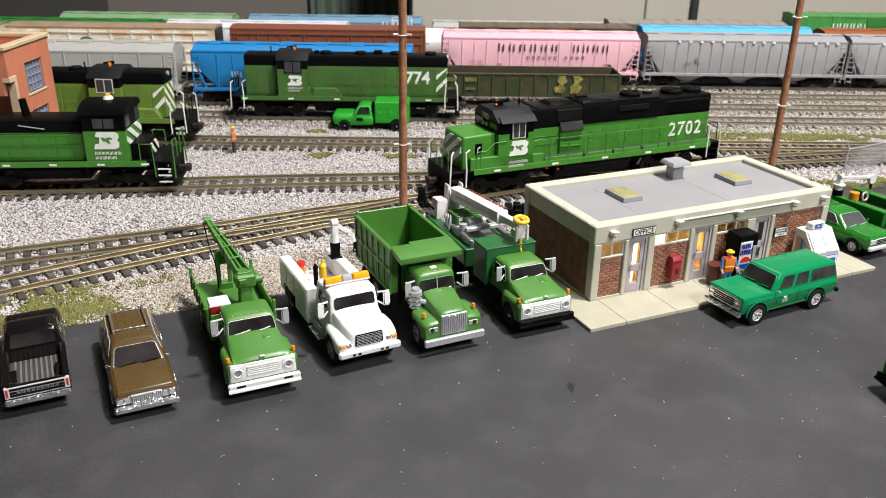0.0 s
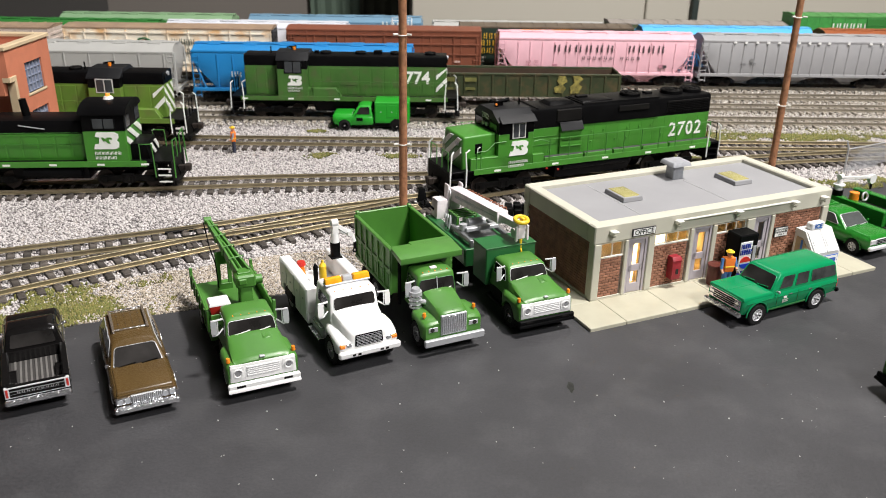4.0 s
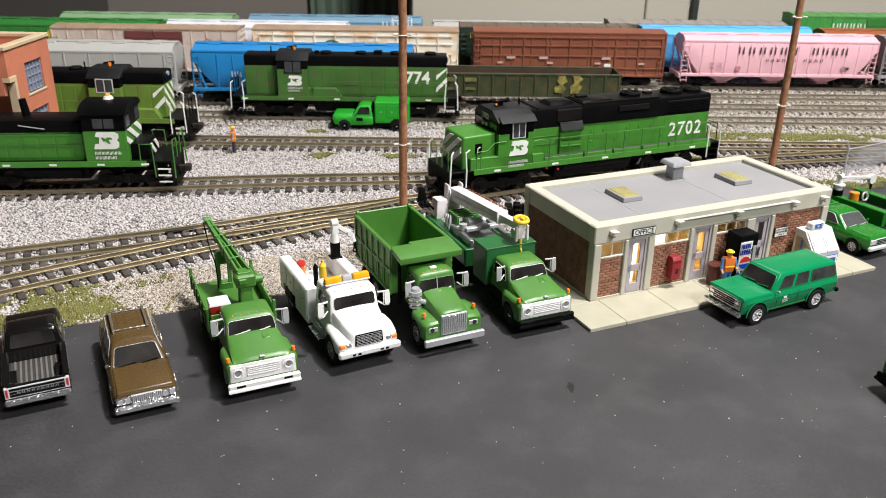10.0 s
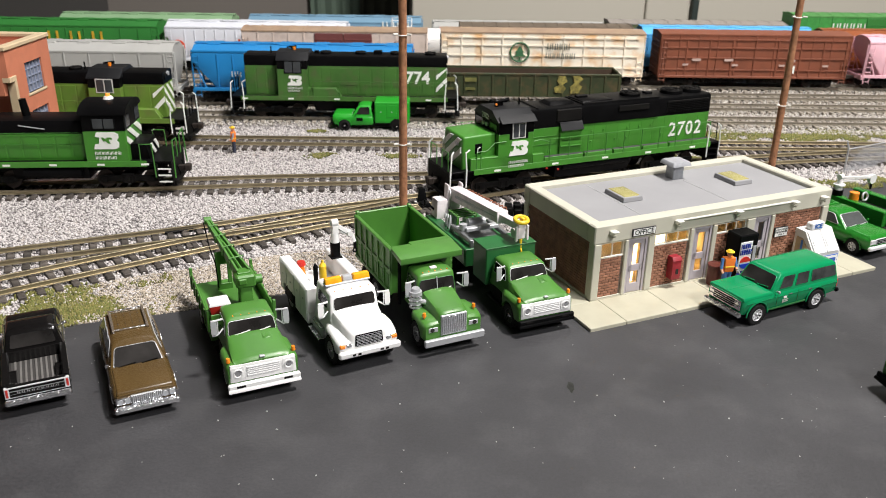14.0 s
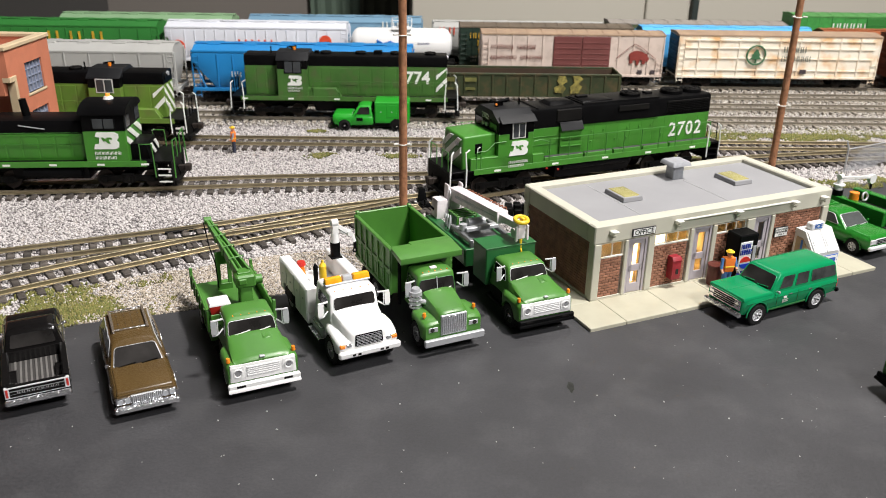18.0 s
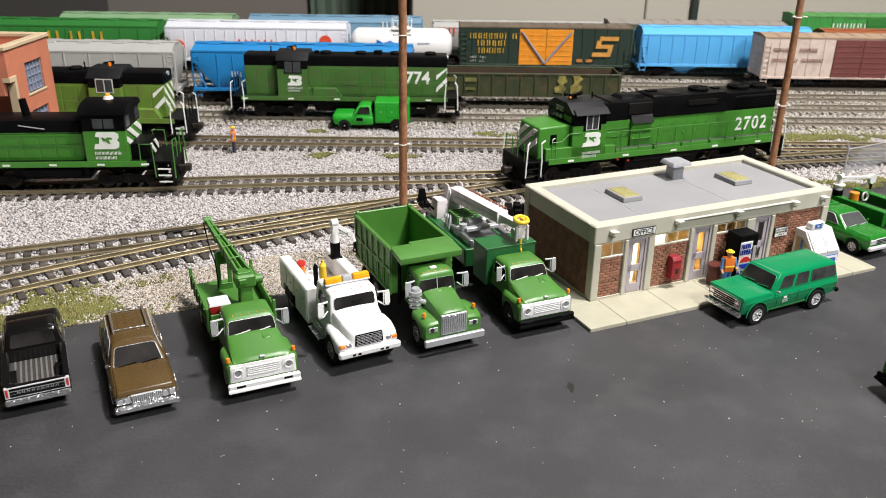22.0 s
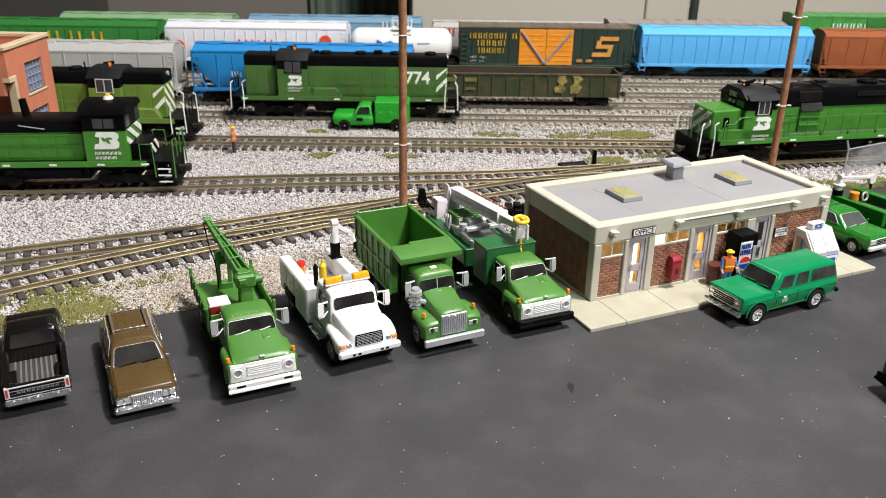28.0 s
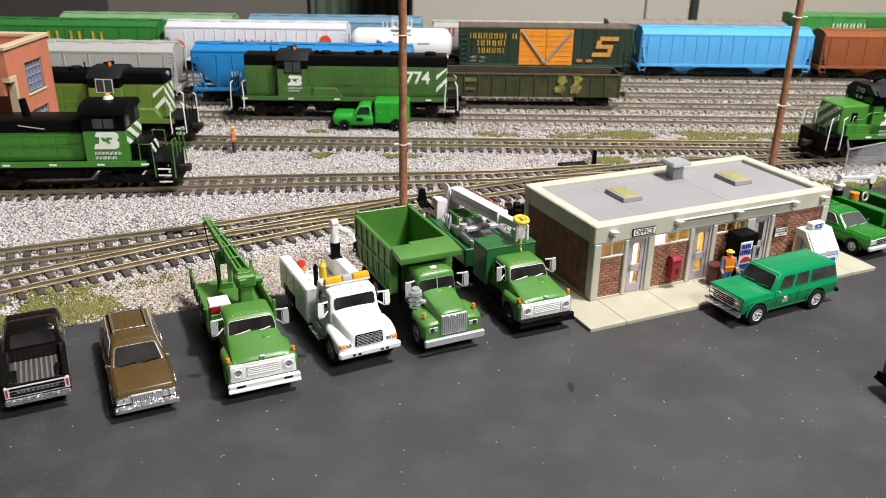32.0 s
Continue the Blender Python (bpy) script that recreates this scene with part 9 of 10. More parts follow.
def dump_truck():
    v = thing("dump_truck", "green dump truck with an empty deep bed", "truck", at(-1.05, 29.7, 0, -64.6), "parked vehicles")
    G, xf = M_BN, 3.48
    chassis(v, -3.2, 3.3, 0.85)
    part("hood", nose([(xf - 1.7, 0.9, 1.1, 0.68, 1.9), (xf - 1.5, 1.02, 1.25, 0.68, 1.88), (xf - 1.25, 1.14, 1.34, 0.67, 1.84), (xf - 0.9, 1.19, 1.36, 0.65, 1.78), (xf - 0.35, 1.19, 1.33, 0.61, 1.68), (xf - 0.12, 1.16, 1.28, 0.59, 1.63), (xf - 0.03, 1.1, 1.2, 0.54, 1.56)], xf - 0.88, 0.5, 0.57, 0.62), G, v)
    for s in (-1, 1):
        bar(v, "headlight_bezel", xf - 0.12, xf - 0.015, s * 0.81 - 0.2, s * 0.81 + 0.2, 0.9, 1.12, M_SILVER, 0.03)
        part("headlight", Shape().cyl((xf - 0.06, s * 0.85, 1.01), (xf + 0.0, s * 0.85, 1.01), 0.085, n=14), M_GLASS, v)
        part("turn_lamp", Shape().cyl((xf - 0.42, s * 1.0, 1.3), (xf - 0.42, s * 1.0, 1.42), 0.03, n=8).cyl((xf - 0.42, s * 1.0, 1.42), (xf - 0.42, s * 1.0, 1.55), 0.08, 0.06, 10), M_ORANGE, v, "amber turn lamp")
    g = bar(v, "grille", xf - 0.1, xf + 0.02, -0.52, 0.52, 0.72, 1.54, M_SILVER, 0.03, "upright silver grille")
    for i in range(12):
        y = -0.46 + i * 0.0836
        part("grille_bar", Shape().box(xf + 0.0, xf + 0.045, y - 0.016, y + 0.016, 0.77, 1.49, 0.006), M_CHROME, g)
    part("badge", letter_bars(Shape(), -0.2, 0, 1.47, "OOOO", 0.06, 0.06, 0.05, 0.02).moved(0, 0, 0, 90).moved(xf - 0.06, 0, 0), M_SILVER, v, "plain silver badge bars")
    part("ornament", Shape().cyl((xf - 0.12, 0, 1.52), (xf - 0.12, 0, 1.66), 0.05, 0.03, 8), M_CHROME, v)
    b = part("front_bumper", Shape().box(xf + 0.02, xf + 0.17, -1.2, 1.2, 0.42, 0.7, 0.03), M_SILVER, v, "silver steel bumper")
    cabin(v, (xf - 2.75, xf - 1.33, -0.84, 0.84), (xf - 2.65, xf - 1.6, -0.74, 0.74), 1.05, 2.5, G, ((0.15, 0.85),), M_GLASS, M_DKGREEN, 0.14, True, (0.05, 0.95, 0.49, 0.85), 0.48, M_WHITE, 0.09)
    part("windscreen_bar", Shape().block([(xf - 1.49, -0.02, 1.76), (xf - 1.42, -0.02, 1.76), (xf - 1.42, 0.02, 1.76), (xf - 1.49, 0.02, 1.76), (xf - 1.59, -0.02, 2.34), (xf - 1.52, -0.02, 2.34), (xf - 1.52, 0.02, 2.34), (xf - 1.59, 0.02, 2.34)], 0.005, 1), M_SILVER, v)
    clearance(v, xf - 1.72, 0, 2.51, 5, 1.0, M_ORANGE)
    part("roof_lamp", Shape().box(xf - 1.98, xf - 1.82, -0.14, 0.14, 2.54, 2.63, 0.03), M_WHITE, v)
    mirror_pair(v, xf - 1.6, 0.9, 2.05, M_MIRRORWHITE, True)
    ac = part("air_cleaner", Shape().cyl((xf - 1.4, -0.92, 1.35), (xf - 1.4, -0.92, 2.0), 0.24, n=18).cyl((xf - 1.4, -0.92, 2.0), (xf - 1.4, -0.92, 2.12), 0.18, 0.15, 18), M_SILVER, v, "ribbed silver air cleaner")
    for k in range(3):
        part("band", Shape().ring_torus((xf - 1.4, -0.92, 1.48 + k * 0.18), (0, 0, 1), 0.245, 0.025, 18, 6), M_CHROME, ac)
    part("air_pipe", Shape().tube([(xf - 1.4, -0.92, 1.6), (xf - 1.1, -0.6, 1.6)], 0.1, 10), M_SILVER, v)
    part("exhaust", Shape().cyl((xf - 2.9, -0.95, 0.8), (xf - 2.9, -0.95, 2.7), 0.07, n=10), M_BLACK, v)
    wheels6(v, xf - 0.88, -1.5, 0.5, M_STEELRIM, True)
    # tipping bed
    x0, x1, hw, zb, zt = -3.5, 0.55, 1.22, 1.25, 3.05
    bed = part("dump_bed", Shape().box(x0, x1, -hw + 0.1, hw - 0.1, zb, zb + 0.12, 0.02), G, v, "green steel dump bed")
    for s in (-1, 1):
        part("bed_side", Shape().box(x0, x1, s * hw - 0.05, s * hw + 0.05, zb, zt, 0.02), G, bed)
        part("top_rail", Shape().box(x0, x1, s * (hw + 0.03) - 0.09, s * (hw + 0.03) + 0.09, zt - 0.06, zt + 0.08, 0.03), G, bed)
        part("side_rail", Shape().box(x0, x1, s * (hw + 0.06) - 0.04, s * (hw + 0.06) + 0.04, 2.12, 2.24, 0.02), G, bed)
        part("side_rail", Shape().box(x0, x1, s * (hw + 0.06) - 0.04, s * (hw + 0.06) + 0.04, zb - 0.05, zb + 0.12, 0.02), G, bed)
        for k in range(7):
            x = x0 + 0.08 + k * (x1 - x0 - 0.16) / 6
            part("side_rib", Shape().box(x - 0.06, x + 0.06, s * (hw + 0.06) - 0.05, s * (hw + 0.06) + 0.05, zb, zt, 0.02), G, bed)
    part("bed_front", Shape().box(x1 - 0.1, x1, -hw, hw, zb, zt + 0.1, 0.02), G, bed)
    part("cab_shield", Shape().block([(x1 - 0.05, -hw - 0.05, zt - 0.05), (x1 + 0.95, -hw - 0.05, zt - 0.22), (x1 + 0.95, hw + 0.05, zt - 0.22), (x1 - 0.05, hw + 0.05, zt - 0.05), (x1 - 0.05, -hw - 0.05, zt + 0.12), (x1 + 0.95, -hw - 0.05, zt + 0.02), (x1 + 0.95, hw + 0.05, zt + 0.02), (x1 - 0.05, hw + 0.05, zt + 0.12)], 0.03, 2), G, bed, "green cab shield")
    part("shield_lip", Shape().box(x1 - 0.38, x1 - 0.03, -0.42, hw - 0.02, zt - 0.02, zt + 0.1, 0.02), G, bed, "stepped rear edge of the cab shield")
    part("shield_lip", Shape().box(x1 - 0.2, x1 - 0.03, -hw + 0.02, -0.43, zt - 0.02, zt + 0.1, 0.02), G, bed)
    part("tailgate", Shape().box(x0 - 0.06, x0 + 0.04, -hw, hw, zb, zt + 0.15, 0.02), G, bed)
    for s in (-1, 1):
        for k in range(6):
            xa = x0 + 0.18 + k * (x1 - x0 - 0.16) / 6
            part("side_pocket", Shape().box(xa + 0.12, xa + 0.34, s * (hw + 0.05) - 0.02, s * (hw + 0.05) + 0.02, 1.5, 1.95, 0.01), G, bed)
    for s in (-1, 1):
        part("gate_hinge", Shape().box(x0 - 0.1, x0 + 0.1, s * (hw - 0.05) - 0.08, s * (hw - 0.05) + 0.08, zt + 0.05, zt + 0.22, 0.03), G, bed)
    part("load_ramp", Shape().hexa((-0.6, x1 - 0.1, -hw + 0.08, hw - 0.08), (0.2, x1 - 0.1, -hw + 0.08, hw - 0.08), zb + 0.1, 1.75, 0.02, 1), G, bed)
    return v


def crane_truck():
    v = thing("crane_truck", "green truck with a pale knuckle crane and dark green lockers", "truck", at(2.12, 32.3, 0, -66.0), "parked vehicles")
    G, xf = M_BN, 4.55
    chassis(v, -4.8, 4.3)
    ford_front(v, xf, G, M_BLACK)
    wheels6(v, xf - 0.88, -2.2, 0.48, M_SHADEDRIM, True)
    part("locker", Shape().box(0.4, 1.6, -1.12, 1.14, 0.85, 2.42, 0.04), M_DKGREEN, v, "tall dark green locker")
    part("locker_lid", Shape().box(0.38, 1.62, -1.14, 1.16, 2.41, 2.46, 0.01), M_DKGREEN, v, "green locker top")
    for s in (-1, 1):
        bar(v, "side_locker", -4.6, -0.15, s * 0.95 - 0.25, s * 0.95 + 0.25, 0.95, 1.75, M_DKGREEN, 0.03, "dark green side locker")
        for k in range(4):
            x = -4.5 + k * 1.08
            part("locker_door", Shape().box(x, x + 1.0, s * 1.21 - 0.015, s * 1.21 + 0.015, 1.02, 1.68, 0.01), M_DKGREEN, v)
    bar(v, "deck", -4.6, -0.15, -0.7, 0.7, 0.95, 1.2, M_DKGREEN, 0.02)
    # machinery behind the locker
    part("deck_frame", Shape().box(-2.3, -0.25, -0.97, -0.8, 1.9, 2.1, 0.03).box(-2.3, -0.25, 0.8, 0.97, 1.9, 2.1, 0.03).box(-2.25, -0.3, -0.8, 0.8, 1.72, 1.8, 0.02).box(-2.3, -2.15, -0.95, 0.95, 1.2, 2.0, 0.02).box(-0.4, -0.25, -0.95, 0.95, 1.2, 2.0, 0.02), grainy("gunmetal", (0.22, 0.225, 0.23), 0.4, 0.5), v, "gunmetal deck frame")
    part("ratchet_beam", Shape().cyl((-1.4, -0.75, 2.15), (-1.4, -0.75, 2.4), 0.17, n=12).box(-1.35, -1.05, -0.75, 0.8, 2.12, 2.3, 0.03), M_SILVER, v, "silver beam with winch")
    part("winch_drum", Shape().cyl((-1.9, -0.3, 2.2), (-1.9, 0.5, 2.2), 0.2, n=14), M_SILVER, v)
    rack = part("rack", Shape().box(-3.6, -2.6, -0.5, -0.44, 2.2, 2.28, 0.01).box(-3.6, -2.6, 0.44, 0.5, 2.2, 2.28, 0.01), M_BN, v, "green slatted rack")
    for k in range(5):
        part("rack_slat", Shape().box(-3.55 + k * 0.22, -3.48 + k * 0.22, -0.45, 0.45, 2.2, 2.27, 0.01), M_BN, rack)
    for x in (-3.55, -2.65):
        for y in (-0.45, 0.45):
            part("rack_leg", Shape().box(x - 0.05, x + 0.05, y - 0.05, y + 0.05, 1.15, 2.2, 0.01), M_BN, rack)
    # crane: seat tower at the rear, boom lying forward
    Wp = grainy("pale_pink_white", (0.78, 0.72, 0.74), 0.4)
    part("tower_base", Shape().cyl((-4.1, 0.0, 1.2), (-4.1, 0.0, 2.1), 0.32, n=18), Wp, v)
    part("tower", Shape().hexa((-4.45, -3.9, -0.25, 0.35), (-4.4, -3.95, -0.22, 0.32), 1.9, 2.95, 0.07, 2), Wp, v, "pale crane tower")
    part("operator_cab", Shape().hexa((-4.6, -3.85, -0.95, -0.35), (-4.55, -3.9, -0.9, -0.38), 1.75, 2.65, 0.07, 2), Wp, v, "pale control housing")
    st = part("seat", Shape().hexa((-4.6, -4.1, -1.6, -1.1), (-4.57, -4.14, -1.56, -1.14), 2.3, 2.5, 0.05, 2).hexa((-4.72, -4.56, -1.6, -1.1), (-4.74, -4.62, -1.5, -1.2), 2.4, 3.05, 0.06, 2).tube([(-4.3, -1.1, 2.3), (-4.25, -0.9, 2.1)], 0.06).tube([(-4.2, -1.55, 2.35), (-3.95, -1.5, 2.5), (-3.95, -1.5, 2.75)], 0.04), M_BLACK, v, "black operator seat")
    a, b = Vector((-4.15, 0.05, 2.85)), Vector((1.25, 0.45, 3.15))
    d = (b - a).normalized()
    side = d.cross(Vector((0, 0, 1))).normalized()
    up = side.cross(d)
    def beam(p, q, w0, h0, w1, h1):
        e = []
        for pt, w, h in ((p, w0, h0), (q, w1, h1)):
            e.append([pt - side * w - up * h, pt + side * w - up * h, pt + side * w + up * h, pt - side * w + up * h])
        return Shape().block([e[0][0], e[0][1], e[1][1], e[1][0], e[0][3], e[0][2], e[1][2], e[1][3]], 0.04, 2)
    part("boom", beam(a, a + d * 4.2, 0.28, 0.3, 0.25, 0.24), Wp, v, "pale telescopic boom")
    part("boom_inner", beam(a + d * 4.0, b, 0.17, 0.15, 0.17, 0.15), Wp, v)
    part("boom_hinge", Shape().cyl(a - side * 0.36, a - side * 0.29, 0.31, n=20).cyl(a + side * 0.29, a + side * 0.36, 0.31, n=20).cyl(a - side * 0.42, a + side * 0.42, 0.14, n=12).hexa((-4.5, -3.9, -0.34, -0.26), (-4.4, -4.0, -0.34, -0.26), 2.2, 3.3, 0.03, 1).hexa((-4.5, -3.9, 0.36, 0.44), (-4.4, -4.0, 0.36, 0.44), 2.2, 3.3, 0.03, 1), Wp, v, "pale hinge plates")
    part("boom_collar", beam(a + d * 4.1, a + d * 4.25, 0.27, 0.27, 0.27, 0.27), Wp, v)
    part("boom_rib", beam(a + d * 0.6 + side * 0.27, a + d * 4.0 + side * 0.24, 0.015, 0.06, 0.015, 0.05), M_SILVER, v)
    cl = Shape()
    for k in range(12):
        p = a + d * (0.8 + k * 0.28) - side * 0.33 + up * 0.2
        cl.ring_torus(p, d, 0.09, 0.03, 8, 5)
    part("hose_chain", cl, grainy("rusty_chain", (0.3, 0.1, 0.05), 0.6), v, "rust-red chain along the boom")["kind"] = "stuff"
    part("boom_tip", Shape().box(b.x - 0.15, b.x + 0.35, b.y - 0.19, b.y + 0.19, b.z - 0.5, b.z + 0.2, 0.04).cyl((b.x + 0.15, b.y - 0.3, b.z - 0.25), (b.x + 0.15, b.y + 0.3, b.z - 0.25), 0.2, n=14).box(b.x + 0.3, b.x + 0.42, b.y - 0.3, b.y - 0.2, b.z - 0.55, b.z + 0.1, 0.02).box(b.x + 0.3, b.x + 0.42, b.y + 0.2, b.y + 0.3, b.z - 0.55, b.z + 0.1, 0.02), Wp, v, "pale boom head")
    part("auger_ring", Shape().ring_torus((b.x + 0.3, b.y - 0.02, b.z + 0.34), (0.2, 0, 1), 0.26, 0.085, 22, 8).box(b.x + 0.1, b.x + 0.35, b.y, b.y + 0.15, b.z + 0.1, b.z + 0.4, 0.03), M_YELLOW, v, "yellow ring guard")
    part("hook", Shape().cyl((b.x + 0.3, b.y, b.z - 0.5), (b.x + 0.3, b.y, b.z - 0.95), 0.06, n=8).ring_torus((b.x + 0.3, b.y, b.z - 1.02), (0, 1, 0), 0.1, 0.04, 12, 6), M_YELLOW, v, "yellow hook")
    hs = Shape()
    for k in range(3):
        hs.ring_torus((-2.55 - 0.25 * k, -0.85, 2.05), (0.4, 1, 0), 0.32 - 0.03 * k, 0.04, 18, 6)
    part("hose_coil", hs, M_SILVER, v, "silver hose coils")
    return v


def green_pickup():
    v = thing("pickup_truck", "kelly green compact pickup with a ribbed cap", "pickup", at(19.6, 38.17, 0, -64.0), "parked vehicles")
    G = M_KELLY
    part("body", rounded_body(-2.5, 2.42, 0.9, 0.42, 1.05, arches=((1.6, 0.37, 0.44), (-1.4, 0.37, 0.44))), G, v)
    part("hood", Shape().hexa((0.9, 2.4, -0.83, 0.83), (0.95, 2.3, -0.75, 0.75), 1.0, 1.12, 0.04, 2), G, v)
    cabin(v, (-0.75, 1.1, -0.86, 0.86), (-0.65, 0.3, -0.7, 0.7), 1.0, 1.62, G, ((0.05, 0.3), (0.36, 0.78)), grainy("pale_glazing", (0.08, 0.085, 0.085), 0.12), M_SILVER, 0.08)
    cap = part("bed_cap", Shape().hexa((-2.48, -0.75, -0.86, 0.86), (-2.4, -0.75, -0.72, 0.72), 1.0, 1.6, 0.07, 2), G, v, "green bed cap")
    for i in range(6):
        part("cap_rib", Shape().box(-2.3, -0.8, -0.55 + i * 0.2, -0.5 + i * 0.2, 1.59, 1.63, 0.01), G, cap)
    for x, y in ((1.6, 0.78), (1.6, -0.78), (-1.4, 0.78), (-1.4, -0.78)):
        s = 1 if y > 0 else -1
        part("arch_lip", arch(v, x, s * 0.905, 0.44, 0.37), G, v)
        wheel(v, x, y + s * 0.02, 0.37, 0.25, M_MIRRORWHITE)
    bar(v, "grille", 2.38, 2.46, -0.45, 0.45, 0.7, 0.98, M_MIRRORWHITE, 0.02, "chrome grille")
    for k in range(3):
        bar(v, "grille_bar", 2.44, 2.475, -0.4, 0.4, 0.735 + 0.08 * k, 0.78 + 0.08 * k, M_BLACK, 0.005)
    for s in (-1, 1):
        bar(v, "headlight", 2.36, 2.47, s * 0.63 - 0.17, s * 0.63 + 0.17, 0.72, 0.96, M_MIRRORWHITE, 0.03)
    bar(v, "front_bumper", 2.4, 2.6, -0.9, 0.9, 0.44, 0.64, M_MIRRORWHITE, 0.05, "bright bumper")
    mirror_pair(v, 0.75, 0.88, 1.15, G)
    part("chassis", Shape().box(-2.3, 2.3, -0.6, 0.6, 0.24, 0.5, 0.02), M_FRAME, v)
    return v


def service_truck(m):
    v = thing("utility_truck", "kelly green service truck with a white crane arm", "truck", m, "parked vehicles")
    G = M_KELLY
    chassis(v, -3.0, 3.0)
    part("body", rounded_body(0.2, 3.2, 0.98, 0.5, 1.25, arches=((2.25, 0.42, 0.5),)), G, v)
    cabin(v, (0.3, 1.75, -0.94, 0.94), (0.4, 1.25, -0.8, 0.8), 1.2, 2.0, G, ((0.15, 0.8),), grainy("pale_glazing_b", (0.08, 0.085, 0.085), 0.12), M_SILVER, 0.1)
    for s in (-1, 1):
        bd = bar(v, "side_locker", -3.1, 0.15, s * 0.98 - 0.22, s * 0.98 + 0.22, 0.7, 1.5, G, 0.04, "green side locker")
        wheel(v, 2.25, s * 0.95, 0.42, 0.27)
        wheel(v, -1.9, s * 0.98, 0.42, 0.27, None, True)
    bar(v, "bed_floor", -3.1, 0.15, -0.8, 0.8, 0.8, 1.0, M_FRAME, 0.02)
    part("crane_base", Shape().cyl((-2.75, -0.95, 1.48), (-2.75, -0.95, 1.78), 0.26, n=14), M_BLACK, v)
    part("crane_post", Shape().cyl((-2.75, -0.95, 1.76), (-2.75, -0.95, 2.3), 0.2, 0.13, n=14).cyl((-2.75, -0.95, 2.02), (-2.75, -0.95, 2.08), 0.3, n=14).cyl((-2.75, -1.08, 2.46), (-2.75, -0.82, 2.46), 0.15, n=12), M_WHITE, v, "white crane post")
    part("crane_arm", Shape().tube([(-2.75, -0.95, 2.4), (-2.55, 1.25, 2.2)], 0.08, 4).tube([(-2.75, -0.9, 2.2), (-2.64, 0.3, 2.14)], 0.05, 6).cyl((-2.62, 1.32, 2.1), (-2.42, 1.32, 2.1), 0.26, n=14), M_WHITE, v, "white crane arm")
    part("crane_hook", Shape().cyl((-2.5, 1.32, 1.95), (-2.5, 1.32, 1.55), 0.07, n=8), M_BLACK, v)
    part("beacon_can", Shape().cyl((-1.9, -0.8, 1.48), (-1.9, -0.8, 1.86), 0.24, n=14), M_ORANGE, v, "orange canister")
    part("hose_reel", Shape().ring_torus((-1.35, -0.75, 1.8), (1, 0, 0.2), 0.2, 0.05, 14, 6), M_SILVER, v)
    bar(v, "light_bar", 0.7, 0.9, -0.6, 0.6, 2.0, 2.16, M_ORANGE, 0.04, "amber roof light bar")
    bar(v, "front_bumper", 3.15, 3.38, -1.0, 1.0, 0.45, 0.7, M_CHROME, 0.05, "chrome bumper")
    return v


def box_pickup():
    v = thing("service_pickup", "bright green service pickup with a square box body", "pickup", at(-5.3, 58.35, -0.05, 180.5), "parked vehicles")
    G = grainy("vivid_green_paint", (0.015, 0.33, 0.02), 0.4, 0, 0.08, 1.0)
    part("body", rounded_body(-0.2, 2.7, 0.96, 0.45, 1.12, arches=((1.85, 0.4, 0.47),)), G, v)
    part("hood", Shape().hexa((1.2, 2.65, -0.9, 0.9), (1.25, 2.55, -0.8, 0.8), 1.08, 1.22, 0.05, 2), G, v)
    cabin(v, (-0.15, 1.35, -0.92, 0.92), (0.0, 0.85, -0.76, 0.76), 1.08, 1.8, G, ((0.15, 0.8),), M_GLASS, M_BLACK, 0.09)
    bx = part("box_body", Shape().box(-2.75, -0.3, -1.02, 1.02, 0.62, 2.12, 0.05), G, v, "square green box body")
    for s in (-1, 1):
        for k in range(3):
            x = -2.65 + k * 0.78
            part("locker_door", Shape().box(x, x + 0.7, s * 1.03 - 0.015, s * 1.03 + 0.015, 1.05 if k == 1 else 0.75, 1.9, 0.01), G, bx)
            part("latch", Shape().box(x + 0.3, x + 0.4, s * 1.05 - 0.01, s * 1.05 + 0.01, 1.4, 1.48, 0.01), M_SILVER, bx)
        part("emblem", Shape().box(0.55, 1.0, s * 0.985 - 0.012, s * 0.985 + 0.012, 0.75, 0.98, 0), M_BLACK, v, "small black door emblem")
        for x in (1.85, -1.85):
            part("wheel_arch", Shape().prism([(x + 0.5 * math.cos(math.pi * i / 12), 0.45 + 0.5 * math.sin(math.pi * i / 12)) for i in range(13)], "y", 1.03 if s > 0 else -1.06, 1.06 if s > 0 else -1.03) if x < 0 else arch(v, x, s * 0.97, 0.46), M_FRAME if x < 0 else G, v)
            wheel(v, x, s * 0.88, 0.4, 0.27, M_BLACK)
    bar(v, "front_bumper", 2.66, 2.85, -0.95, 0.95, 0.48, 0.68, M_BLACK, 0.05, "black bumper")
    bar(v, "grille", 2.62, 2.72, -0.75, 0.75, 0.75, 1.05, M_BLACK, 0.02)
    mirror_pair(v, 1.0, 0.95, 1.25, M_BLACK)
    part("chassis", Shape().box(-2.5, 2.5, -0.6, 0.6, 0.25, 0.6, 0.02), M_FRAME, v)
    return v


suburban()
black_pickup()
brown_wagon()
boom_truck()
white_truck()
dump_truck()
crane_truck()
green_pickup()
service_truck(at(22.6, 38.7, 0, -61.0))
box_pickup()


def edge_truck():
    """The green truck whose nose alone reaches into view."""
    v = thing("flatbed_truck", "green flatbed truck parked at the lot's edge", "truck", at(18.68, 23.9, 0, 190.0), "parked vehicles")
    chassis(v, -3.5, 3.2)
    ford_front(v, 3.42, M_BN, M_BLACK, M_BN)
    wheels6(v, 2.5, -2.2, 0.47, M_WHITE)
    bar(v, "flatbed", -3.75, 0.25, -1.18, 1.18, 0.98, 1.14, M_BN, 0.03)
    return v


edge_truck()

# ---- movement ----


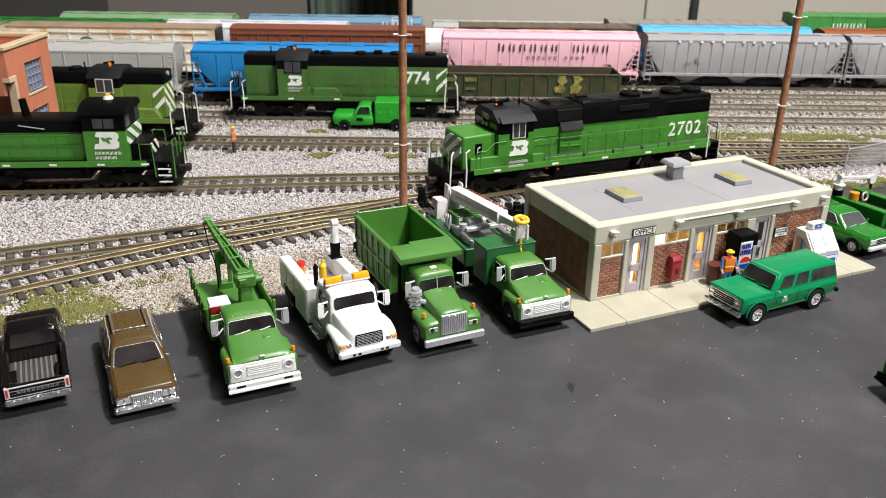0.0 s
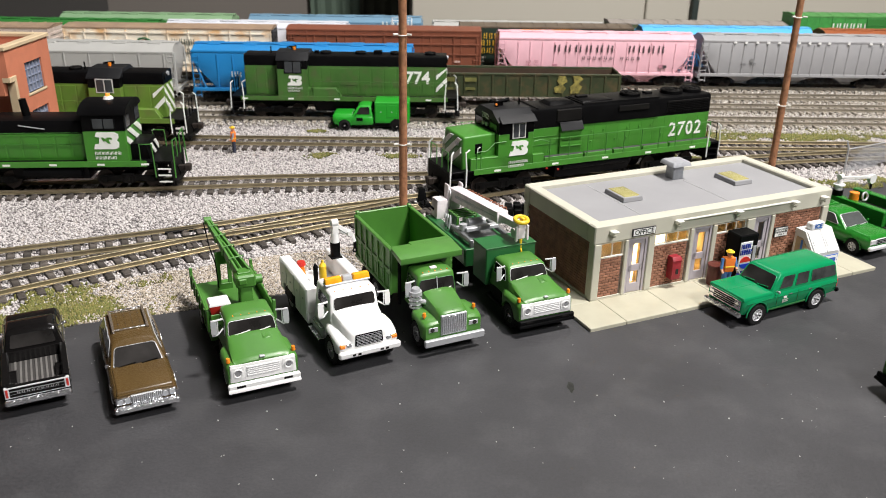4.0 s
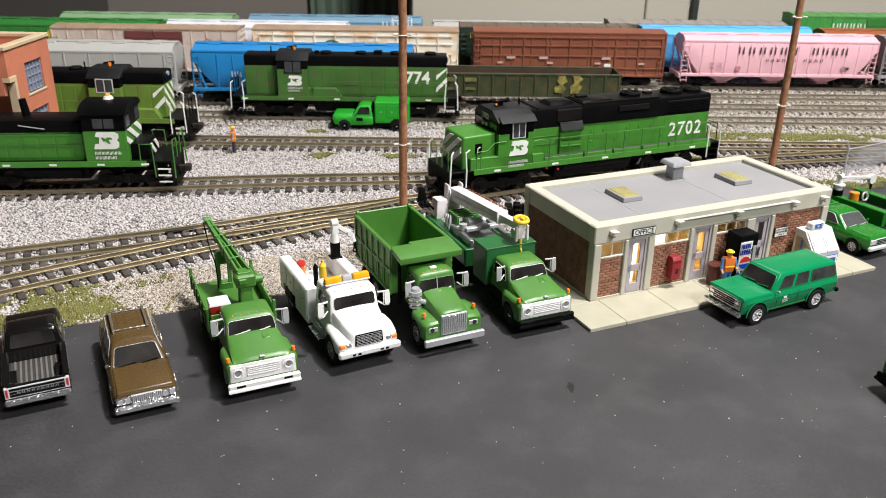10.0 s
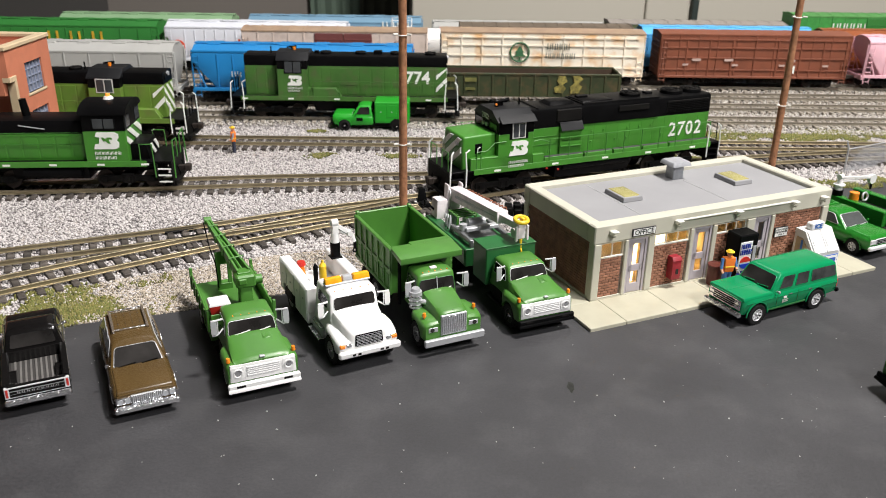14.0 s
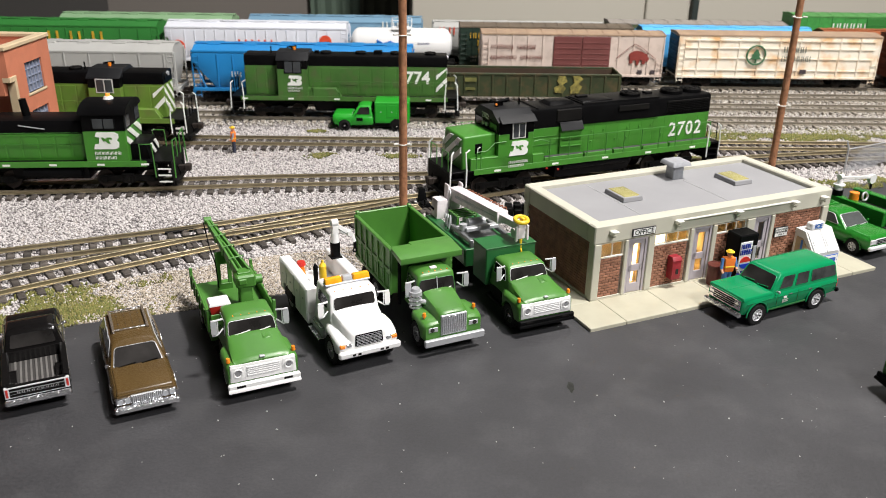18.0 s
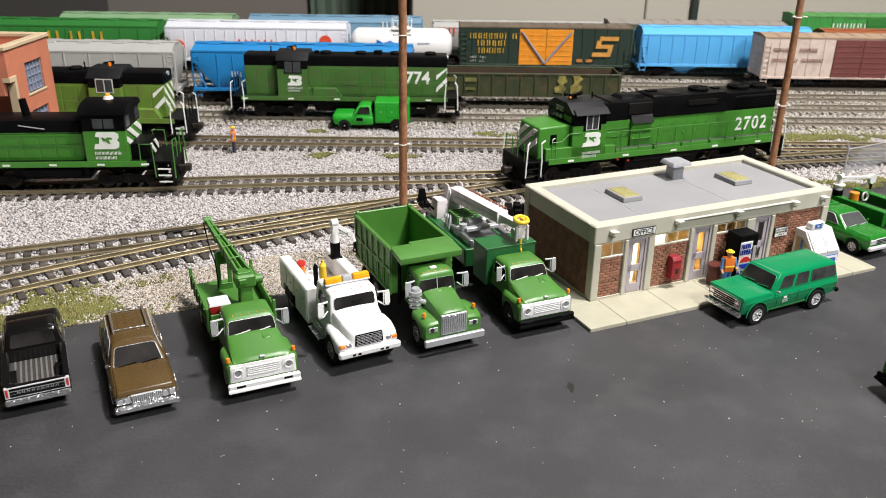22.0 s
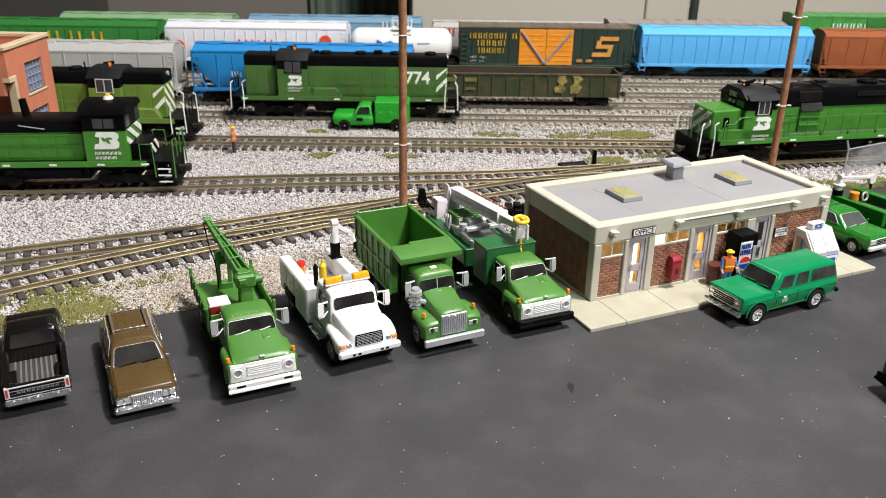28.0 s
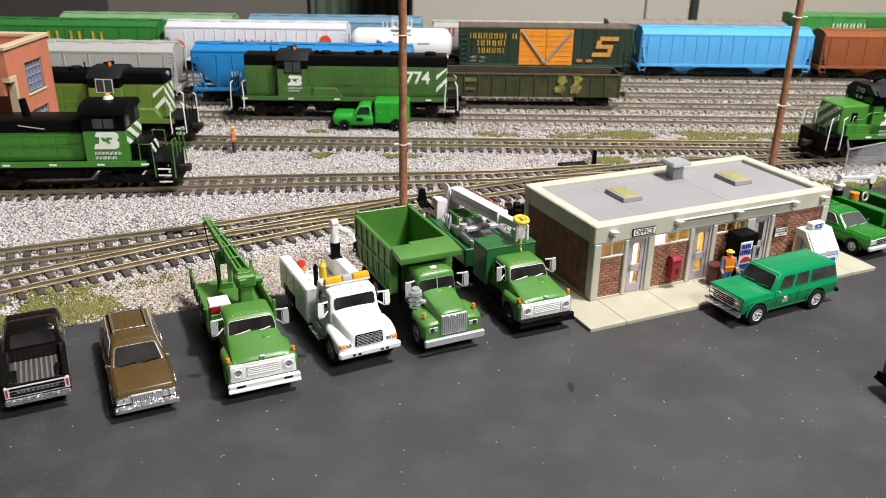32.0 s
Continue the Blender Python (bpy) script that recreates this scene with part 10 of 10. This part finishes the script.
def motions():
    # how far the far train has rolled, in full-size metres, time by time
    rolled = [(0, 0), (0.5, 0.2), (1, 0.58), (1.5, 1.1), (2, 1.68), (2.5, 2.36), (3, 3.1), (3.5, 3.9), (4.5, 5.75), (5.5, 7.9), (6, 9.06), (6.5, 10.3), (7, 11.58), (7.5, 12.93), (8, 14.36), (8.5, 15.85), (9, 17.38), (9.5, 18.98),
              (10, 20.66), (10.5, 22.43), (11, 24.24), (11.5, 26.08), (12, 28.0), (12.5, 30.06), (13, 32.22), (13.5, 34.44), (14, 36.67), (14.5, 38.95), (15.5, 43.8), (16.5, 48.95), (17, 51.6), (17.5, 54.3), (18, 57.04), (18.5, 59.85),
              (19, 62.7), (19.5, 65.63), (20, 68.63), (20.5, 71.68), (21, 74.82), (21.5, 78.04), (22, 81.32), (22.5, 84.66), (23, 88.05), (24, 94.9), (26, 108.8), (28, 123), (30, 137.2), (32, 151.5)]
    for car, x in TRAIN:
        walk(car, [(t, on_track(3, x + d)) for t, d in rolled])
    # the road engine backs away past the office
    place = [(0, 0.84, 43.33, 23.84), (18.1, 0.84, 43.33, 23.84), (18.5, 1.06, 43.44, 23.84), (19, 1.48, 43.66, 23.65), (19.5, 1.99, 43.89, 23.4), (20, 2.61, 44.17, 23.06), (20.5, 3.25, 44.46, 22.69), (21, 3.87, 44.77, 22.31), (21.5, 4.48, 45.1, 21.9), (22, 5.1, 45.42, 21.48),
             (22.5, 5.73, 45.78, 21.03), (23, 6.41, 46.17, 20.52), (23.5, 7.12, 46.56, 19.98), (24, 7.89, 46.94, 19.37), (24.5, 8.79, 47.36, 18.64), (25, 9.83, 47.79, 17.8), (25.5, 10.85, 48.21, 16.98), (26.5, 12.98, 49.04, 15.29), (27.5, 15.16, 49.76, 13.69), (28, 16.23, 50.08, 12.99),
             (28.5, 17.27, 50.35, 12.38), (29, 18.3, 50.56, 11.84), (29.5, 19.36, 50.77, 11.38), (30, 20.53, 51, 10.99), (30.5, 21.64, 51.19, 10.7), (31, 22.72, 51.4, 10.5), (31.5, 23.8, 51.64, 10.3), (32, 24.85, 51.89, 10.1)]
    walk(ROAD_ENGINE, [(t, at(x, y, RAILTOP, a)) for t, x, y, a in place])


motions()
